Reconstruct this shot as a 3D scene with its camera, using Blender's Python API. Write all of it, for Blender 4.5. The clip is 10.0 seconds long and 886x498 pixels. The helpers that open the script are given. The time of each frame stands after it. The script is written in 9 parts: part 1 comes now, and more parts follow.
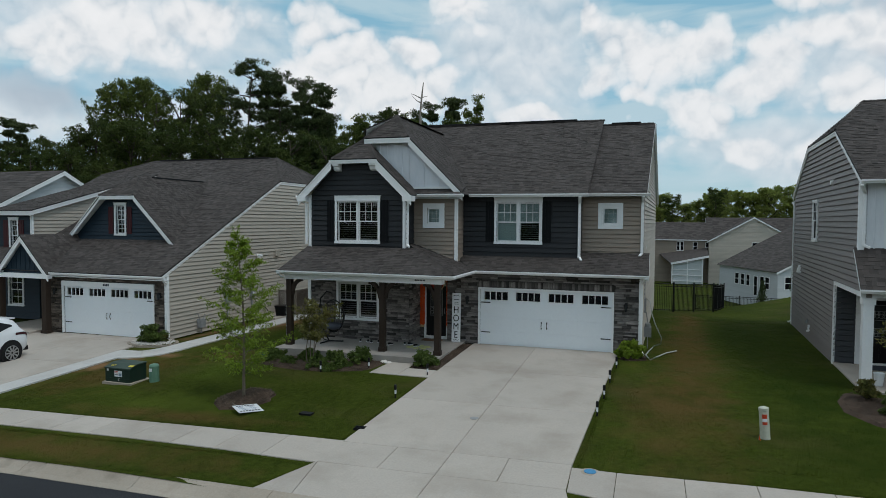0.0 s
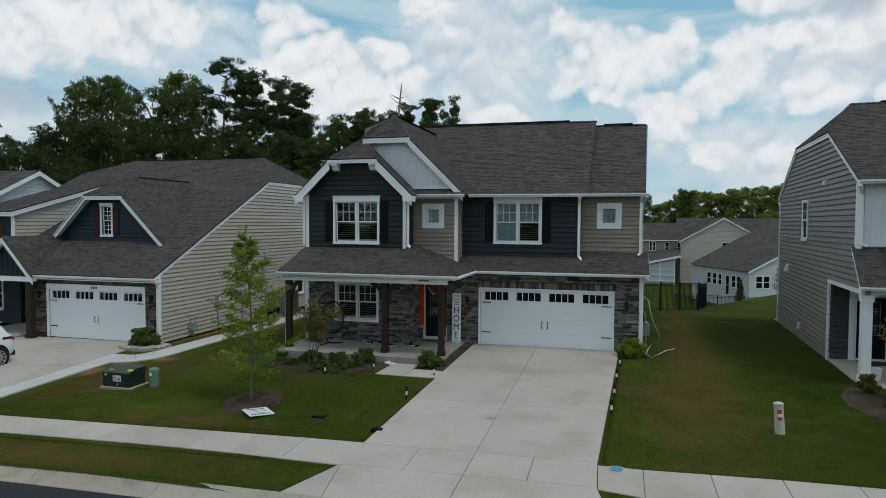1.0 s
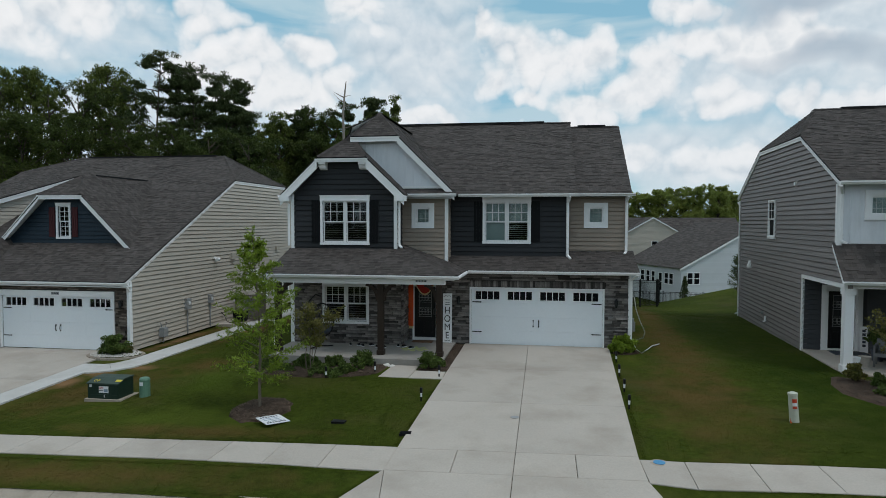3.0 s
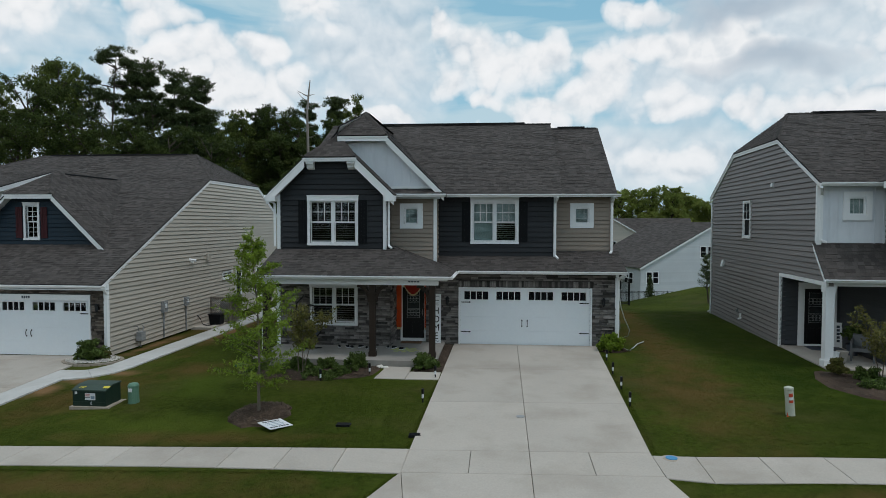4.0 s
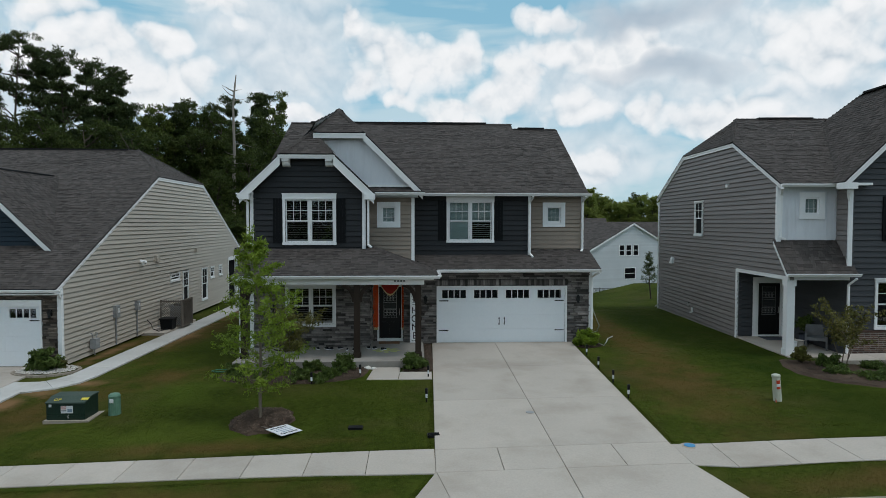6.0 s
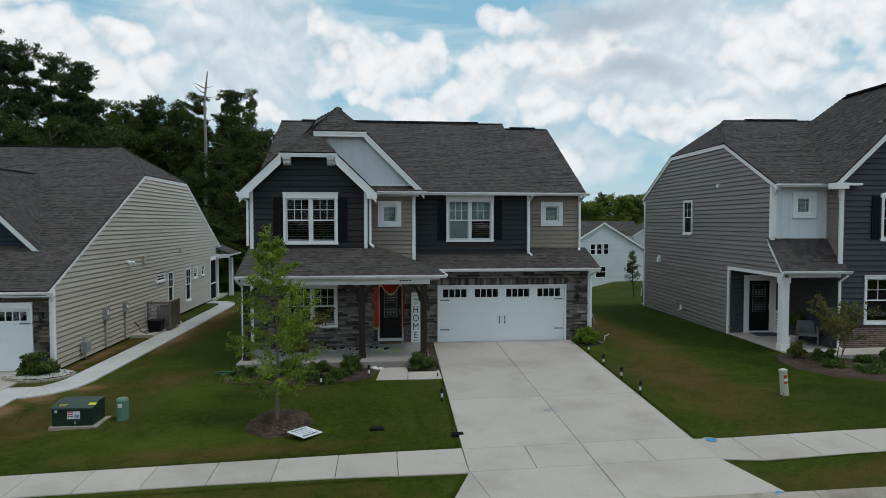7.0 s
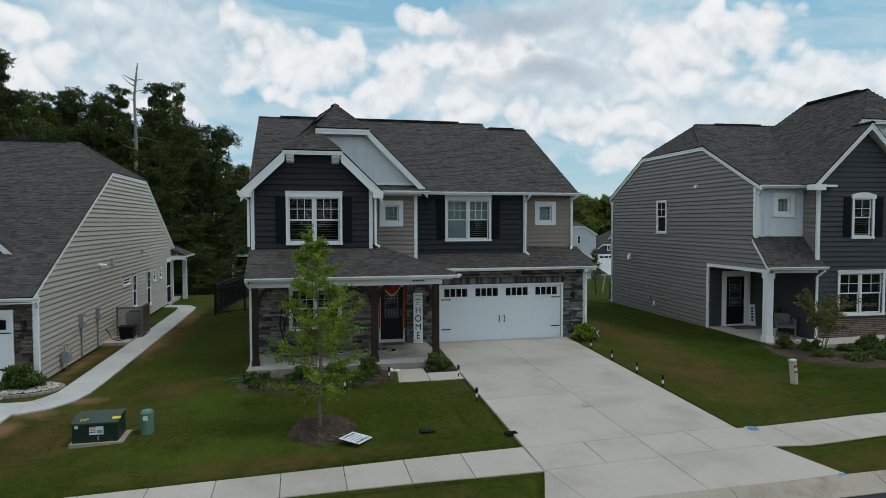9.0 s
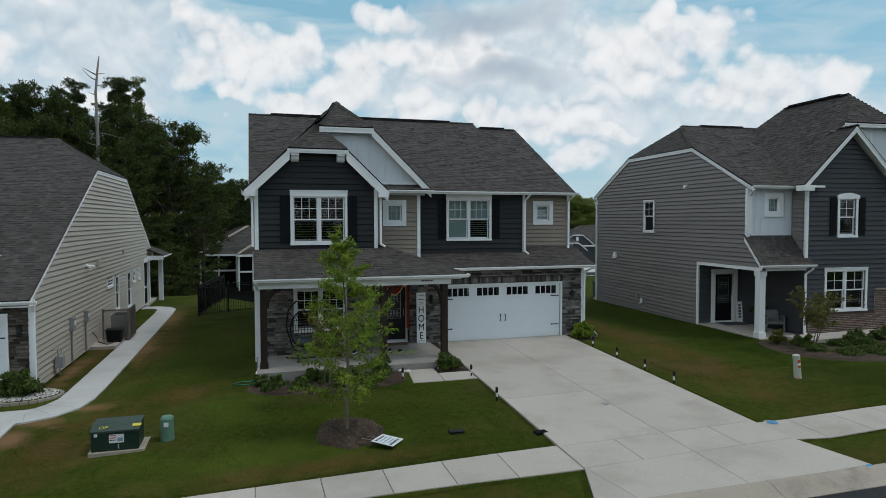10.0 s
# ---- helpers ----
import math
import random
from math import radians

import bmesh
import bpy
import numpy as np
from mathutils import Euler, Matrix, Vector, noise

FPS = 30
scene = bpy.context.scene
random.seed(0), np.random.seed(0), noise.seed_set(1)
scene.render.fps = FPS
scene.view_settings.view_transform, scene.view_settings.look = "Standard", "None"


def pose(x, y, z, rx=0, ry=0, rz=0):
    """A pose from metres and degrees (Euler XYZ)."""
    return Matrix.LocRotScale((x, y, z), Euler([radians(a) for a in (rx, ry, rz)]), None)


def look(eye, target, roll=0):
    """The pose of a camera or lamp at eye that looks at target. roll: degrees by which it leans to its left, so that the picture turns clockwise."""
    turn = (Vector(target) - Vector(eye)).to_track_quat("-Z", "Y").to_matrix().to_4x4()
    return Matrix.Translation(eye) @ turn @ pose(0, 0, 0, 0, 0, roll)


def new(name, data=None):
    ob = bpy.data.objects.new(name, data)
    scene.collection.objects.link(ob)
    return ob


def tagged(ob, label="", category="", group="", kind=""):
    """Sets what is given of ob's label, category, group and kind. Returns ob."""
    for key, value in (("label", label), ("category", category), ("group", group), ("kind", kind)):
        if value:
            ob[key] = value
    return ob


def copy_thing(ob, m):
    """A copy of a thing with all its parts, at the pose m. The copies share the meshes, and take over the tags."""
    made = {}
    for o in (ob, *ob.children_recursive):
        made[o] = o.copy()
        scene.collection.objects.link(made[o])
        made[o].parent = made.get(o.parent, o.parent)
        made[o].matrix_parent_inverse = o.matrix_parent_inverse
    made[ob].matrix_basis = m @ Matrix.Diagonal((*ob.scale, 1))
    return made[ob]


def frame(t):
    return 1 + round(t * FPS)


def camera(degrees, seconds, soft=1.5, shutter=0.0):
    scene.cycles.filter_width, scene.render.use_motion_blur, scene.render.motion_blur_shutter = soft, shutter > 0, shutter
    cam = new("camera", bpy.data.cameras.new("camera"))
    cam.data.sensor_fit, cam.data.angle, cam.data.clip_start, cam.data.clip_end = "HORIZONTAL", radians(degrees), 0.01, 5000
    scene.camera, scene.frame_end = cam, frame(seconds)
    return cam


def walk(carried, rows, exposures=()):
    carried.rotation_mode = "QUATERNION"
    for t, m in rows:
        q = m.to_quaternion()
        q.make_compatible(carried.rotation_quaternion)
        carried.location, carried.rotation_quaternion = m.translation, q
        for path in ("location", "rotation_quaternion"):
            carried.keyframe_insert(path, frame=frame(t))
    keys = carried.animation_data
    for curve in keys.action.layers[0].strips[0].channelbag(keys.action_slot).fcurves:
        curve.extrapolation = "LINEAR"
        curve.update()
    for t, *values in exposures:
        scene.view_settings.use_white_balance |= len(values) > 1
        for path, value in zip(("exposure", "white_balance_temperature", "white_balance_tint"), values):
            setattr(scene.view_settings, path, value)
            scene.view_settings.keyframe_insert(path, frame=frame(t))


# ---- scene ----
# camera and its walk
cam = camera(69.2, 10.0, soft=0.5)
PATH = [
    (0, (-0.72, 0.519, 4.667), (-1.337, 2.419, 4.579), 0.4),
    (0.5, (-1.267, 0.368, 4.641), (-1.843, 2.282, 4.555), 0.4),
    (1, (-1.799, 0.245, 4.627), (-2.329, 2.172, 4.543), 0.3),
    (1.5, (-2.371, 0.135, 4.618), (-2.849, 2.075, 4.535), 0.3),
    (2, (-2.911, 0.042, 4.629), (-3.338, 1.994, 4.545), 0.3),
    (2.5, (-3.51, -0.038, 4.618), (-3.88, 1.926, 4.534), 0.2),
    (4, (-5.331, -0.203, 4.594), (-5.51, 1.787, 4.513), 0.1),
    (4.5, (-5.924, -0.222, 4.584), (-6.02, 1.775, 4.503), 0.1),
    (5, (-6.469, -0.233, 4.572), (-6.499, 1.765, 4.491), 0.0),
    (5.5, (-7.096, -0.227, 4.554), (-7.064, 1.771, 4.474), -0.0),
    (7, (-9.059, -0.077, 4.535), (-8.864, 1.912, 4.453), -0.0),
    (7.5, (-9.805, 0.017, 4.525), (-9.548, 1.999, 4.444), -0.1),
    (8, (-10.52, 0.146, 4.514), (-10.202, 2.119, 4.432), -0.0),
    (8.5, (-11.306, 0.312, 4.542), (-10.924, 2.273, 4.458), -0.1),
    (9, (-12.053, 0.5, 4.542), (-11.613, 2.449, 4.458), -0.1),
    (9.5, (-12.875, 0.714, 4.578), (-12.37, 2.647, 4.491), -0.1),
    (10, (-13.638, 0.955, 4.584), (-13.073, 2.871, 4.495), -0.1),
]
walk(cam, [(t, look(eye, target, roll)) for t, eye, target, roll in PATH], [(0, -0.13, 6410, 10), (2.5, -0.10, 6410, 10), (5, -0.04, 6410, 10), (7.5, -0.03, 6410, 10), (9.0, -0.07, 6410, 10), (10, -0.09, 6410, 10)])

# ---- world and sun ----
SUN_ELEVATION, SUN_AZIMUTH = 64.0, -22.0      # azimuth: degrees from +x towards +y
world = bpy.data.worlds.new("cloudy_sky")
scene.world = world
world.use_nodes = True
wn, wl = world.node_tree.nodes, world.node_tree.links
wn.clear()


def wnode(kind, **values):
    n = wn.new(kind)
    for k, v in values.items():
        n.inputs[k].default_value = v
    return n


def wmath(op, a, b=None):
    n = wn.new("ShaderNodeMath")
    n.operation = op
    for i, v in enumerate((a, b)):
        if v is None:
            continue
        if isinstance(v, (int, float)):
            n.inputs[i].default_value = v
        else:
            wl.new(v, n.inputs[i])
    return n.outputs[0]


def wramp(value, stops):
    n = wn.new("ShaderNodeValToRGB")
    while len(n.color_ramp.elements) < len(stops):
        n.color_ramp.elements.new(0.5)
    for e, (p, c) in zip(n.color_ramp.elements, stops):
        e.position, e.color = p, (*c, 1)
    wl.new(value, n.inputs[0])
    return n.outputs[0]


def wmix(fac, a, b):
    n = wn.new("ShaderNodeMix")
    n.data_type = "RGBA"
    for s, v in ((0, fac), (6, a), (7, b)):
        if isinstance(v, (int, float)):
            n.inputs[s].default_value = v
        elif isinstance(v, tuple):
            n.inputs[s].default_value = (*v, 1)
        else:
            wl.new(v, n.inputs[s])
    return n.outputs[2]


tex = wn.new("ShaderNodeTexCoord").outputs["Generated"]
sky = wn.new("ShaderNodeTexSky")
sky.sky_type, sky.sun_disc = "NISHITA", False
sky.sun_elevation, sky.sun_rotation = radians(SUN_ELEVATION), radians(90 - SUN_AZIMUTH)
sky.air_density, sky.dust_density = 1.0, 0.6
gain = wn.new("ShaderNodeVectorMath")
gain.operation = "SCALE"
gain.inputs["Scale"].default_value = 0.15
wl.new(sky.outputs[0], gain.inputs[0])
sep = wn.new("ShaderNodeSeparateXYZ")
wl.new(tex, sep.inputs[0])
# heaped clouds: soft mounds by azimuth and elevation, frayed by noise, lit from above
height = wmath("MAXIMUM", sep.outputs[2], 0.0)
place = wn.new("ShaderNodeCombineXYZ")
wl.new(wmath("ARCTAN2", sep.outputs[0], sep.outputs[1]), place.inputs[0])
wl.new(wmath("ARCSINE", sep.outputs[2]), place.inputs[1])
bend = wnode("ShaderNodeTexNoise", Scale=11.0, Detail=2.0, Roughness=0.5, Distortion=0.2)
wl.new(tex, bend.inputs["Vector"])


def vec(op, a, b):
    n = wn.new("ShaderNodeVectorMath")
    n.operation = op
    for i, v in enumerate((a, b)):
        if isinstance(v, tuple):
            n.inputs[i].default_value = v
        elif v is not None:
            wl.new(v, n.inputs[i])
    return n.outputs["Value"] if op == "LENGTH" else n.outputs[0]


def frayed(rise):
    """Billows in three sizes at a point raised by some radians: round outward, creased inward."""
    at = vec("ADD", tex, (0.37, 0.11, rise + 0.2))
    total = None
    for scale, weight, detail, rough in ((8.0, 0.40, 2.0, 0.5), (20.0, 0.44, 1.0, 0.5), (48.0, 0.15, 2.0, 0.5)):
        n = wnode("ShaderNodeTexNoise", Scale=scale, Detail=detail, Roughness=rough, Distortion=0.15)
        wl.new(at, n.inputs["Vector"])
        n = wmath("SUBTRACT", n.outputs[0], 0.5)
        p = wmath("MULTIPLY", n if scale < 10 else wmath("SUBTRACT", wmath("ABSOLUTE", n), 0.09), weight * 2)
        total = p if total is None else wmath("ADD", total, p)
    return total


bent = vec("ADD", place.outputs[0], vec("MULTIPLY", vec("SUBTRACT", bend.outputs[1], (0.5, 0.5, 0.5)), (0.16, 0.085, 0.0)))


def mounds(rows, edge, strong):
    """Nearness to the mounds: 0 at their rim, 1 in their middle."""
    near = None
    for az, el, ra, re in rows:
        mp = wn.new("ShaderNodeMapping")
        mp.inputs["Scale"].default_value = (1 / ra, 1 / re, 0)
        mp.inputs["Location"].default_value = (-az / ra, -el / re, 0)
        wl.new(bent, mp.inputs[0])
        d = vec("LENGTH", mp.outputs[0], None)
        if near is None:
            near = d
        else:
            near = wmath("SMOOTH_MIN", near, d)
            near.node.inputs[2].default_value = 0.45
    return wmath("ADD", wmath("SUBTRACT", 1.22, near), wmath("MULTIPLY", edge, strong))


# azimuth, elevation and half sizes in radians of the bright heaps, pale sheets and grey undersides
HEAPS_WEST = [(-0.872, 0.228, 0.066, 0.035), (-0.765, 0.249, 0.074, 0.036), (-0.656, 0.28, 0.058, 0.034), (-0.516, 0.284, 0.042, 0.051), (-0.445, 0.256, 0.047, 0.036), (-0.366, 0.265, 0.033, 0.022),
              (-0.5, 0.23, 0.059, 0.028), (-0.401, 0.199, 0.09, 0.039), (-0.292, 0.316, 0.045, 0.025), (-0.098, 0.288, 0.017, 0.025), (-0.014, 0.24, 0.083, 0.052), (0.039, 0.242, 0.046, 0.031),
              (-0.023, 0.182, 0.016, 0.018), (-0.084, 0.211, 0.037, 0.024), (-0.172, 0.158, 0.051, 0.015), (0.052, 0.144, 0.05, 0.035), (0.138, 0.092, 0.042, 0.021), (0.152, 0.196, 0.038, 0.029), (0.185, 0.234, 0.03, 0.023)]
HEAPS_EAST = [(0.135, 0.191, 0.045, 0.033), (0.064, 0.171, 0.039, 0.013), (0.323, 0.23, 0.078, 0.016), (0.248, 0.255, 0.052, 0.02), (0.258, 0.172, 0.044, 0.023), (0.432, 0.153, 0.076, 0.026),
              (0.258, 0.1, 0.061, 0.024), (0.202, 0.301, 0.039, 0.023), (0.15, 0.237, 0.03, 0.016), (0.297, 0.246, 0.065, 0.033), (0.362, 0.15, 0.035, 0.028), (0.435, 0.145, 0.047, 0.029),
              (0.527, 0.126, 0.037, 0.01), (0.562, 0.24, 0.056, 0.058), (0.606, 0.283, 0.027, 0.034), (0.677, 0.259, 0.051, 0.037), (0.699, 0.182, 0.095, 0.037), (0.816, 0.187, 0.05, 0.031), (0.478, 0.094, 0.047, 0.021)]
SHEETS = [(-0.772, 0.267, 0.24, 0.075), (-0.205, 0.255, 0.15, 0.13), (-0.889, 0.138, 0.08, 0.05), (0.402, 0.271, 0.20, 0.058), (0.289, 0.198, 0.13, 0.055), (0.55, 0.158, 0.09, 0.07), (-0.43, 0.208, 0.14, 0.08), (0.391, 0.224, 0.25, 0.065), (0.22, 0.10, 0.20, 0.05), (-0.62, 0.13, 0.20, 0.06), (0.75, 0.12, 0.2, 0.06)]
BANKS = [(-0.875, 0.166, 0.085, 0.034), (0.350, 0.293, 0.125, 0.027), (0.386, 0.216, 0.10, 0.018)]
fray = frayed(0.0)
lit = wmath("ADD", 0.66, wmath("MULTIPLY", wmath("SUBTRACT", fray, frayed(0.016)), 1.3))
wide = wnode("ShaderNodeTexNoise", Scale=2.3, Detail=5.0, Roughness=0.55, Distortion=0.3)
wl.new(vec("MULTIPLY", tex, (1.0, 1.0, 2.2)), wide.inputs["Vector"])
streak = wnode("ShaderNodeTexNoise", Scale=5.0, Detail=4.0, Roughness=0.5, Distortion=0.6)
wl.new(vec("MULTIPLY", tex, (1.0, 1.0, 5.5)), streak.inputs["Vector"])
# broken clouds go on overhead and all round
round_az = wramp(wmath("ABSOLUTE", wmath("DIVIDE", wmath("ARCTAN2", sep.outputs[0], sep.outputs[1]), 3.15)), [(0.30, (0.0,) * 3), (0.36, (1.0,) * 3)])
aloft = wramp(height, [(0.33, (0.0,) * 3), (0.42, (1.0,) * 3)])
loose = wmath("ADD", wmath("MULTIPLY", wmath("SUBTRACT", wide.outputs[0], 0.46), 5.0), wmath("MULTIPLY", fray, 1.2))
loose = wmath("SUBTRACT", loose, wmath("MULTIPLY", wmath("SUBTRACT", 1.0, wmath("MAXIMUM", round_az, aloft)), 9.0))
heap = wmath("MAXIMUM", wmath("MAXIMUM", mounds(HEAPS_WEST, fray, 1.7), mounds(HEAPS_EAST, fray, 1.7)), loose)
cover = wramp(heap, [(0.0, (0.0,) * 3), (0.16, (0.40,) * 3), (0.34, (0.80,) * 3), (0.72, (1.0,) * 3)])
sheet = wramp(mounds(SHEETS, fray, 0.7), [(0.05, (0.0,) * 3), (0.35, (0.55,) * 3), (0.8, (0.92,) * 3)])
shade = wramp(mounds(BANKS, fray, 0.8), [(0.05, (0.0,) * 3), (0.40, (0.40,) * 3), (0.9, (0.75,) * 3)])
veil = wramp(wmath("ADD", streak.outputs[0], wmath("MULTIPLY", fray, 0.10)), [(0.42, (0.0,) * 3), (0.62, (0.75,) * 3)])
tone = wramp(lit, [(0.36, (0.62, 0.69, 0.745)), (0.54, (0.82, 0.855, 0.88)), (0.68, (0.94, 0.95, 0.955)), (0.90, (1.0, 1.0, 1.0))])
clear = wmix(0.75, gain.outputs[0], (0.27, 0.56, 0.69))
clear = wmix(veil, clear, (0.56, 0.72, 0.79))
pale = wramp(lit, [(0.40, (0.57, 0.67, 0.745)), (0.66, (0.73, 0.80, 0.85)), (0.90, (0.85, 0.89, 0.915))])
mixed = wmix(sheet, clear, pale)
mixed = wmix(cover, mixed, tone)
mixed = wmix(shade, mixed, (0.42, 0.51, 0.60))
# haze near the horizon
haze = wramp(height, [(0.0, (0.75,) * 3), (0.10, (0.25,) * 3), (0.3, (0.0,) * 3)])
mixed = wmix(wmath("MULTIPLY", haze, 0.6), mixed, (0.68, 0.78, 0.84))
bg = wn.new("ShaderNodeBackground")
bg.inputs["Strength"].default_value = 0.95
wl.new(mixed, bg.inputs["Color"])
wl.new(bg.outputs[0], wn.new("ShaderNodeOutputWorld").inputs["Surface"])

sun_data = bpy.data.lights.new("sun", "SUN")
sun_data.energy, sun_data.angle, sun_data.color = 1.05, radians(14), (1.0, 0.972, 0.935)
sun = new("sun", sun_data)
sa, se = radians(SUN_AZIMUTH), radians(SUN_ELEVATION)
sun.matrix_world = look((math.cos(sa) * math.cos(se) * 60, math.sin(sa) * math.cos(se) * 60, math.sin(se) * 60), (0, 0, 0))

# ---- materials ----


def material(name, c1, c2, rough=0.7, scale=3.0, big=0.35, bump=0.15, bump_scale=None, vary=0.0, island=0.0, metal=0.0,
             stretch=(1, 1, 1), mottled=None, spec=0.25, translucent=0.0, worn=()):
    """Two-scale colour variation between c1 and c2, fine relief, and variation from piece to piece."""
    m = bpy.data.materials.new(name)
    m.use_nodes = True
    t, l = m.node_tree.nodes, m.node_tree.links
    b = t["Principled BSDF"]
    co = t.new("ShaderNodeTexCoord")
    mp = t.new("ShaderNodeMapping")
    mp.inputs["Scale"].default_value = stretch
    l.new(co.outputs["Object"], mp.inputs[0])
    n1 = t.new("ShaderNodeTexNoise")
    n1.inputs["Scale"].default_value, n1.inputs["Detail"].default_value, n1.inputs["Roughness"].default_value = scale * 8, 6, 0.65
    n2 = t.new("ShaderNodeTexNoise")
    n2.inputs["Scale"].default_value, n2.inputs["Detail"].default_value = big, 5
    for n in (n1, n2):
        l.new(mp.outputs[0], n.inputs[0])
    s = t.new("ShaderNodeMath")
    s.operation = "ADD"
    l.new(n1.outputs[0], s.inputs[0])
    l.new(n2.outputs[0], s.inputs[1])
    r = t.new("ShaderNodeMapRange")
    r.inputs[1].default_value, r.inputs[2].default_value = 0.72, 1.28
    l.new(s.outputs[0], r.inputs[0])
    mix = t.new("ShaderNodeMix")
    mix.data_type = "RGBA"
    mix.inputs[6].default_value, mix.inputs[7].default_value = (*c1, 1), (*c2, 1)
    l.new(r.outputs[0], mix.inputs[0])
    out = mix.outputs[2]
    if mottled:
        n3 = t.new("ShaderNodeTexNoise")
        n3.inputs["Scale"].default_value, n3.inputs["Detail"].default_value, n3.inputs["Roughness"].default_value = mottled[1], 7, 0.6
        l.new(mp.outputs[0], n3.inputs[0])
        r3 = t.new("ShaderNodeMapRange")
        r3.inputs[1].default_value, r3.inputs[2].default_value = mottled[2], mottled[3]
        l.new(n3.outputs[0], r3.inputs[0])
        m3 = t.new("ShaderNodeMix")
        m3.data_type = "RGBA"
        m3.inputs[7].default_value = (*mottled[0], 1)
        l.new(r3.outputs[0], m3.inputs[0])
        l.new(out, m3.inputs[6])
        out = m3.outputs[2]
    for cx, cy, rx, ry, *tint in worn:           # dry, lush, clay and painted-shade spots, frayed by noise
        w1 = t.new("ShaderNodeMapping")
        w1.inputs["Scale"].default_value, w1.inputs["Location"].default_value = (1 / rx, 1 / ry, 0), (-cx / rx, -cy / ry, 0)
        l.new(co.outputs["Object"], w1.inputs[0])
        w2 = t.new("ShaderNodeVectorMath")
        w2.operation = "LENGTH"
        l.new(w1.outputs[0], w2.inputs[0])
        w3 = t.new("ShaderNodeTexNoise")
        w3.inputs["Scale"].default_value, w3.inputs["Detail"].default_value = 1.3, 6
        l.new(co.outputs["Object"], w3.inputs[0])
        w4 = t.new("ShaderNodeMath")
        w4.operation = "MULTIPLY_ADD"
        w4.inputs[1].default_value = 1.9
        l.new(w3.outputs[0], w4.inputs[0])
        l.new(w2.outputs["Value"], w4.inputs[2])
        w5 = t.new("ShaderNodeMapRange")
        for k, v in ((1, 2.0), (2, 1.0), (3, 0.0), (4, 0.92 if tint else 0.75)):
            w5.inputs[k].default_value = v
        l.new(w4.outputs[0], w5.inputs[0])
        w6 = t.new("ShaderNodeMix")
        w6.data_type = "RGBA"
        w6.inputs[7].default_value = (*(tint[0] if tint else (0.104, 0.068, 0.024)), 1)
        l.new(w5.outputs[0], w6.inputs[0])
        l.new(out, w6.inputs[6])
        out = w6.outputs[2]
    if vary or island:
        src = t.new("ShaderNodeObjectInfo").outputs["Random"] if vary else t.new("ShaderNodeNewGeometry").outputs["Random Per Island"]
        k = vary or island
        rr = t.new("ShaderNodeMapRange")
        rr.inputs[3].default_value, rr.inputs[4].default_value = 1 - k, 1 + k
        l.new(src, rr.inputs[0])
        sc = t.new("ShaderNodeVectorMath")
        sc.operation = "SCALE"
        l.new(out, sc.inputs[0])
        l.new(rr.outputs[0], sc.inputs["Scale"])
        out = sc.outputs[0]
    l.new(out, b.inputs["Base Color"])
    b.inputs["Roughness"].default_value, b.inputs["Metallic"].default_value = rough, metal
    b.inputs["Specular IOR Level"].default_value = spec
    if bump:
        bp = t.new("ShaderNodeBump")
        bp.inputs["Strength"].default_value, bp.inputs["Distance"].default_value = bump, 0.02
        nb = t.new("ShaderNodeTexNoise")
        nb.inputs["Scale"].default_value, nb.inputs["Detail"].default_value = bump_scale or scale * 20, 4
        l.new(mp.outputs[0], nb.inputs[0])
        l.new(nb.outputs[0], bp.inputs["Height"])
        l.new(bp.outputs[0], b.inputs["Normal"])
    if translucent:
        tr = t.new("ShaderNodeBsdfTranslucent")
        l.new(out, tr.inputs[0])
        ms = t.new("ShaderNodeMixShader")
        ms.inputs[0].default_value = translucent
        l.new(b.outputs[0], ms.inputs[1])
        l.new(tr.outputs[0], ms.inputs[2])
        l.new(ms.outputs[0], t["Material Output"].inputs[0])
    return m


MAT = {}
MAT["dark_siding"] = material("dark_siding", (0.023, 0.025, 0.028), (0.031, 0.033, 0.037), 0.7, 2, 0.5, 0.12, 60, vary=0.12, spec=0.25, stretch=(1, 1, 4))
MAT["tan_siding"] = material("tan_siding", (0.270, 0.222, 0.182), (0.305, 0.255, 0.210), 0.6, 2, 0.5, 0.1, 60, vary=0.05, stretch=(1, 1, 4))
MAT["beige_siding"] = material("beige_siding", (0.435, 0.398, 0.345), (0.485, 0.445, 0.388), 0.55, 2, 0.4, 0.1, 60, vary=0.06, stretch=(1, 1, 4))
MAT["grey_siding"] = material("grey_siding", (0.208, 0.192, 0.188), (0.234, 0.216, 0.212), 0.55, 2, 0.4, 0.1, 60, vary=0.07, stretch=(1, 1, 4))
MAT["slate_siding"] = material("slate_siding", (0.050, 0.054, 0.060), (0.062, 0.066, 0.074), 0.6, 2, 0.4, 0.1, 60, vary=0.06, stretch=(1, 1, 4))
MAT["blue_siding"] = material("blue_siding", (0.012, 0.026, 0.040), (0.018, 0.035, 0.052), 0.6, 2, 0.4, 0.1, 60, vary=0.08, stretch=(1, 1, 4))
MAT["pale_siding"] = material("pale_siding", (0.50, 0.535, 0.56), (0.56, 0.59, 0.615), 0.6, 2, 0.4, 0.1, 60, vary=0.04)
MAT["white"] = material("white_trim", (0.80, 0.82, 0.83), (0.86, 0.87, 0.88), 0.45, 2, 0.5, 0.05, 40)
MAT["white_board"] = material("white_board_siding", (0.68, 0.71, 0.755), (0.74, 0.77, 0.81), 0.5, 1, 0.6, 0.05, 40, stretch=(1, 1, 0.25), mottled=((0.56, 0.58, 0.61), 2.2, 0.52, 0.85))
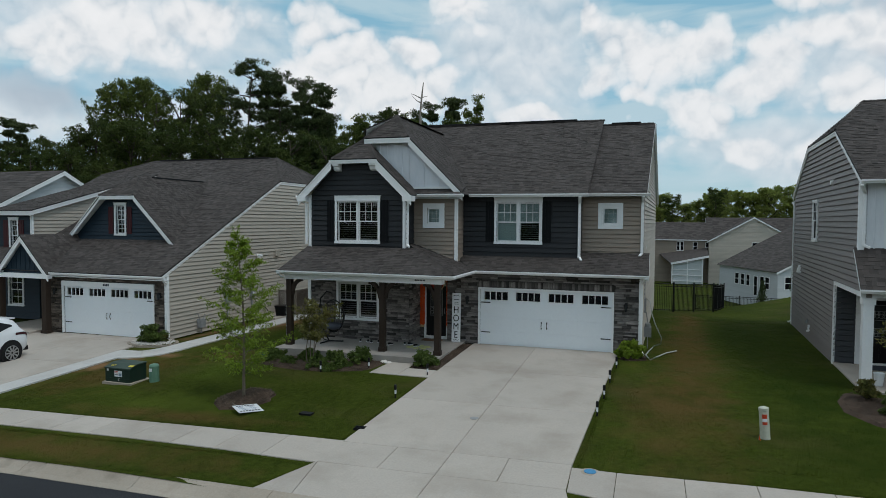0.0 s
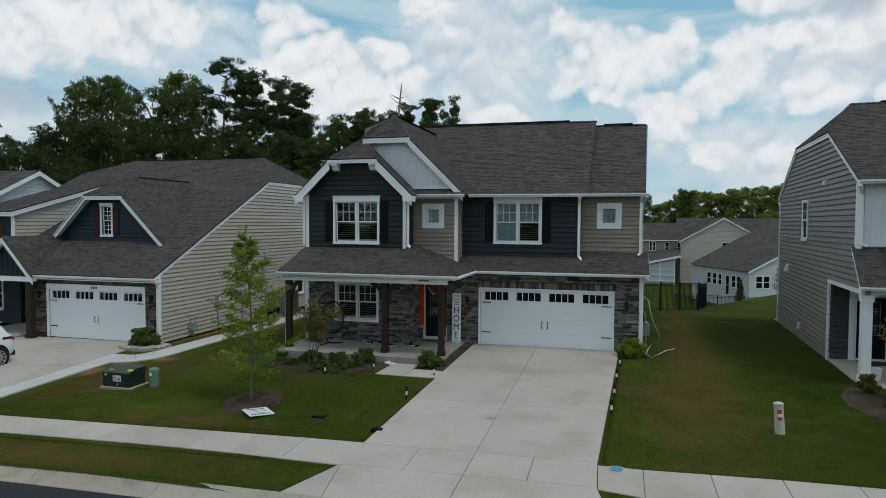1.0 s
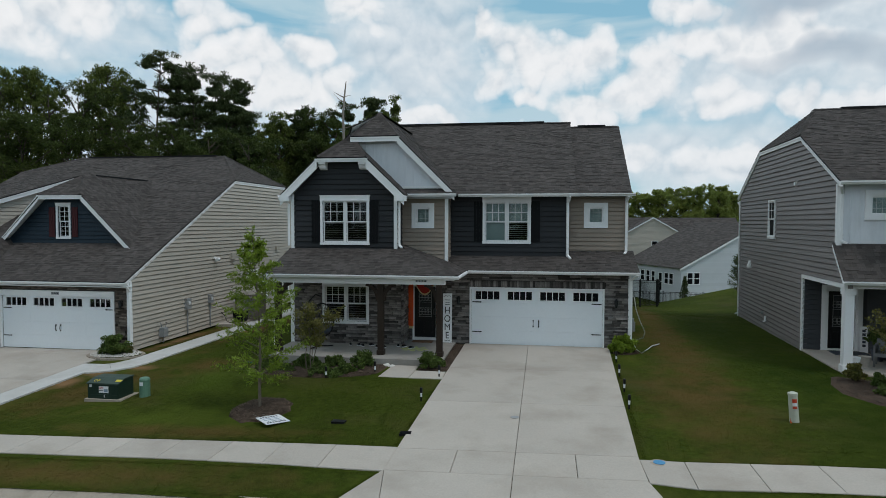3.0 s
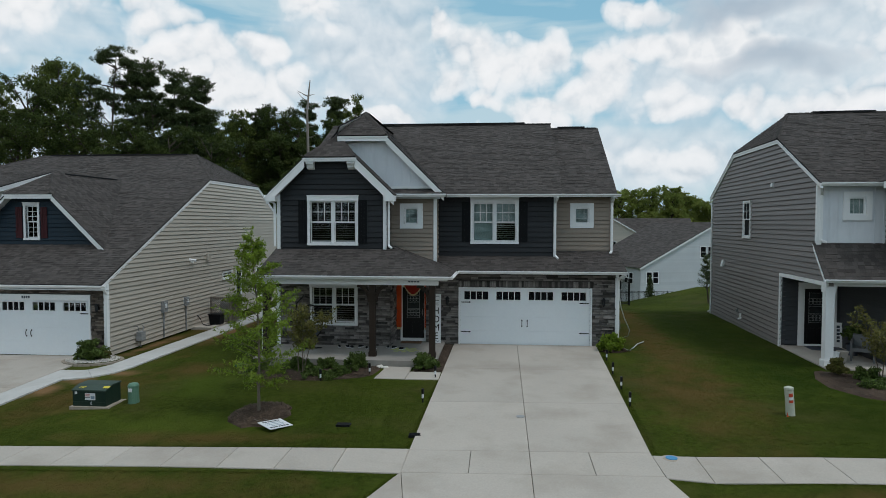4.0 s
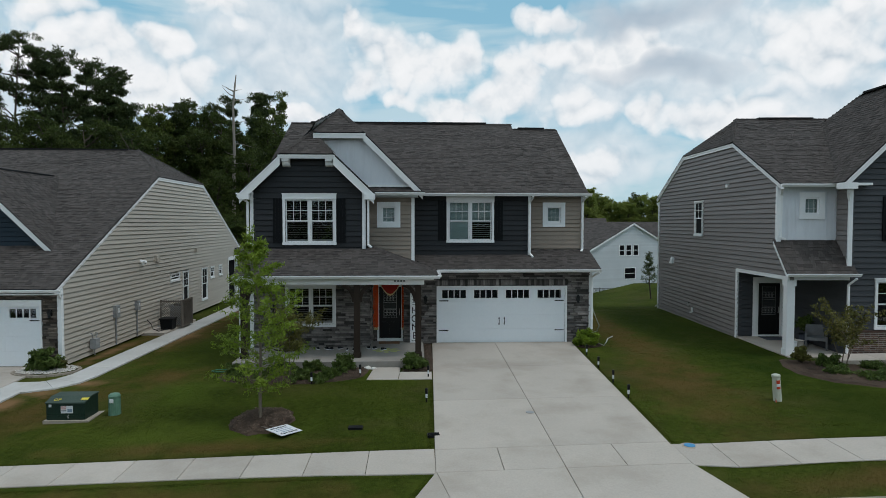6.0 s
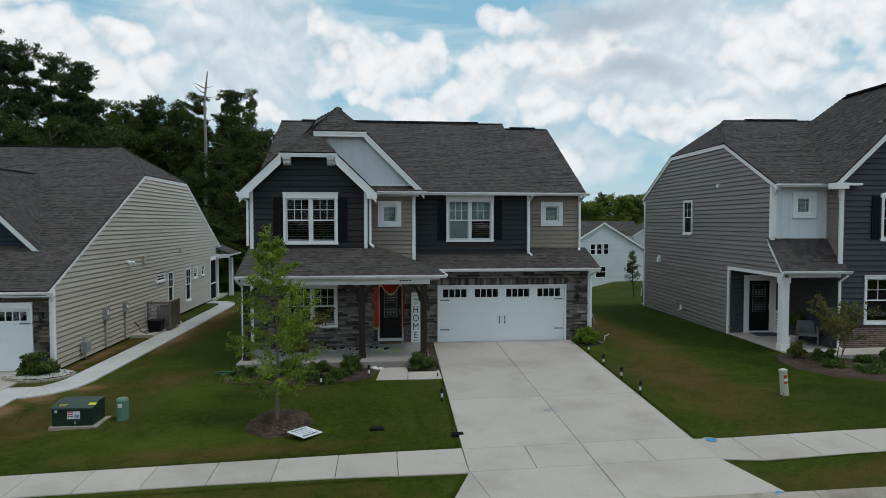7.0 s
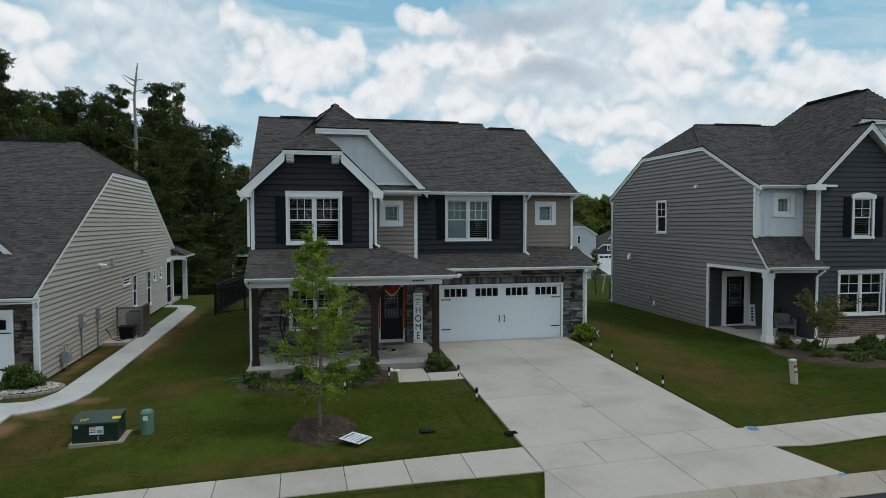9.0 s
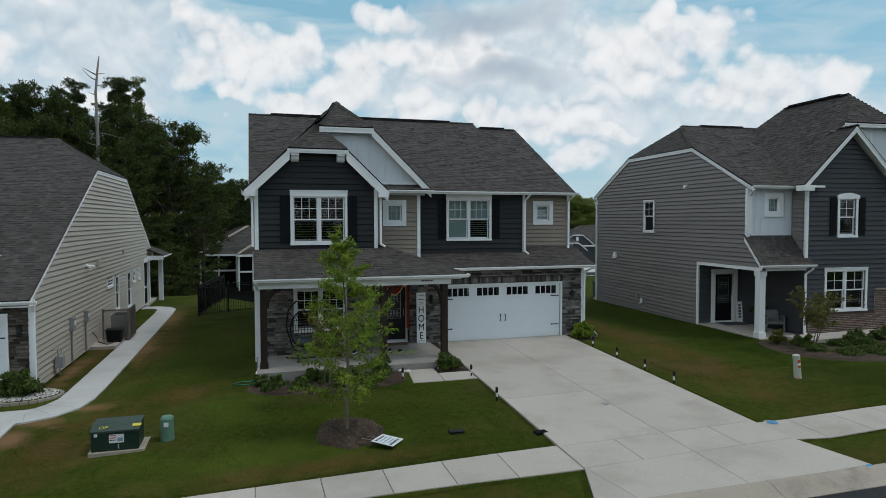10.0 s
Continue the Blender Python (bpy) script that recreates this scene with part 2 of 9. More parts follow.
MAT["garage"] = material("garage_door_paint", (0.78, 0.82, 0.85), (0.82, 0.86, 0.89), 0.4, 1.5, 0.5, 0.04, 30)
MAT["shingle"] = material("roof_shingle", (0.060, 0.053, 0.050), (0.083, 0.075, 0.071), 0.95, 6, 1.6, 0.5, 140, island=0.26, spec=0.15)
MAT["roof_metal"] = material("dark_flashing", (0.010, 0.010, 0.011), (0.018, 0.018, 0.019), 0.6, 3, 1, 0.1)
MAT["stone"] = material("ledge_stone", (0.064, 0.059, 0.057), (0.215, 0.198, 0.188), 0.9, 1.2, 0.9, 0.7, 30, vary=0.75)
MAT["brown_stone"] = material("brown_ledge_stone", (0.070, 0.058, 0.050), (0.175, 0.145, 0.12), 0.9, 1.2, 0.9, 0.7, 30, vary=0.7)
MAT["brick"] = material("mixed_brick", (0.066, 0.040, 0.033), (0.170, 0.105, 0.082), 0.9, 2, 0.9, 0.5, 40, vary=0.5)
MAT["mortar"] = material("mortar", (0.055, 0.053, 0.050), (0.085, 0.08, 0.076), 0.95, 4, 0.8, 0.4)
MAT["concrete"] = material("concrete", (0.385, 0.348, 0.308), (0.468, 0.425, 0.378), 0.85, 3, 0.35, 0.25, 90, vary=0.05, mottled=((0.315, 0.278, 0.236), 0.55, 0.48, 0.78))
MAT["concrete_pale"] = material("pale_path_concrete", (0.44, 0.435, 0.42), (0.52, 0.515, 0.50), 0.85, 3, 0.35, 0.25, 90, vary=0.04, mottled=((0.36, 0.35, 0.33), 0.55, 0.50, 0.80))
# darker copy of the concrete: the shade under the porch roof is in it
MAT["shaded_porch_concrete"] = material("shaded_porch_concrete", (0.27, 0.255, 0.235), (0.34, 0.32, 0.295), 0.8, 3, 0.6, 0.2, 90, mottled=((0.22, 0.205, 0.185), 1.1, 0.5, 0.8))
MAT["concrete_old"] = material("kerb_concrete", (0.30, 0.26, 0.21), (0.38, 0.335, 0.28), 0.9, 3, 0.5, 0.3, 90, vary=0.06, mottled=((0.20, 0.175, 0.14), 1.3, 0.52, 0.75))
MAT["asphalt"] = material("asphalt", (0.018, 0.020, 0.024), (0.034, 0.036, 0.040), 0.9, 10, 0.4, 0.5, 160)
# lush turf; second and third also hold the grey house's shade, painted in
LUSH_AND_SHADE = ((3.6, 15.3, 2.6, 2.8, (0.030, 0.045, 0.006)), (3.3, 20.0, 1.9, 5.0, (0.022, 0.040, 0.005)), (3.2, 29.0, 2.0, 7.0, (0.033, 0.054, 0.007)), (-13.2, 14.9, 3.6, 1.3, (0.072, 0.098, 0.014)), (-14.6, 18.6, 1.4, 1.6, (0.060, 0.086, 0.012)), (-15.6, 27.5, 1.2, 6.0, (0.052, 0.074, 0.010)))
LAWN_SPOTS = LUSH_AND_SHADE + ((0.0, 17.6, 1.7, 5.0), (0.55, 24.5, 1.2, 7.0), (1.0, 33.0, 0.9, 8.0), (-18.2, 16.8, 1.7, 2.4), (-17.3, 18.9, 1.5, 1.2), (-15.6, 20.4, 1.6, 1.2), (-17.3, 31.0, 0.9, 9.0), (-19.4, 27.0, 0.7, 6.0), (-15.0, 11.6, 8.0, 0.8), (1.0, 11.2, 3.5, 0.7), (-12.5, 14.2, 4.0, 0.6))
CLAY = (0.20, 0.118, 0.060)
BARE = ((-17.8, 36.5, 0.65, 4.5), (-17.8, 29.0, 0.5, 3.8), (-18.0, 20.1, 0.95, 0.5), (-19.05, 19.3, 0.9, 0.7), (-19.25, 18.3, 0.7, 1.3), (-19.55, 25.0, 0.35, 2.5))
LAWN_SPOTS += tuple((*e, CLAY) for e in BARE)
MAT["grass"] = material("lawn", (0.024, 0.038, 0.005), (0.062, 0.079, 0.012), 0.95, 0.9, 0.30, 0.8, 60, mottled=((0.078, 0.070, 0.024), 0.35, 0.50, 0.78), spec=0.03, worn=LAWN_SPOTS)
MAT["blade"] = material("grass_blade", (0.036, 0.057, 0.007), (0.090, 0.112, 0.018), 0.8, 0.9, 0.25, 0, island=0.22, spec=0.03, translucent=0.45, mottled=((0.104, 0.094, 0.032), 0.35, 0.50, 0.78), worn=LAWN_SPOTS)
MAT["mulch"] = material("bark_mulch", (0.042, 0.029, 0.021), (0.100, 0.070, 0.050), 0.95, 5, 1.2, 0.9, 45)
MAT["chip"] = material("mulch_chip", (0.050, 0.035, 0.026), (0.135, 0.096, 0.070), 0.95, 3, 1.2, 0.3, 45, island=0.5)
MAT["wood"] = material("dark_stained_timber", (0.020, 0.013, 0.009), (0.040, 0.027, 0.019), 0.7, 3, 1, 0.4, 20, stretch=(6, 6, 1))
MAT["black"] = material("black_metal", (0.004, 0.004, 0.005), (0.008, 0.008, 0.009), 0.45, 4, 1, 0.05, spec=0.3)
MAT["shutter"] = material("black_shutter", (0.004, 0.005, 0.006), (0.007, 0.008, 0.010), 0.6, 4, 1, 0.05, spec=0.15)
MAT["maroon"] = material("maroon_shutter", (0.050, 0.010, 0.013), (0.066, 0.014, 0.018), 0.55, 4, 1, 0.05)
MAT["blind"] = material("window_blind", (0.22, 0.23, 0.235), (0.28, 0.29, 0.295), 0.6, 4, 1, 0.0)
MAT["blind_dim"] = material("closed_blind", (0.30, 0.41, 0.39), (0.36, 0.47, 0.45), 0.6, 4, 1, 0.0)
# near-black: the darkness of unlit interiors put into the colour
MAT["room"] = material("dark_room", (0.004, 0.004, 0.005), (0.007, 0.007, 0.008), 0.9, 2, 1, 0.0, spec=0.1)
MAT["orange"] = material("orange_fabric", (0.60, 0.072, 0.014), (0.72, 0.105, 0.022), 0.8, 6, 1.5, 0.3, 50)
MAT["red_fabric"] = material("red_fabric", (0.28, 0.018, 0.012), (0.36, 0.03, 0.018), 0.8, 6, 1.5, 0.3, 50)
MAT["gold"] = material("gold_trim", (0.55, 0.42, 0.20), (0.65, 0.52, 0.30), 0.5, 6, 1.5, 0.1)
MAT["lead"] = material("leaded_glass", (0.018, 0.020, 0.022), (0.050, 0.054, 0.056), 0.2, 6, 3, 0.3, 30)
MAT["came"] = material("lead_came", (0.32, 0.33, 0.33), (0.4, 0.41, 0.41), 0.35, 6, 3, 0.0, metal=0.6)
MAT["leaf"] = material("shrub_leaf", (0.055, 0.090, 0.018), (0.105, 0.150, 0.034), 0.6, 1, 1.5, 0, island=0.45, translucent=0.25)
MAT["leaf_young"] = material("young_tree_leaf", (0.145, 0.225, 0.022), (0.24, 0.325, 0.038), 0.55, 1, 1.2, 0, island=0.40, translucent=0.4)
MAT["leaf_grey"] = material("grey_green_leaf", (0.060, 0.085, 0.034), (0.115, 0.145, 0.064), 0.7, 1, 1.5, 0, island=0.45, translucent=0.25)
MAT["leaf_red"] = material("myrtle_leaf", (0.10, 0.11, 0.026), (0.17, 0.15, 0.046), 0.6, 1, 1.5, 0, island=0.45, translucent=0.3)
MAT["leaf_wood"] = material("woods_leaf", (0.038, 0.060, 0.012), (0.084, 0.106, 0.021), 0.7, 0.05, 0.08, 0, island=0.50, translucent=0.3)
MAT["leaf_light"] = material("light_woods_leaf", (0.072, 0.100, 0.019), (0.135, 0.165, 0.032), 0.7, 0.05, 0.08, 0, island=0.50, translucent=0.3)
# brightened far foliage: light put into the colour against heavy self-shadow
MAT["leaf_far_lit"] = material("far_leaf_lit", (0.17, 0.215, 0.050), (0.30, 0.34, 0.085), 0.7, 0.05, 0.08, 0, island=0.40, translucent=0.5)
MAT["screen"] = material("insect_screen", (0.010, 0.011, 0.012), (0.016, 0.017, 0.018), 0.7, 4, 1, 0.0, spec=0.1)
MAT["needle"] = material("pine_needles", (0.032, 0.052, 0.016), (0.070, 0.090, 0.026), 0.7, 0.05, 0.1, 0, island=0.50, translucent=0.2)
MAT["bark"] = material("bark", (0.045, 0.036, 0.028), (0.10, 0.082, 0.066), 0.95, 2, 1, 0.8, 12, stretch=(3, 3, 0.6))
MAT["pale_bark"] = material("smooth_pale_bark", (0.13, 0.105, 0.08), (0.20, 0.165, 0.13), 0.9, 2, 1, 0.4, 12, stretch=(3, 3, 0.6))
MAT["brick_mortar"] = material("pale_mortar", (0.36, 0.33, 0.295), (0.43, 0.395, 0.355), 0.95, 4, 0.8, 0.4)
MAT["dead_wood"] = material("dead_wood", (0.21, 0.185, 0.16), (0.30, 0.265, 0.23), 0.95, 2, 1, 0.5, 12, stretch=(3, 3, 0.6))
MAT["box_green"] = material("utility_green", (0.010, 0.026, 0.018), (0.016, 0.036, 0.025), 0.5, 2, 0.8, 0.08)
MAT["box_top"] = material("weathered_green", (0.030, 0.052, 0.042), (0.048, 0.074, 0.060), 0.6, 2, 0.9, 0.1)
MAT["pedestal"] = material("pale_green_plastic", (0.10, 0.20, 0.14), (0.13, 0.24, 0.17), 0.5, 2, 0.8, 0.05)
MAT["marker"] = material("cream_plastic", (0.42, 0.44, 0.36), (0.50, 0.51, 0.43), 0.5, 2, 0.8, 0.05)
MAT["marker_red"] = material("red_label", (0.45, 0.05, 0.02), (0.5, 0.07, 0.03), 0.5, 4, 1, 0)
MAT["label"] = material("white_label", (0.66, 0.68, 0.70), (0.72, 0.73, 0.75), 0.5, 4, 1, 0)
MAT["yellow"] = material("yellow_paint", (0.55, 0.46, 0.04), (0.62, 0.52, 0.06), 0.5, 4, 1, 0)
MAT["print"] = material("grey_print", (0.05, 0.06, 0.08), (0.08, 0.09, 0.11), 0.6, 4, 1, 0)
MAT["print_blue"] = material("blue_print", (0.20, 0.27, 0.36), (0.25, 0.32, 0.41), 0.6, 4, 1, 0)
MAT["lid_blue"] = material("blue_lid", (0.05, 0.22, 0.42), (0.07, 0.27, 0.48), 0.5, 4, 1, 0.1)
MAT["weave"] = material("grey_weave", (0.12, 0.125, 0.13), (0.19, 0.195, 0.20), 0.7, 12, 2, 0.4, 90)
MAT["meter_grey"] = material("grey_meter", (0.22, 0.23, 0.235), (0.30, 0.31, 0.315), 0.5, 4, 1, 0.05)
MAT["lattice"] = material("weathered_lattice", (0.15, 0.13, 0.11), (0.22, 0.195, 0.17), 0.8, 4, 1, 0.2)
MAT["pebble"] = material("white_pebble", (0.42, 0.40, 0.37), (0.58, 0.56, 0.52), 0.85, 4, 1, 0.2, island=0.3)
MAT["car_paint"] = material("white_car_paint", (0.72, 0.74, 0.76), (0.74, 0.76, 0.78), 0.18, 1, 0.5, 0)
MAT["tyre"] = material("tyre_rubber", (0.010, 0.010, 0.010), (0.018, 0.018, 0.018), 0.85, 6, 1, 0.2)
MAT["rim"] = material("alloy_rim", (0.40, 0.41, 0.42), (0.5, 0.51, 0.52), 0.3, 4, 1, 0, metal=0.8)
MAT["mat_brown"] = material("coir_mat", (0.14, 0.07, 0.035), (0.20, 0.11, 0.06), 0.95, 8, 2, 0.5)
MAT["chalk"] = material("yellow_chalk", (0.38, 0.40, 0.12), (0.46, 0.47, 0.24), 0.9, 8, 2, 0.2)
MAT["hose"] = material("hose_plastic", (0.42, 0.45, 0.42), (0.5, 0.52, 0.5), 0.4, 4, 1, 0)
MAT["hose_green"] = material("green_hose", (0.03, 0.14, 0.09), (0.04, 0.17, 0.11), 0.4, 4, 1, 0)


def glass_material():
    m = bpy.data.materials.new("window_glass")
    m.use_nodes = True
    b = m.node_tree.nodes["Principled BSDF"]
    b.inputs["Base Color"].default_value = (0.93, 0.96, 0.97, 1)
    b.inputs["Roughness"].default_value = 0.03
    b.inputs["IOR"].default_value = 1.5
    b.inputs["Transmission Weight"].default_value = 1.0
    return m


MAT["glass"] = glass_material()

# ---- mesh helpers ----


class MB:
    """Collects boxes, prisms, tubes and leaves, then makes one mesh."""

    def __init__(self, place=None):
        self.v, self.f, self.place = [], [], place

    def add(self, vs, fs):
        n = len(self.v)
        if self.place:
            vs = [self.place @ Vector(p) for p in vs]
        self.v += [tuple(p) for p in vs]
        self.f += [tuple(i + n for i in f) for f in fs]
        return self

    def box(self, x0, x1, y0, y1, z0, z1):
        vs = [(x, y, z) for z in (z0, z1) for y in (y0, y1) for x in (x0, x1)]
        return self.add(vs, [(0, 2, 3, 1), (4, 5, 7, 6), (0, 1, 5, 4), (1, 3, 7, 5), (3, 2, 6, 7), (2, 0, 4, 6)])

    def prism(self, pts, along):
        """A flat polygon swept along a vector."""
        n, a = len(pts), Vector(along)
        vs = [Vector(p) for p in pts] + [Vector(p) + a for p in pts]
        fs = [tuple(range(n))[::-1], tuple(range(n, 2 * n))] + [(i, (i + 1) % n, n + (i + 1) % n, n + i) for i in range(n)]
        return self.add(vs, fs)

    def beam(self, p, q, w, h, up=(0, 0, 1)):
        """A straight bar from p to q, w wide and h high."""
        p, q = Vector(p), Vector(q)
        d = (q - p).normalized()
        s = d.cross(Vector(up)).normalized() * (w / 2)
        u = s.cross(d).normalized() * (h / 2)
        vs = [e + a * s + b * u for e in (p, q) for a, b in ((-1, -1), (1, -1), (1, 1), (-1, 1))]
        return self.add(vs, [(0, 1, 2, 3), (7, 6, 5, 4), (0, 4, 5, 1), (1, 5, 6, 2), (2, 6, 7, 3), (3, 7, 4, 0)])

    def tube(self, pts, radii, sides=7):
        pts = [Vector(p) for p in pts]
        vs, fs = [], []
        for i, p in enumerate(pts):
            d = (pts[min(i + 1, len(pts) - 1)] - pts[max(i - 1, 0)]).normalized()
            s = d.orthogonal().normalized()
            u = d.cross(s)
            r = radii[i] if hasattr(radii, "__len__") else radii
            vs += [p + r * (math.cos(a) * s + math.sin(a) * u) for a in (2 * math.pi * k / sides for k in range(sides))]
        for i in range(len(pts) - 1):
            for k in range(sides):
                a, b = i * sides + k, i * sides + (k + 1) % sides
                fs.append((a, b, b + sides, a + sides))
        fs += [tuple(range(sides))[::-1], tuple(range((len(pts) - 1) * sides, len(pts) * sides))]
        return self.add(vs, fs)

    def cyl(self, x, y, z0, z1, r, r1=None, sides=16):
        return self.tube([(x, y, z0), (x, y, z1)], [r, r if r1 is None else r1], sides)

    def turned(self, x, y, profile, sides=20):
        """A shape turned about an upright axis from (radius, height) pairs."""
        vs = [(x + r * math.cos(2 * math.pi * k / sides), y + r * math.sin(2 * math.pi * k / sides), z) for r, z in profile for k in range(sides)]
        fs = [(i * sides + k, i * sides + (k + 1) % sides, (i + 1) * sides + (k + 1) % sides, (i + 1) * sides + k)
              for i in range(len(profile) - 1) for k in range(sides)]
        fs += [tuple(range(sides))[::-1], tuple(range((len(profile) - 1) * sides, len(profile) * sides))]
        return self.add(vs, fs)

    def mesh(self, name, smooth=False):
        me = bpy.data.meshes.new(name)
        me.from_pydata(self.v, [], self.f)
        if smooth:
            me.polygons.foreach_set("use_smooth", [True] * len(me.polygons))
        me.update()
        return me


def thing(name, label, category, group="", kind="", at=(0, 0, 0), turn=0.0):
    e = new(name)
    e.matrix_world = pose(*at, 0, 0, turn)
    return tagged(e, label, category, group, kind)


def part(name, mb, mat, parent, label="", smooth=False):
    me = mb.mesh(name, smooth) if isinstance(mb, MB) else mb
    if not me.materials:
        me.materials.append(MAT[mat])
    ob = new(name, me)
    ob.parent = parent
    return tagged(ob, label) if label else ob


def solid(name, mb, mat, label, category, group="", kind="", smooth=False):
    me = mb.mesh(name, smooth)
    me.materials.append(MAT[mat])
    return tagged(new(name, me), label, category, group, kind)


def lerp_table(x, rows):
    """Straight-line reading of (x, value) rows."""
    if x <= rows[0][0]:
        return rows[0][1]
    for (a, p), (b, q) in zip(rows, rows[1:]):
        if x <= b:
            return p + (q - p) * (x - a) / (b - a)
    return rows[-1][1]

# ---- ground ----
STREET = [(-60, -1.5), (-24, -0.85), (-7.3, -0.38), (-2.2, -0.27), (5, -0.05), (40, 0.3)]
HOUSE = [(-60, -0.9), (-30, -0.5), (-18, -0.43), (-13.5, -0.20), (-7, -0.06), (0, -0.02), (6, 0.0), (40, 0.3)]


def shift(x):
    """The street bends a little past the driveway."""
    return 0.0 if x < -7.3 else -0.04 * min(x + 7.3, 40)


def verge(x):
    """The kerb line swings away a little to one side of the driveway."""
    return shift(x) + 0.14 * max(0.0, min(1.0, (-8.2 - x) / 4))


def terrain(x, y):
    s, h = lerp_table(x, STREET), lerp_table(x, HOUSE)
    y -= shift(x) * max(0.0, min(1.0, (23 - y) / 9))
    e = lerp_table(x, [(-17, 0.95), (-12, 0.0), (3, 0.0), (9, 1.0)])      # the back lawns stay higher behind the two neighbours
    plain = lerp_table(y, [(10.6, s - 0.06), (12.3, s - 0.02), (13.6, s), (21.5, h), (34, h - 0.1), (41.5, h - 0.62 + 0.55 * e), (48, h - 1.4 + 1.35 * e), (60, -2.9), (80, -6.6), (110, -8.5), (400, -7)])
    w = max(0.0, 1 - max(0.0, abs(x + 4.5) - 3.0) / 2.5) * lerp_table(y, [(24, 1), (27, 0)])
    w = w * w * (3 - 2 * w)
    return plain + (drive_level(x, y) - 0.02 - plain) * w if w else plain


def drive_level(x, y):
    return lerp_table(y, [(10.7, -0.43), (12.4, -0.37), (13.5, -0.33), (17, -0.22), (24, -0.01)]) + 0.014 * (x + 4.7) * lerp_table(y, [(13, 1.5), (24, 0.0)])


def drape(name, xs, ys, mat, lift=0.0, label="", category="", edge=None):
    """A sheet over the terrain."""
    vs = [(x, y + (shift(x) if edge else 0), terrain(x, y + (shift(x) if edge else 0)) + lift) for y in ys for x in xs]
    n = len(xs)
    fs = [(j * n + i, j * n + i + 1, (j + 1) * n + i + 1, (j + 1) * n + i) for j in range(len(ys) - 1) for i in range(n - 1)]
    return solid(name, MB().add(vs, fs), mat, label, category, kind="structure")


def steps(a, b, d):
    n = max(1, round((b - a) / d))
    return [a + (b - a) * i / n for i in range(n + 1)]


ROAD_EDGE = 10.32
gx = [-600, -300, -150, -90] + steps(-60, -24, 1.0) + steps(-23.5, 8, 0.5) + steps(9, 40, 1.0) + [60, 90, 150, 300, 600]
gy = steps(10.7, 24, 0.5) + steps(24.5, 48, 0.75) + steps(50, 110, 6) + [150, 220, 320, 500, 900]


def swell(x, y):
    """Gentle unevenness of the lawns."""
    return 0.03 * noise.noise(Vector((x * 0.35, y * 0.35, 0))) if 14 < y < 48 and x > -17.5 and not -8.2 < x < -1 else 0.0


def ground_sheet():
    vs, fs = [], []
    for y in gy:
        for x in gx:
            e = y + (verge(x) if y < 11 else shift(x) * max(0.0, min(1.0, (23 - y) / 9)))
            z = terrain(x, e) + swell(x, e)
            vs.append((x, e, z))
    n = len(gx)
    fs = [(j * n + i, j * n + i + 1, (j + 1) * n + i + 1, (j + 1) * n + i) for j in range(len(gy) - 1) for i in range(n - 1)]
    # the far side of the street, behind the camera
    k = len(vs)
    vs += [(x, y, lerp_table(x, STREET) - 0.15) for y in (-600, -20, 0.5) for x in gx]
    fs += [(k + j * n + i, k + j * n + i + 1, k + (j + 1) * n + i + 1, k + (j + 1) * n + i) for j in range(2) for i in range(n - 1)]
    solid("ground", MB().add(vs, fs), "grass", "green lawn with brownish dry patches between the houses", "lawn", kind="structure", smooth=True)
    # carriageway
    vs = [(x, y + verge(x), lerp_table(x, STREET) - 0.215) for y in (-2.5, 5, ROAD_EDGE + 0.03) for x in gx]
    fs = [(j * n + i, j * n + i + 1, (j + 1) * n + i + 1, (j + 1) * n + i) for j in range(2) for i in range(n - 1)]
    solid("road", MB().add(vs, fs), "asphalt", "dark grey asphalt road surface", "road", kind="structure")


ground_sheet()


def slab(mb, pts, thick=0.10, lift=0.02, gap=0.006, level=None):
    """A concrete slab with slightly drawn-in edges, following the terrain."""
    c = Vector((sum(p[0] for p in pts) / len(pts), sum(p[1] for p in pts) / len(pts), 0))
    top, rim, bot = [], [], []
    for x, y in pts:
        d = Vector((c.x - x, c.y - y, 0)).normalized()
        z = (terrain(x, y) if level is None else level(x, y)) + lift
        a, b = Vector((x, y, z)) + d * (gap + 0.012), Vector((x, y, z - 0.012)) + d * gap
        top.append(a), rim.append(b), bot.append(b - Vector((0, 0, thick)))
    n = len(pts)
    fs = [tuple(range(n))] + [(k * n + i, (k + 1) * n + i, (k + 1) * n + (i + 1) % n, k * n + (i + 1) % n) for k in range(2) for i in range(n)]
    return mb.add(top + rim + bot, fs)


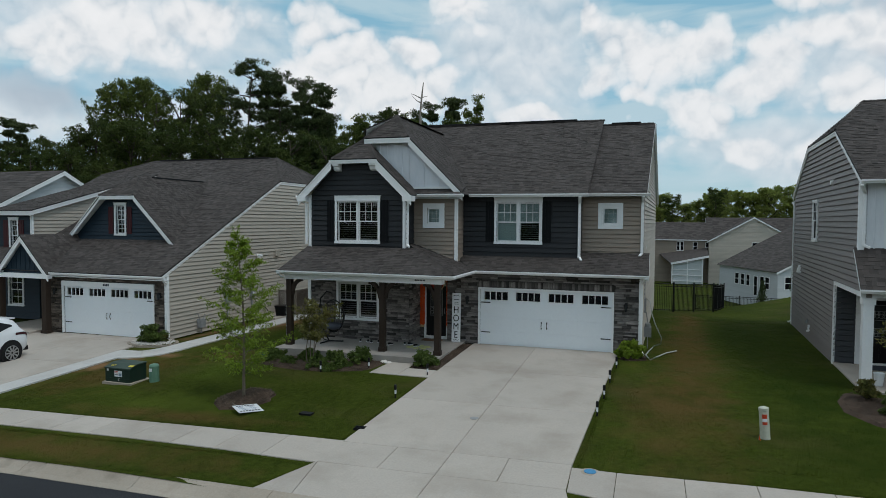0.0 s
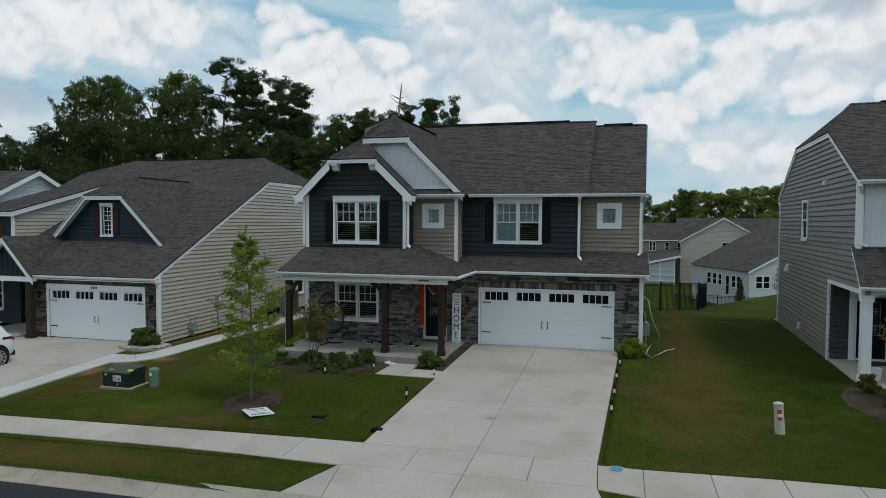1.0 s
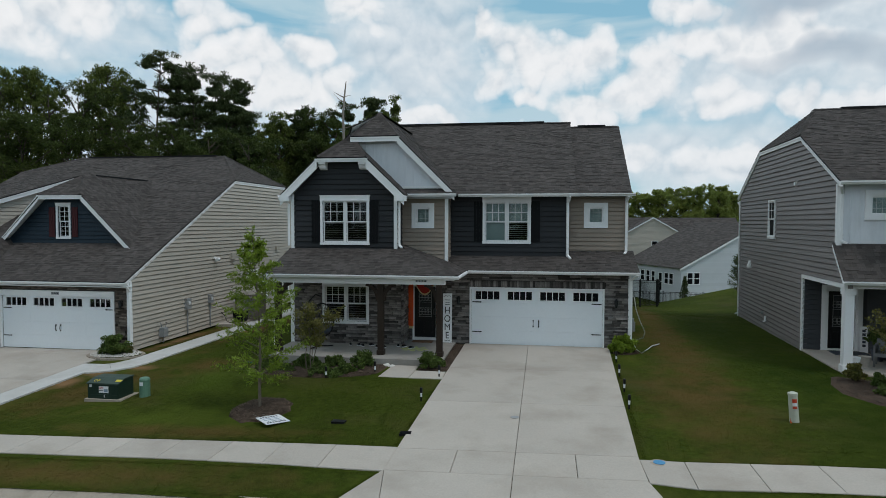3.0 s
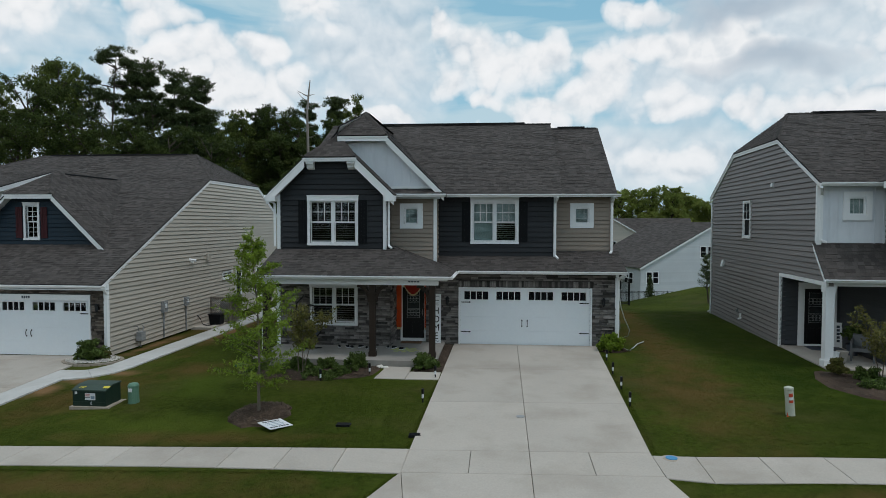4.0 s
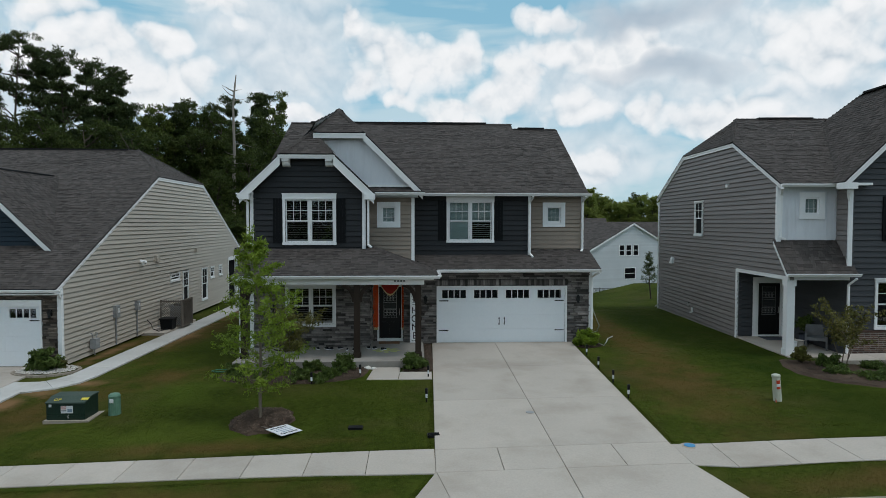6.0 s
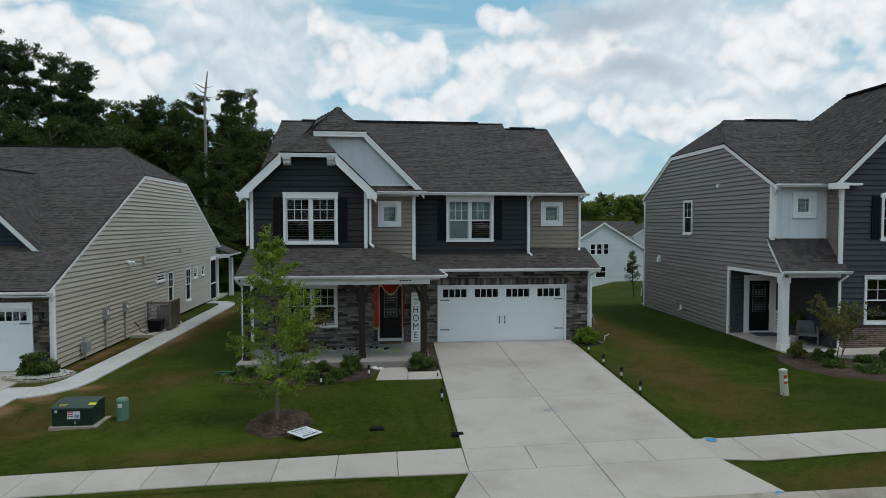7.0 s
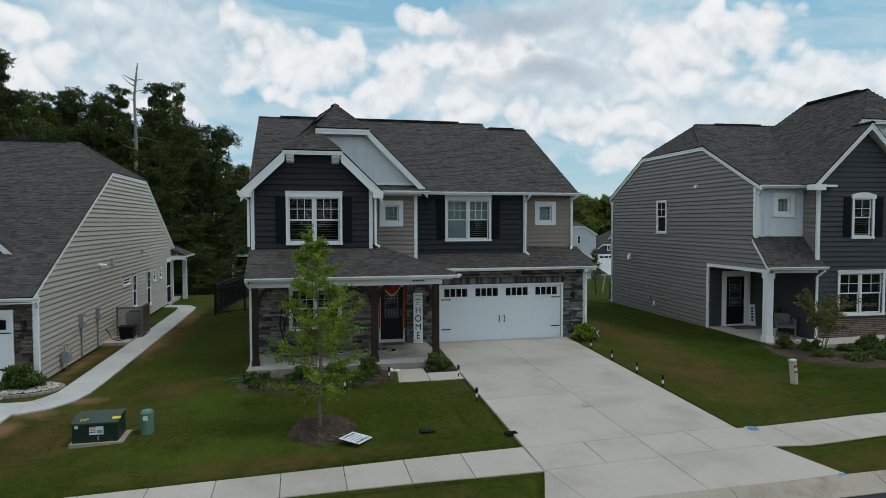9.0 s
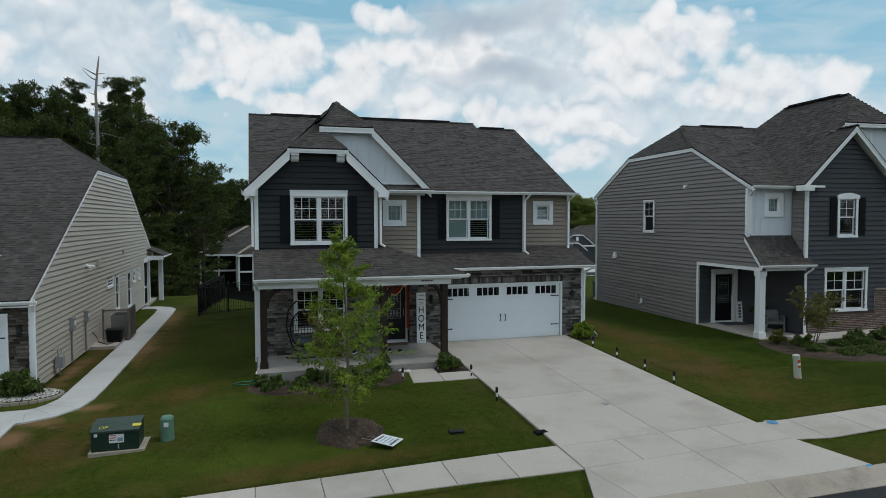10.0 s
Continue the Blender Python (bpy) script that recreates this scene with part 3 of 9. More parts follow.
def street():
    pavement = thing("pavement", "pale concrete pavement of square slabs beside the lawn", "pavement", kind="structure")
    x = -36.0
    while x < 26:
        if not -7.2 < x + 0.6 < -2.2:
            a, b = max(x, -2.16) if x > -3.2 else x, min(x + 1.24, -7.3) if x < -7.3 else x + 1.24
            if -7.6 < b < -7.3:
                b = -7.305
            if b - a > 0.15:
                p = [(a, 12.36 + verge(a)), (b, 12.36 + verge(b)), (b, 13.62 + shift(b)), (a, 13.62 + shift(a))]
                if a == -2.16:
                    p = [(-2.12, 12.30), (b, 12.36 + shift(b)), (b, 13.62 + shift(b)), (-2.16, 13.42)]
                part("slab", slab(MB(), p, lift=0.025), "concrete", pavement)
        x += 1.24
    kerb = thing("kerb", "weathered concrete rolled kerb and gutter along the road", "kerb", kind="structure")
    for i in range(24):
        a = -44 + 3.05 * i
        b = a + 3.05
        n = 5
        vs, prof = [], [(10.86, 0.0), (10.72, -0.012), (10.58, -0.075), (10.46, -0.13), (10.34, -0.14), (10.30, -0.15), (10.30, -0.35), (10.86, -0.35)]
        for e in (a + 0.006, b - 0.006):
            vs += [(e, y + verge(e), lerp_table(e, STREET) - 0.055 + z) for y, z in prof]
        m = len(prof)
        fs = [(k, (k + 1) % m, m + (k + 1) % m, m + k) for k in range(m)] + [tuple(range(m))[::-1], tuple(range(m, 2 * m))]
        part("kerb_stone", MB().add(vs, fs), "concrete_old", kerb)
    drive = thing("driveway", "wide pale concrete driveway of large cast slabs", "driveway", kind="structure")

    def edge_l(y):
        return lerp_table(y, [(10.8, -7.95), (12.33, -7.32), (13.6, -7.30), (24, -7.08)])

    def edge_r(y):
        return lerp_table(y, [(10.6, -1.72), (12.27, -2.13), (13.4, -2.16), (24, -1.76)])

    ys = [24.0, 20.4, 16.9, 13.5, 12.34, 10.72]
    for i, (b, a) in enumerate(zip(ys, ys[1:])):
        mid = -4.70
        cuts = [lambda y: edge_l(y), lambda y: mid, lambda y: edge_r(y)]
        if i == 3:
            cuts = [edge_l, lambda y: -5.95, lambda y: mid, lambda y: -3.45, edge_r]
        if i == 4:
            cuts = [edge_l, lambda y: lerp_table(y, [(10.7, -7.0), (12.34, -7.3)]), lambda y: mid, edge_r]
        for l, r in zip(cuts, cuts[1:]):
            part("slab", slab(MB(), [(l(a), a), (r(a), a), (r(b), b), (l(b), b)], level=drive_level, lift=0.03, thick=0.2), "concrete", drive)
    walk_a = thing("front_path", "short pale concrete front path between porch and driveway", "path", kind="structure")
    lv = lambda x, y: lerp_table(y, [(19.1, terrain(-8.2, 19.1)), (20.5, terrain(-8.2, 20.5))])
    for p in ([(-9.2, 19.1), (-8.25, 19.1), (-8.2, 19.95), (-8.2, 20.5), (-9.05, 20.5)], [(-8.24, 19.1), (-7.2, 19.12), (-7.2, 19.92), (-8.2, 19.94)]):
        part("slab", slab(MB(), p, level=lv, lift=0.03, thick=0.2), "concrete", walk_a)
    # neighbour's drive and side path
    nd = thing("neighbour_driveway", "pale concrete driveway before the blue-gabled garage", "driveway", kind="structure")
    for a, b in ((13.65, 18.2), (18.2, 21.5), (21.5, 22.4)):
        for l, r in ((-29.9, -26.6), (-26.6, -23.2), (-23.2, -20.3)):
            p = [(l, a), (r, a), (r, b), (l, b)]
            part("slab", slab(MB(), p, lift=0.05, thick=0.25), "concrete", nd)
    side = thing("side_path", "narrow curving concrete path along the beige house", "path", kind="structure")
    for a, b in ((13.65, 16.0), (16.0, 18.2), (18.2, 20.3)):
        part("slab", slab(MB(), [(-20.28, a), (-19.44, a), (-19.44, b), (-20.28, b)], lift=0.05, thick=0.2), "concrete_pale", side)
    mid = [(-20.0, 19.72), (-19.40, 19.76), (-19.0, 19.95), (-18.68, 20.35), (-18.48, 21.0), (-18.43, 22.0), (-18.43, 24.2), (-18.43, 27), (-18.43, 30), (-18.43, 33), (-18.43, 36), (-18.43, 39), (-18.48, 40.6), (-18.75, 41.3), (-19.3, 41.7), (-19.9, 41.75)]
    W = 0.49
    sides = []
    for i, p in enumerate(mid):
        d = Vector(mid[min(i + 1, len(mid) - 1)]) - Vector(mid[max(i - 1, 0)])
        nrm = Vector((-d.y, d.x)).normalized() * (W if i > 3 else 0.55)
        sides.append(((p[0] + nrm.x, p[1] + nrm.y), (p[0] - nrm.x, p[1] - nrm.y)))
    for (a, b), (c, d) in zip(sides, sides[1:]):
        part("slab", slab(MB(), [b, d, c, a], lift=0.05, thick=0.2), "concrete_pale", side)


street()

# ---- building tools ----


class Face:
    """An upright wall plane: u runs to the right seen from outside, d outwards, z up."""

    def __init__(self, x, y, ux, uy):
        n = math.hypot(ux, uy)
        self.o, self.u = Vector((x, y, 0)), Vector((ux / n, uy / n, 0))
        self.n = Vector((self.u.y, -self.u.x, 0))

    def at(self, u, d, z):
        return self.o + self.u * u + self.n * d + Vector((0, 0, z))

    def box(self, mb, u0, u1, d0, d1, z0, z1):
        p = [self.at(u, d, z) for z in (z0, z1) for d in (d1, d0) for u in (u0, u1)]
        return mb.add(p, [(0, 2, 3, 1), (4, 5, 7, 6), (0, 1, 5, 4), (1, 3, 7, 5), (3, 2, 6, 7), (2, 0, 4, 6)])

    def poly(self, mb, pts, d0, d1):
        return mb.prism([self.at(u, d0, z) for u, z in pts], self.n * (d1 - d0))


def spans(z, outline):
    """The stretch of u that an outline of (z, u0, u1) rows has at height z."""
    return lerp_table(z, [(a, b) for a, b, _ in outline]), lerp_table(z, [(a, c) for a, _, c in outline])


def cut(u0, u1, z0, z1, holes):
    runs = [(u0, u1)]
    for a, b, c, d in holes:
        if c < z1 - 0.02 and d > z0 + 0.02:
            runs = [r for s, e in runs for r in ((s, min(e, a)), (max(s, b), e)) if r[1] - r[0] > 0.03]
    return runs


def wall(parent, fc, outline, holes, mat, exposure=0.16, board="siding_board", name="wall", thick=0.14, label="", backing=None, proud=0.046, groove=0.024):
    """A wall with real openings, clad with lapped boards one by one."""
    zs = sorted({r[0] for r in outline} | {z for h in holes for z in h[2:] if outline[0][0] < z < outline[-1][0]})
    mb = MB()
    for a, b in zip(zs, zs[1:]):
        (l0, r0), (l1, r1) = spans(a + 1e-6, outline), spans(b - 1e-6, outline)
        inside = sorted([h for h in holes if h[2] < b - 1e-4 and h[3] > a + 1e-4])
        left = (l0, l1)
        for h in inside:
            if h[0] - left[0] > 0.005:
                fc.poly(mb, [(left[0], a), (h[0], a), (h[0], b), (left[1], b)], -thick, 0)
            left = (h[1], h[1])
        if r0 - left[0] > 0.005:
            fc.poly(mb, [(left[0], a), (r0, a), (r1, b), (left[1], b)], -thick, 0)
    w = part(name, mb, backing or mat, parent, label)
    if board:
        z = outline[0][0]
        while z < outline[-1][0] - 0.02:
            t = min(z + exposure, outline[-1][0])
            for s, e in cut(*spans((z + t) / 2, outline), z, t, holes):
                (a0, b0), (a1, b1) = spans(z, outline), spans(t, outline)
                whole = spans((z + t) / 2, outline)
                l0, l1 = (a0, a1) if s == whole[0] else (s, s)
                r0, r1 = (b0, b1) if e == whole[1] else (e, e)
                g = groove if t - z > 3 * groove else 0.0
                k = 1 - g / (t - z)
                l1, r1, h = l0 + (l1 - l0) * k, r0 + (r1 - r0) * k, t - g
                p = [fc.at(l0, 0.002, z), fc.at(r0, 0.002, z), fc.at(r1, 0.002, h), fc.at(l1, 0.002, h),
                     fc.at(l0, proud, z), fc.at(r0, proud, z), fc.at(r1, proud * 0.45, h), fc.at(l1, proud * 0.45, h)]
                part(board, MB().add(p, [(0, 3, 2, 1), (4, 5, 6, 7), (0, 1, 5, 4), (1, 2, 6, 5), (2, 3, 7, 6), (3, 0, 4, 7)]), mat, w)
            z = t
    return w


STONES = {}


def stone_meshes(mat):
    if mat not in STONES:
        rnd, made = random.Random(7), []
        for k in range(8):
            j = lambda s: rnd.uniform(-s, s)
            vs = [(x + j(0.015), d, z + j(0.05)) for d in (0, 0.6) for z in (0, 1) for x in (0, 1)]
            vs += [(0.5 + sx * (0.47 + j(0.02)), 1.0 + j(0.3), 0.5 + sz * (0.40 + j(0.05))) for sz in (-1, 1) for sx in (-1, 1)]
            fs = [(0, 1, 5, 4), (1, 3, 7, 5), (3, 2, 6, 7), (2, 0, 4, 6), (4, 5, 9, 8), (5, 7, 11, 9), (7, 6, 10, 11), (6, 4, 8, 10), (8, 9, 11, 10)]
            me = MB().add(vs, fs).mesh("stone")
            me.materials.append(MAT[mat])
            made.append(me)
        STONES[mat] = made
    return STONES[mat]


def stones(parent, fc, u0, u1, z0, z1, holes, seed, mat="stone", high=(0.05, 0.105), wide=(0.15, 0.50), deep=(0.02, 0.07), name="stone", gap=0.006):
    """Ledge stones laid in uneven courses round the openings, each one an object."""
    rnd, z = random.Random(seed), z0
    kinds = stone_meshes(mat)
    while z < z1 - 0.03:
        h = min(rnd.uniform(*high), z1 - z)
        for s, e in cut(u0, u1, z, z + h, holes):
            u = s - rnd.uniform(0, wide[1] * 0.3)
            while u < e - 0.02:
                w = rnd.uniform(*wide)
                a, b = max(u, s), min(u + w, e)
                if e - b < 0.08:
                    b = e
                if b - a > 0.03:
                    ob = new(name, rnd.choice(kinds))
                    ob.parent = parent
                    g, d = gap, rnd.uniform(*deep)
                    m = Matrix((fc.u * (b - a - g), fc.n * d, Vector((0, 0, h - g)))).transposed().to_4x4()
                    m.translation = fc.at(a + g / 2, 0.0, z + g / 2)
                    ob.matrix_local = m
                u = b if b == e else u + w
        z += h


def gutter(mb, p, q, out, size=0.115):
    """An open eaves gutter with an ogee front."""
    p, q, o = Vector(p), Vector(q), Vector(out).normalized()
    prof = [(0, 0), (0, -0.10), (0.05, -0.10), (0.075, -0.055), (0.115, -0.03), (0.115, 0.01), (0.10, 0.01), (0.10, -0.02), (0.02, -0.08), (0.015, 0)]
    k = size / 0.115
    vs = [e + o * a * k + Vector((0, 0, b * k)) for e in (p, q) for a, b in prof]
    n = len(prof)
    fs = [(i, (i + 1) % n, n + (i + 1) % n, n + i) for i in range(n)] + [tuple(range(n))[::-1], tuple(range(n, 2 * n))]
    return mb.add(vs, fs)


def pipe(mb, pts, w=0.075, h=0.055):
    """A square downpipe through the given corners."""
    for a, b in zip(pts, pts[1:]):
        up = (0, 1, 0) if abs(Vector(b).z - Vector(a).z) > 0.3 else (0, 0, 1)
        mb.beam(a, b, w, h, up)
    return mb


def roof(parent, pts, seed, mat="shingle", exposure=0.145, thick=0.05, name="roof_slope", tab=(0.11, 0.25), under="white"):
    """A roof slope: pts run anticlockwise seen from above, the first two along the eave. Shingle tabs lie on it course by course."""
    p = [Vector(q) for q in pts]
    s = (p[1] - p[0]).normalized()
    nrm = s.cross(p[-1] - p[0]).normalized()
    if nrm.z < 0:
        nrm = -nrm
    t = nrm.cross(s).normalized()
    o = p[0]
    for q in p[2:-1]:                        # keep the slope flat
        q.z = o.z - (nrm.x * (q.x - o.x) + nrm.y * (q.y - o.y)) / nrm.z
    flat = [((q - o).dot(s), (q - o).dot(t)) for q in p]
    deck = part(name, MB().prism(p, -nrm * thick), "roof_metal", parent)
    deck.data.materials.append(MAT[under])
    deck.data.polygons[1].material_index = 1
    rnd, mb = random.Random(seed), []
    vs, fs = [], []
    top = max(b for _, b in flat)
    k, row = 0, -0.02
    while row < top - 0.02:
        mid = min(row + exposure * 0.5, top - 0.005)
        xs = []
        for (a, b), (c, d) in zip(flat, flat[1:] + flat[:1]):
            if (b <= mid < d) or (d <= mid < b):
                xs.append(a + (c - a) * (mid - b) / (d - b))
        if len(xs) >= 2:
            lo, hi = min(xs), max(xs)
            x = lo - rnd.uniform(0, tab[0])
            while x < hi:
                w = rnd.uniform(*tab)
                a, b = max(x, lo), min(x + w - 0.004, hi)
                if b > a + 0.01:
                    l = rnd.choice((0.006, 0.008, 0.015, 0.018))
                    y0, y1 = row - rnd.choice((0, 0, 0.012)), min(row + exposure + 0.03, top)
                    q = [o + s * a + t * y0 + nrm * l, o + s * b + t * y0 + nrm * l, o + s * b + t * y1 + nrm * 0.004, o + s * a + t * y1 + nrm * 0.004,
                         o + s * a + t * y0 + nrm * 0.001, o + s * b + t * y0 + nrm * 0.001]
                    n = len(vs)
                    vs += [tuple(v) for v in q]
                    fs += [(n, n + 1, n + 2, n + 3), (n, n + 4, n + 5, n + 1), (n + 1, n + 5, n + 2), (n, n + 3, n + 4)]
                x += w
        row += exposure
    me = bpy.data.meshes.new("shingles")
    me.from_pydata(vs, [], fs)
    me.materials.append(MAT[mat])
    sh = part("shingles", me, mat, deck)
    tagged(sh, kind="stuff")
    return deck


def ridge_cap(mb, p, q, w=0.15):
    p, q = Vector(p), Vector(q)
    d = (q - p).normalized()
    n = max(2, int((q - p).length / 0.22))
    s = d.cross(Vector((0, 0, 1))).normalized()
    for i in range(n):
        a, b = p + (q - p) * (i / n), p + (q - p) * ((i + 1.15) / n)
        vs = [e + s * k * w + Vector((0, 0, (0.035 if k == 0 else -0.03) + (0.012 if e is a else 0))) for e in (a, b) for k in (-1, 0, 1)]
        mb.add(vs, [(0, 1, 4, 3), (1, 2, 5, 4)])
    return mb


def rake(parent, p, q, out, name="rake_board", w=0.15, mat="white", thick=0.035):
    """A sloping white board under the edge of a roof, top edge from p to q."""
    o = Vector(out).normalized()
    p, q = Vector(p) - o * 0.045 - Vector((0, 0, 0.025)), Vector(q) - o * 0.045 - Vector((0, 0, 0.025))
    d = Vector((0, 0, -w))
    mb = MB().prism([p, q, q + d, p + d], o * thick)
    mb.prism([p + Vector((0, 0, 0.0)), q, q + Vector((0, 0, -0.05)), p + Vector((0, 0, -0.05))], o * (thick + 0.02))
    return part(name, mb, mat, parent)


def window(parent, fc, u0, u1, z0, z1, units=1, cols=3, rows=2, head=0.14, side=0.09, blind="open", grid_low=False, mat="white", hood=False, pane="glass", lift=0.0, out=0.0):
    """A sash window in its opening: casing, sashes, glass, bars, blind. u0..z1 are the outer edges of the casing."""
    mb = MB()
    sill = 0.09
    fc.box(mb, u0, u0 + side, 0.0, 0.065 + lift, z0 + sill, z1 - head)
    fc.box(mb, u1 - side, u1, 0.0, 0.065 + lift, z0 + sill, z1 - head)
    if hood:
        n = 10
        arc = [(u0 - 0.05 + (u1 - u0 + 0.1) * i / n, z1 + 0.10 * math.sin(math.pi * i / n)) for i in range(n + 1)]
        fc.poly(mb, [(u1 + 0.05, z1 - head), (u1 + 0.05, z1)][:1] + arc[::-1] + [(u0 - 0.05, z1 - head)], 0.0, 0.08)
    else:
        fc.box(mb, u0 - 0.01, u1 + 0.01, 0.0, 0.072 + lift, z1 - head, z1)
        fc.box(mb, u0 - 0.03, u1 + 0.03, 0.0, 0.095, z1 - 0.025, z1)
    fc.box(mb, u0 - 0.01, u1 + 0.01, 0.0, 0.085 + lift, z0, z0 + sill)
    w = part("window", mb, mat, parent)
    a, b, lo, hi = u0 + side, u1 - side, z0 + sill, z1 - head
    mul = 0.07
    each = (b - a - mul * (units - 1)) / units
    for k in range(units):
        l = a + k * (each + mul)
        r = l + each
        if k:
            part("mullion", fc.box(MB(), l - mul, l, out - 0.03, out + 0.03, lo, hi), mat, w)
        mid = (lo + hi) / 2
        for name, c, d, dep in (("lower_sash", lo, mid + 0.02, out - 0.05), ("upper_sash", mid - 0.02, hi, out - 0.02)):
            sb = MB()
            t = 0.045
            fc.box(sb, l, r, dep - 0.03, dep, c, c + t), fc.box(sb, l, r, dep - 0.03, dep, d - t, d)
            fc.box(sb, l, l + t, dep - 0.03, dep, c + t, d - t), fc.box(sb, r - t, r, dep - 0.03, dep, c + t, d - t)
            if name == "upper_sash" or grid_low:
                for i in range(1, cols):
                    x = l + t + (r - l - 2 * t) * i / cols
                    fc.box(sb, x - 0.010, x + 0.010, dep - 0.014, dep - 0.004, c + t, d - t)
                for i in range(1, rows):
                    z = c + t + (d - c - 2 * t) * i / rows
                    fc.box(sb, l + t, r - t, dep - 0.014, dep - 0.004, z - 0.010, z + 0.010)
            part(name, sb, mat, w)
            p = part("pane", fc.box(MB(), l + t, r - t, dep - 0.026, dep - 0.020, c + t, d - t), pane, w)
            p.visible_shadow = False
        if blind == "open":
            bb = MB()
            z = lo + 0.10
            while z < hi:
                bb.prism([fc.at(l + 0.02, -0.12, z), fc.at(r - 0.02, -0.12, z), fc.at(r - 0.02, -0.16, z + 0.004), fc.at(l + 0.02, -0.16, z + 0.004)], (0, 0, 0.004))
                z += 0.085
            fc.box(bb, l + 0.02, r - 0.02, -0.17, -0.11, lo + 0.02, lo + 0.10)
            part("blind", bb, "blind", w)
        elif blind == "closed":
            bb = MB()
            z = lo
            while z < hi:
                bb.prism([fc.at(l, -0.11, z), fc.at(r, -0.11, z), fc.at(r, -0.13, z + 0.052), fc.at(l, -0.13, z + 0.052)], fc.n * -0.004)
                z += 0.05
            part("blind", bb, "blind_dim", w)
        elif blind == "half":
            bb = MB()
            z = (lo + hi) / 2 if k else lo
            while z < hi:
                bb.prism([fc.at(l, -0.11, z), fc.at(r, -0.11, z), fc.at(r, -0.13, z + 0.052), fc.at(l, -0.13, z + 0.052)], fc.n * -0.004)
                z += 0.05
            z = lo + 0.05
            while k and z < (lo + hi) / 2:
                bb.prism([fc.at(l + 0.02, -0.12, z), fc.at(r - 0.02, -0.12, z), fc.at(r - 0.02, -0.15, z + 0.01), fc.at(l + 0.02, -0.15, z + 0.01)], (0, 0, 0.004))
                z += 0.08
            part("blind", bb, "blind_dim", w)
    # black sheets round the back of the opening stand in for an unlit room
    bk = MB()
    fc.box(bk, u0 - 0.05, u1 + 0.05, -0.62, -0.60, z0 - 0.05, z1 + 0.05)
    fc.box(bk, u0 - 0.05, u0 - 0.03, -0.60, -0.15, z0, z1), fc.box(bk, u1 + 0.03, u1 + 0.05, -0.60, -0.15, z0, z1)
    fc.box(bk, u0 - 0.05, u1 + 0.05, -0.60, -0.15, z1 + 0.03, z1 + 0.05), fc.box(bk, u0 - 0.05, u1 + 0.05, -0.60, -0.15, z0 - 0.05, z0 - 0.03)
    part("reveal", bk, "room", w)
    return w


def hole(u0, u1, z0, z1, side=0.09, head=0.14, sill=0.09):
    """The opening in the wall behind a window's casing."""
    return (u0 + side, u1 - side, z0 + sill, z1 - head)


def shutter(parent, fc, u0, u1, z0, z1, mat):
    mb = MB()
    fc.box(mb, u0, u1, 0.036, 0.055, z0, z1)
    n = 3
    w = (u1 - u0) / n
    for i in range(n):
        fc.box(mb, u0 + i * w + 0.006, u0 + (i + 1) * w - 0.006, 0.055, 0.068, z0, z1)
    for z in (z0 + 0.2, z1 - 0.3):
        fc.box(mb, u0, u1, 0.068, 0.082, z, z + 0.09)
    return part("shutter", mb, mat, parent)


def lantern(parent, fc, u, z):
    mb = MB()
    fc.box(mb, u - 0.05, u + 0.05, 0.02, 0.05, z - 0.08, z + 0.14)
    c = fc.at(u, 0.14, z)
    mb.beam(fc.at(u, 0.03, z + 0.12), fc.at(u, 0.15, z + 0.16), 0.02, 0.02)
    mb.turned(c.x, c.y, [(0.02, z + 0.17), (0.085, z + 0.08), (0.085, z + 0.07), (0.06, z + 0.07), (0.045, z - 0.10), (0.07, z - 0.11), (0.03, z - 0.15), (0.005, z - 0.16)], 8)
    w = part("wall_lamp", mb, "black", parent, "black metal wall lantern")
    g = MB().turned(c.x, c.y, [(0.063, z + 0.06), (0.05, z - 0.09)], 8)
    part("lamp_glass", g, "lead", w)
    return w


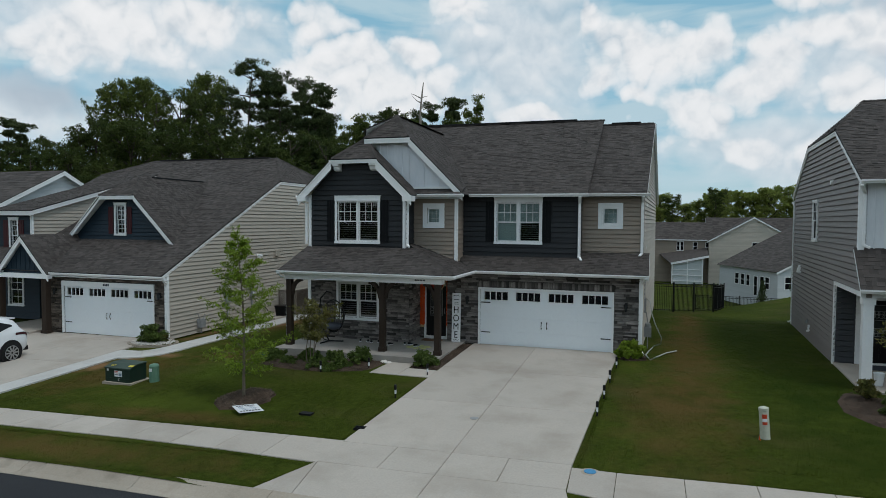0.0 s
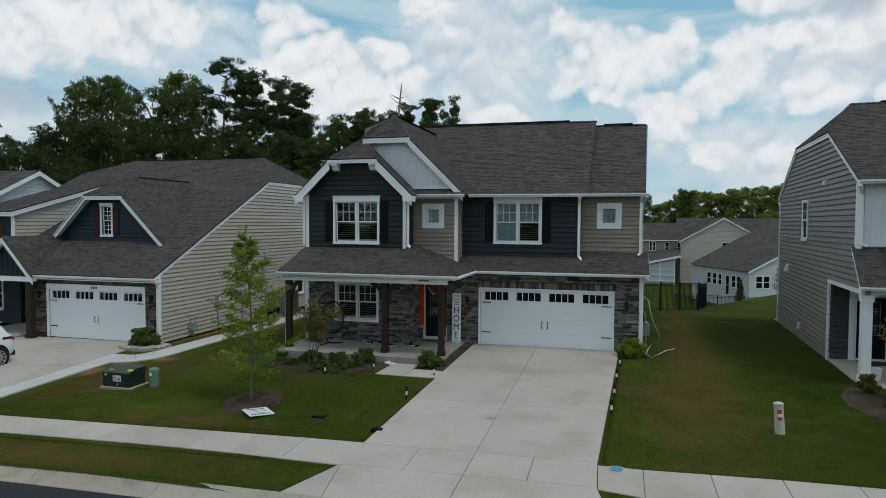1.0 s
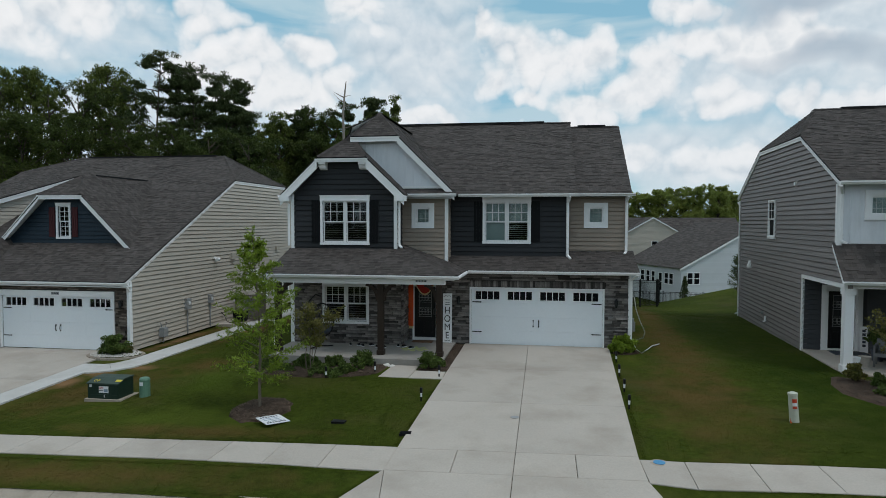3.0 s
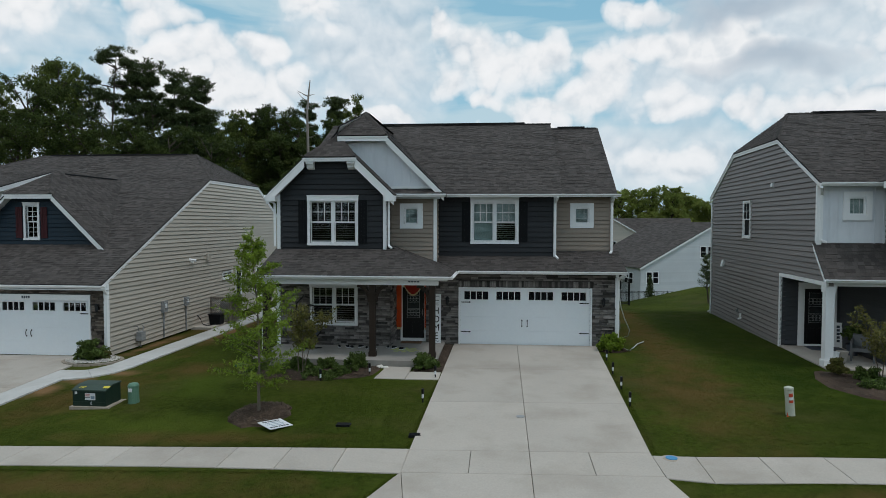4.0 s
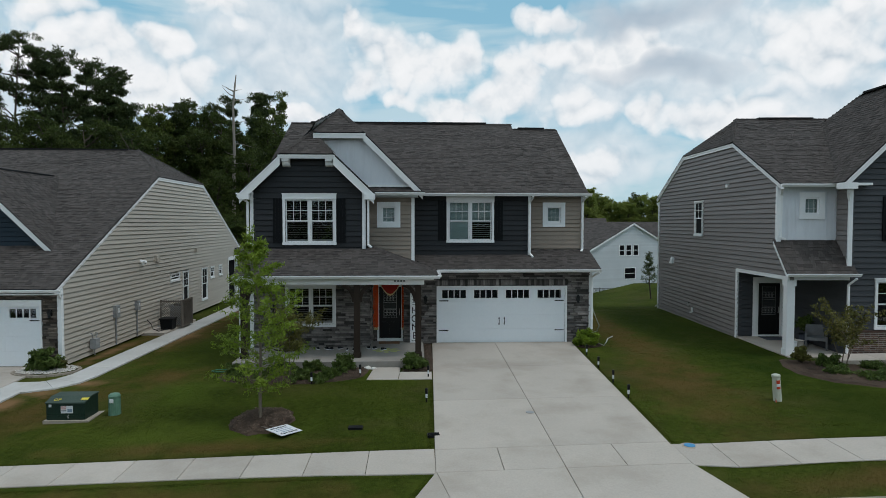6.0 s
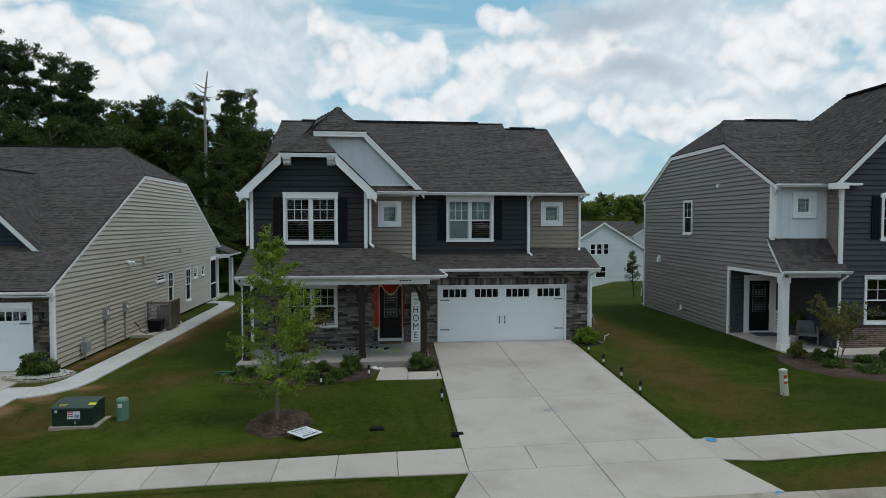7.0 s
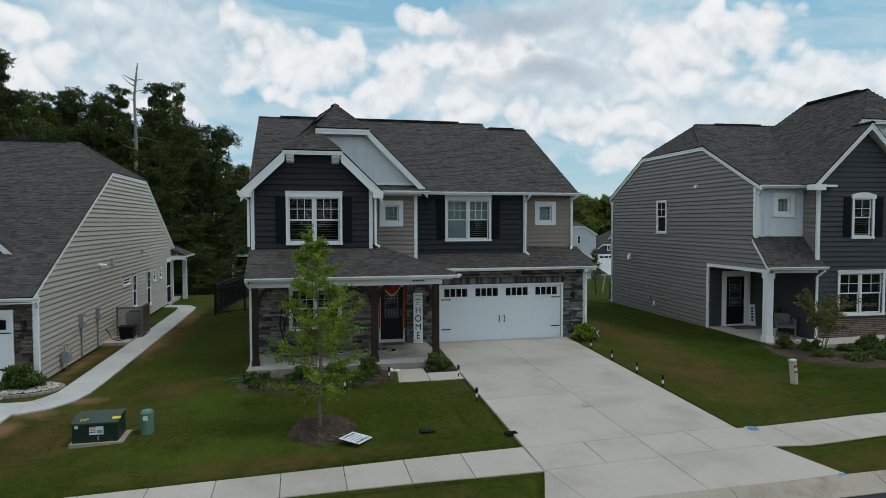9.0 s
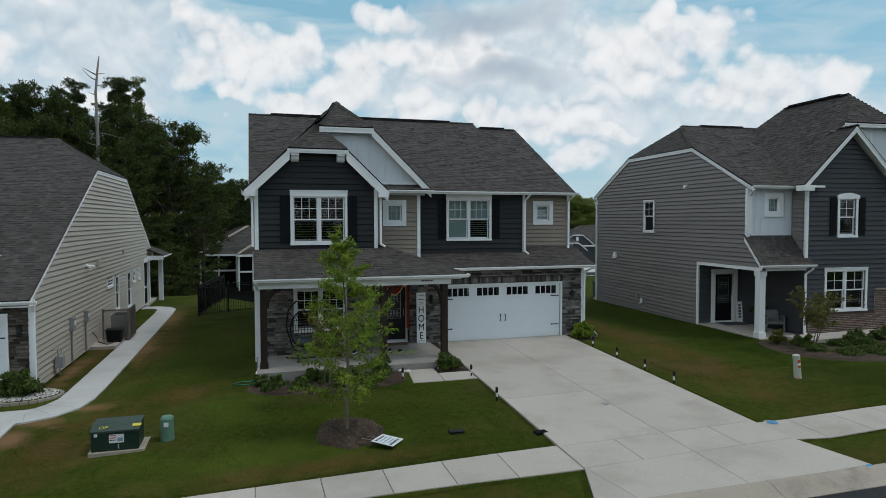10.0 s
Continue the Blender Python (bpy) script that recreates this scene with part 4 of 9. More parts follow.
def garage_door(parent, fc, u0, u1, z0, z1, head=0.07):
    """A white panelled garage door with a row of small panes, strap hinges and two pulls. u0..z1: outer edge of its casing."""
    mb = MB()
    fc.box(mb, u0, u0 + 0.06, -0.02, 0.075, z0, z1 - head), fc.box(mb, u1 - 0.06, u1, -0.02, 0.075, z0, z1 - head)
    fc.box(mb, u0, u1, -0.02, 0.08, z1 - head, z1)
    case = part("door_casing", mb, "white", parent)
    a, b, hi = u0 + 0.06, u1 - 0.06, z1 - head
    lit = [(a + (b - a) * (k + 0.5) / 4 - 0.45, a + (b - a) * (k + 0.5) / 4 + 0.45) for k in range(4)]
    n = 4
    sec = (hi - z0) / n
    doors = None
    for i in range(n):
        mb, c, d = MB(), z0 + i * sec + 0.0012, z0 + (i + 1) * sec - 0.0012
        if i < n - 1:
            plan = [(a, -0.08), (b, -0.08)]
            m = 60
            for q in range(m, 0, -1):                # shallow grooves between the boards
                r, l = a + (b - a) * q / m, a + (b - a) * (q - 1) / m
                deep = 0.0022 if q % 15 == 1 else 0.0008
                plan += [(r - 0.003, -0.036), (l + 0.004 + deep / 2, -0.036), (l + 0.004, -0.036 - deep), (l, -0.036 - deep)]
            mb.prism([fc.at(u, v, c) for u, v in plan], (0, 0, d - c))
        else:
            e, g = d - 0.40, d - 0.09
            fc.box(mb, a, b, -0.08, -0.04, c, e), fc.box(mb, a, b, -0.08, -0.04, g, d)
            xs = [a] + [v for p in lit for v in p] + [b]
            for l, r in zip(xs[::2], xs[1::2]):
                fc.box(mb, l, r, -0.08, -0.04, e, g)
        sect = part("door_section", mb, "garage", case)
        if i == n - 1:
            for l, r in lit:
                fr = MB()
                t = 0.02
                fc.box(fr, l - t, r + t, -0.04, -0.022, e - t, e), fc.box(fr, l - t, r + t, -0.04, -0.022, g, g + t)
                fc.box(fr, l - t, l, -0.04, -0.022, e, g), fc.box(fr, r, r + t, -0.04, -0.022, e, g)
                for k in range(1, 4):
                    x = l + (r - l) * k / 4
                    fc.box(fr, x - 0.014, x + 0.014, -0.06, -0.03, e, g)
                part("pane_grille", fr, "white", case)
                p = part("pane", fc.box(MB(), l, r, -0.066, -0.062, e, g), "glass", case)
                # black box behind the panes, painted as dark as an unlit garage
                bk = MB()
                fc.box(bk, l - 0.02, r + 0.02, -0.40, -0.38, e - 0.02, g + 0.02)
                fc.box(bk, l - 0.02, r + 0.02, -0.38, -0.09, g + 0.01, g + 0.02), fc.box(bk, l - 0.02, r + 0.02, -0.38, -0.09, e - 0.02, e - 0.01)
                part("pane_back", bk, "room", case)
    for u, s in ((a + 0.04, 1), (b - 0.04, -1)):
        for z in (z0 + 0.47, hi - 0.50):
            h = MB()
            fc.box(h, min(u, u + s * 0.30), max(u, u + s * 0.30), -0.037, -0.02, z - 0.016, z + 0.016)
            tip = u + s * 0.30
            fc.poly(h, [(tip, z - 0.028), (tip + s * 0.07, z), (tip, z + 0.028)] if s > 0 else [(tip, z + 0.028), (tip - 0.07, z), (tip, z - 0.028)], -0.037, -0.02)
            part("strap_hinge", h, "black", case)
    for s in (-1, 1):
        u, z = (a + b) / 2 + s * 0.10, z0 + 0.82
        h = MB()
        h.tube([fc.at(u, -0.035, z - 0.11), fc.at(u, 0.0, z - 0.08), fc.at(u, 0.015, z), fc.at(u, 0.0, z + 0.08), fc.at(u, -0.035, z + 0.11)], 0.012, 6)
        fc.box(h, u - 0.022, u + 0.022, -0.037, -0.027, z - 0.135, z - 0.085), fc.box(h, u - 0.022, u + 0.022, -0.037, -0.027, z + 0.085, z + 0.135)
        part("pull_handle", h, "black", case)
    return case


def bars(parent, fc, u, z, n, w, h, gap, d, mat, name="number_bar"):
    for i in range(n):
        part(name, fc.box(MB(), u + i * (w + gap), u + i * (w + gap) + w, d, d + 0.008, z, z + h), mat, parent)

# ---- the main house ----
def main_house():
    H = thing("house", "two-storey house with dark and tan siding and stone base", "house")
    XL, XR = -13.56, -1.05
    # upper walls
    bay = Face(XL, 23.05, 1, 0)
    w1 = (1.11, 3.01, 3.76, 5.61)
    wall(H, bay, [(2.9, 0.0, 4.02), (5.62, 0.0, 4.02), (6.85, 1.22, 2.80)], [hole(*w1, head=0.22)], "dark_siding", 0.195, label="dark charcoal lap siding")
    window(H, bay, *w1, units=2, cols=3, rows=2, head=0.22)
    for a in (w1[0] - 0.34, w1[1] + 0.02):
        shutter(H, bay, a, a + 0.32, w1[2] + 0.08, w1[3] - 0.18, "shutter")
    tan = Face(-9.54, 23.95, 1, 0)
    ws = (0.40, 1.27, 4.38, 5.33)
    wall(H, tan, [(2.9, 0, 1.76), (5.8, 0, 1.76)], [hole(*ws, side=0.17, head=0.17, sill=0.17)], "tan_siding", 0.165, label="tan lap siding")
    dark = Face(-7.78, 24.74, 1, 0)
    w2 = (1.28, 3.13, 3.79, 5.60)
    wall(H, dark, [(2.9, 0, 4.52), (5.8, 0, 4.52)], [hole(*w2, head=0.22)], "dark_siding", 0.195, label="dark charcoal lap siding")
    window(H, dark, *w2, units=2, cols=3, rows=2, blind="half", head=0.22)
    for a in (w2[0] - 0.34, w2[1] + 0.02):
        shutter(H, dark, a, a + 0.32, w2[2] + 0.08, w2[3] - 0.18, "shutter")
    tanr = Face(-3.26, 25.25, 1, 0)
    w3 = (0.62, 1.52, 4.40, 5.37)
    wall(H, tanr, [(2.9, 0, 2.21), (5.8, 0, 2.21)], [hole(*w3, side=0.17, head=0.17, sill=0.17)], "tan_siding", 0.165, label="tan lap siding")
    for fc, w in ((tan, ws), (tanr, w3)):
        square_window(H, fc, *w)
    # returns between the wall planes, side and back walls
    for x, y0, y1, m in ((-9.54, 23.05, 23.95, "dark_siding"), (-7.78, 23.95, 24.74, "tan_siding"), (-3.26, 24.74, 25.25, "dark_siding")):
        wall(H, Face(x, y0, 0, 1), [(2.9, 0.01, y1 - y0), (5.75, 0.01, y1 - y0)], [], m, 0.18)
    right = Face(XR, 24.0, 0.034, 1)
    wall(H, right, [(0.0, 0.0, 14.4), (2.85, 0.0, 14.4), (2.9, 1.25, 14.4), (5.6, 1.25, 14.4), (9.12, 7.85, 7.9)], [], "beige_siding", 0.165, label="pale lap siding on the gable end")
    wall(H, Face(XL, 38.4, 0, -1), [(0.0, 0.0, 15.35), (5.56, 0.0, 15.35), (5.6, 0.0, 13.7), (9.12, 6.5, 6.6)], [], "beige_siding", 0.165, label="pale lap siding on the gable end")
    wall(H, Face(XR, 38.4, -1, 0), [(0.0, 0, 12.5), (5.6, 0, 12.5)], [], "tan_siding", 0.25, board=None)
    # corner boards
    cb = lambda x0, x1, y0, y1, z0, z1: part("corner_board", MB().box(x0, x1, y0, y1, z0, z1), "white", H)
    cb(-13.60, -13.48, 22.99, 23.12, 3.62, 5.66), cb(-9.62, -9.50, 22.99, 23.12, 3.62, 5.66)
    cb(-7.86, -7.74, 23.89, 24.0, 3.10, 5.66), cb(-3.32, -3.22, 24.68, 24.80, 3.26, 5.66), cb(-1.10, -1.0, 25.19, 25.32, 3.4, 5.66)
    # white gable above the bay
    gw = Face(-13.8, 23.75, 1, 0)
    wall(H, gw, [(5.5, 0.1, 6.2), (5.75, 0.15, 6.15), (7.80, 2.2, 4.1)], [], "white_board", board=None, label="white vertical board siding")
    for i in range(13):
        u = 2.3 + 0.305 * i
        z1 = min(7.78, 5.75 + (6.15 - u) * 1.0)
        if z1 > 6.0:
            part("batten", gw.box(MB(), u, u + 0.035, 0.0, 0.02, 5.75, z1), "white_board", H)
    part("sill_board", gw.box(MB(), 4.3, 6.05, 0.0, 0.05, 5.88, 5.96), "white", H)
    # roofs
    roof(H, [(-13.78, 24.35, 5.70), (-2.95, 24.35, 5.70), (-2.95, 31.85, 9.45), (-13.78, 31.85, 9.45)], 1)
    roof(H, [(-3.0, 24.85, 5.72), (-0.90, 24.85, 5.72), (-0.66, 31.85, 9.22), (-3.0, 31.85, 9.22)], 2)
    roof(H, [(-0.36, 39.3, 5.70), (-13.78, 39.3, 5.70), (-13.78, 31.86, 9.42), (-3.0, 31.86, 9.42), (-0.62, 31.95, 9.20)], 3)
    gx, gz = -10.65, 8.92
    roof(H, [(-7.40, 23.45, 5.67), (-7.40, 24.7, 5.67), (gx, 31.0, gz), (gx, 24.93, gz), (-9.60, 23.45, 7.87)], 4)
    roof(H, [(-13.9, 24.9, 5.67), (-13.9, 24.2, 5.67), (-11.54, 23.80, 8.0), (-11.36, 23.45, 8.2), (gx, 24.93, gz), (gx, 31.0, gz)], 5)
    roof(H, [(-11.40, 23.45, 7.86), (-9.60, 23.45, 7.86), (gx, 24.93, gz)], 6)
    bx = -11.50
    bt = 7.92
    roof(H, [(-9.18, 22.68, 5.63), (-9.18, 23.74, 5.63), (bx, 23.95, bt), (bx, 23.88, bt), (-10.60, 22.68, 7.0)], 7)
    roof(H, [(-13.9, 24.6, 5.63), (-13.9, 22.68, 5.63), (-12.47, 22.68, 7.0), (bx, 23.88, bt), (bx, 25.1, bt)], 8)
    roof(H, [(-12.47, 22.68, 7.0), (-10.60, 22.68, 7.0), (bx, 23.88, bt)], 9)
    roof(H, [(-9.4, 23.40, 5.70), (-7.45, 23.40, 5.70), (-7.45, 23.95, 5.97), (-9.4, 23.95, 5.97)], 10)
    part("ceiling_fill", MB().box(-13.5, -1.1, 24.8, 38.3, 5.60, 5.64), "room", H)
    # porch and garage roof
    s = 0.365
    roof(H, [(-13.66, 20.88, 2.84), (-6.98, 20.88, 2.84), (-9.15, 23.05, 2.84 + 2.17 * s), (-13.66, 23.05, 2.84 + 2.17 * s)], 11)
    roof(H, [(-6.98, 20.88, 2.84), (-6.98, 23.45, 2.84), (-9.55, 26.0, 2.84 + 2.57 * s), (-9.55, 23.45, 2.84 + 2.57 * s)], 12)
    roof(H, [(-6.98, 23.45, 2.85), (-0.78, 23.45, 2.85), (-0.78, 25.3, 2.85 + 1.85 * s), (-8.8, 25.3, 2.85 + 1.85 * s)], 13)
    caps = MB()
    ridge_cap(caps, (-13.78, 31.85, 9.45), (-2.95, 31.85, 9.45)), ridge_cap(caps, (-3.0, 31.85, 9.22), (-0.75, 31.85, 9.22))
    ridge_cap(caps, (gx, 24.93, gz), (gx, 30.9, gz)), ridge_cap(caps, (-11.40, 23.45, 7.87), (gx, 24.93, gz), 0.12), ridge_cap(caps, (-9.60, 23.45, 7.87), (gx, 24.93, gz), 0.12)
    ridge_cap(caps, (-12.47, 22.68, 7.0), (bx, 23.88, bt), 0.12), ridge_cap(caps, (-10.60, 22.68, 7.0), (bx, 23.88, bt), 0.12)
    ridge_cap(caps, (-6.98, 20.88, 2.84), (-9.15, 23.05, 2.84 + 2.17 * s), 0.12)
    tagged(part("ridge_cap", caps, "shingle", H), kind="stuff")
    for a, b, z in ((-12.8, -4.2, 9.50), (-2.6, -1.3, 9.27)):
        part("ridge_vent", MB().beam((a, 31.85, z), (b, 31.85, z), 0.26, 0.06), "roof_metal", H)
    # eaves boards and rakes
    f = (0, -1, 0)
    rake(H, (-9.18, 22.68, 5.61), (-10.60, 22.68, 6.97), f, w=0.36), rake(H, (-12.47, 22.68, 6.97), (-13.9, 22.68, 5.61), f, w=0.36)
    rake(H, (-10.53, 22.675, 6.97), (-12.54, 22.675, 6.97), f, w=0.13)
    rake(H, (-7.44, 23.45, 5.70), (-9.60, 23.45, 7.84), f, w=0.26), rake(H, (-9.52, 23.445, 7.84), (-11.42, 23.445, 7.84), f, w=0.18)
    rake(H, (-0.90, 24.85, 5.70), (-0.66, 31.85, 9.20), (1, 0, 0)), rake(H, (-0.66, 31.85, 9.20), (-0.42, 39.3, 5.70), (1, 0, 0))
    rake(H, (-13.78, 31.85, 9.42), (-13.78, 24.35, 5.70), (-1, 0, 0)), rake(H, (-13.78, 39.3, 5.70), (-13.78, 31.85, 9.42), (-1, 0, 0))
    rake(H, (-13.66, 23.0, 3.60), (-13.66, 20.88, 2.82), (-1, 0, 0), w=0.16), rake(H, (-0.78, 23.45, 2.83), (-0.78, 25.3, 3.5), (1, 0, 0), w=0.16)
    # boxed eave ends of the gable and brackets
    for x0, x1 in ((-13.92, -13.56), (-9.52, -9.16)):
        part("boxed_eave", MB().prism([(x0, 22.66, 5.38), (x1, 22.66, 5.38), (x1, 22.66, 5.58), (x0, 22.66, 5.58)], (0, 0.44, 0)), "white", H)
    for u in (-12.42, -10.90):
        mb = MB().prism([(u, 22.72, 6.86), (u, 22.72, 6.74), (u, 22.80, 6.71), (u, 22.84, 6.61), (u, 22.92, 6.56), (u, 23.04, 6.54), (u, 23.04, 6.86)], (0.26, 0, 0))
        part("bracket", mb, "white", H)
    part("soffit", MB().box(-12.45, -10.63, 22.70, 23.03, 6.86, 6.90), "white", H)
    for p, q, o in (((-9.45, 23.42, 5.66), (-7.36, 23.42, 5.66), f),
                    ((-7.40, 24.33, 5.68), (-2.92, 24.33, 5.68), f),
                    ((-2.98, 24.83, 5.70), (-0.78, 24.83, 5.70), f),
                    ((-13.66, 20.86, 2.82), (-6.90, 20.86, 2.82), f),
                    ((-6.96, 20.80, 2.82), (-6.96, 23.46, 2.82), (1, 0, 0)),
                    ((-6.90, 23.43, 2.83), (-0.78, 23.43, 2.83), f),
                    ((-13.9, 22.70, 5.60), (-13.9, 24.3, 5.60), (-1, 0, 0))):
        part("gutter", gutter(MB(), p, q, o), "white", H, "white metal eaves gutter")
    for pts in ([(-13.97, 22.78, 5.52), (-13.97, 22.80, 5.46), (-13.67, 22.95, 5.30), (-13.67, 22.95, 3.72)],
                [(-9.30, 23.33, 5.56), (-9.34, 23.30, 5.46), (-9.40, 22.97, 5.36), (-9.40, 22.95, 3.76), (-9.28, 22.80, 3.68)],
                [(-3.20, 24.26, 5.58), (-3.22, 24.40, 5.48), (-3.26, 24.62, 5.38), (-3.26, 24.62, 3.36), (-3.16, 24.45, 3.24)],
                [(-1.02, 24.76, 5.60), (-1.04, 24.90, 5.50), (-1.06, 25.14, 5.40), (-1.06, 25.14, 3.50), (-1.14, 24.98, 3.42)],
                [(-0.86, 23.36, 2.74), (-0.94, 23.60, 2.64), (-1.00, 23.88, 2.52), (-1.00, 23.88, 0.16), (-0.92, 23.70, 0.06)],
                [(-13.62, 20.78, 2.74), (-13.60, 20.95, 2.62), (-13.52, 21.28, 2.46), (-13.52, 21.28, 0.05), (-13.62, 21.0, -0.08)]):
        part("downpipe", pipe(MB(), pts), "white", H)
    # lower walls
    gar = Face(-8.15, 24.0, 1, 0)
    gd = (1.24, 6.21, 0.0, 2.17)
    back = wall(H, gar, [(-0.1, 0, 7.10), (2.80, 0, 7.10)], [(gd[0] + 0.05, gd[1] - 0.05, -0.2, gd[3] - 0.05)], "mortar", board=None, label="grey ledge stone veneer")
    lint = (gd[0] - 0.05, gd[1] + 0.05, gd[3], gd[3] + 0.24)
    stones(back, gar, 0, 7.08, 0.0, 2.76, [(gd[0], gd[1], -0.2, gd[3] + 0.24)], 21)
    stones(back, gar, lint[0], lint[1], lint[2], lint[3] - 0.002, [], 23, high=(0.235, 0.24), wide=(0.07, 0.12), deep=(0.05, 0.07), name="lintel_stone")
    garage_door(H, gar, *gd)
    lantern(H, gar, 0.82, 1.66), lantern(H, gar, 6.62, 1.66)
    part("corner_board", MB().box(-1.10, -1.0, 23.93, 24.02, 0.0, 2.78), "white", H)
    liv = Face(XL, 23.05, 1, 0)
    lw = (1.18, 2.98, 0.80, 2.36)
    back = wall(H, liv, [(-0.1, 0, 4.2), (2.9, 0, 4.2)], [hole(*lw)], "mortar", board=None, name="stone_wall", label="grey ledge stone veneer")
    stones(back, liv, 0.05, 4.2, 0.06, 2.58, [lw], 25)
    window(H, liv, *lw, units=2, cols=3, rows=2)
    ret = Face(-9.36, 23.05, 0, 1)
    back = wall(H, ret, [(-0.1, 0, 1.15), (2.9, 0, 1.15)], [], "mortar", board=None, name="stone_wall")
    stones(back, ret, 0, 1.12, 0.06, 2.58, [], 27, wide=(0.2, 0.5))
    ent = Face(-9.36, 24.2, 1, 0)
    door = (0.20, 1.18, 0.10, 2.20)
    back = wall(H, ent, [(-0.1, 0, 1.25), (2.9, 0, 1.25)], [(door[0], door[1], 0.0, door[3])], "mortar", board=None, name="stone_wall")
    stones(back, ent, 0.0, 1.25, 0.06, 2.58, [(door[0], door[1], 0.0, door[3])], 29, wide=(0.1, 0.3))
    wall(H, Face(-8.15, 24.2, 0, -1), [(-0.1, 0, 0.2), (2.9, 0, 0.2)], [], "mortar", board=None, name="stone_wall")
    front_door(H, ent, *door)
    part("corner_board", MB().box(-13.64, -13.50, 23.0, 23.10, -0.1, 2.6), "white", H)
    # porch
    part("porch_floor", MB().box(-13.6, -7.42, 20.55, 24.2, -0.30, 0.06), "shaded_porch_concrete", H, "grey concrete porch floor")
    part("porch_ceiling", MB().box(-13.5, -7.1, 21.0, 24.1, 2.66, 2.70), "white", H)
    part("porch_beam", MB().box(-13.55, -7.42, 21.12, 21.36, 2.50, 2.74), "white", H)
    part("garage_frieze", MB().box(-7.08, -1.0, 23.90, 23.93, 2.68, 2.76).box(-7.1, -0.85, 23.45, 23.95, 2.76, 2.80), "white", H)
    for x in (-13.38, -9.66, -7.62):
        mb = MB()
        mb.box(x - 0.10, x + 0.10, 21.14, 21.34, 0.06, 2.50).box(x - 0.125, x + 0.125, 21.115, 21.365, 0.06, 0.22)
        for d in ((-1, 1) if x > -13 and x < -8 else (1,) if x < -13 else (-1,)):
            n = 6
            pts = [(x + d * (0.10 + 0.42 * (1 - math.cos(k * math.pi / 2 / n))), 21.24, 1.92 + 0.56 * math.sin(k * math.pi / 2 / n)) for k in range(n + 1)]
            for a, b in zip(pts, pts[1:]):
                mb.beam(a, b, 0.12, 0.13, (0, 1, 0))
        part("porch_post", mb, "wood", H, "dark-stained timber porch post with curved brace")
    hb = Face(-13.5, 21.12, 1, 0)
    bars(H, hb, 5.08, 2.60, 4, 0.07, 0.11, 0.03, 0.004, "print")
    return H


def square_window(parent, fc, u0, u1, z0, z1):
    """A small fixed window in a broad white surround."""
    mb, t = MB(), 0.17
    fc.box(mb, u0, u1, 0, 0.065, z0, z0 + t), fc.box(mb, u0, u1, 0, 0.065, z1 - t, z1)
    fc.box(mb, u0, u0 + t, 0, 0.065, z0 + t, z1 - t), fc.box(mb, u1 - t, u1, 0, 0.065, z0 + t, z1 - t)
    w = part("window", mb, "white", parent)
    a, b, c, d = u0 + t, u1 - t, z0 + t, z1 - t
    sb, e = MB(), 0.055
    fc.box(sb, a, b, -0.05, -0.01, c, c + e), fc.box(sb, a, b, -0.05, -0.01, d - e, d), fc.box(sb, a, a + e, -0.05, -0.01, c + e, d - e), fc.box(sb, b - e, b, -0.05, -0.01, c + e, d - e)
    for i in (1, 2):
        x = a + (b - a) * i / 3
        z = c + (d - c) * i / 3
        fc.box(sb, x - 0.003, x + 0.003, -0.04, -0.036, c + e, d - e), fc.box(sb, a + e, b - e, -0.04, -0.03, z - 0.003, z + 0.003)
    part("sash", sb, "white", w)
    p = part("pane", fc.box(MB(), a + e, b - e, -0.048, -0.043, c + e, d - e), "glass", w)
    p.visible_shadow = False
    bb, z = MB(), c
    while z < d:
        bb.prism([fc.at(a, -0.09, z), fc.at(b, -0.09, z), fc.at(b, -0.11, z + 0.052), fc.at(a, -0.11, z + 0.052)], fc.n * -0.004)
        z += 0.05
    part("blind", bb, "blind_dim", w)
    # one black sheet in place of the unlit room behind
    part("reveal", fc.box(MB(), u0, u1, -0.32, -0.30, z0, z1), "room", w)


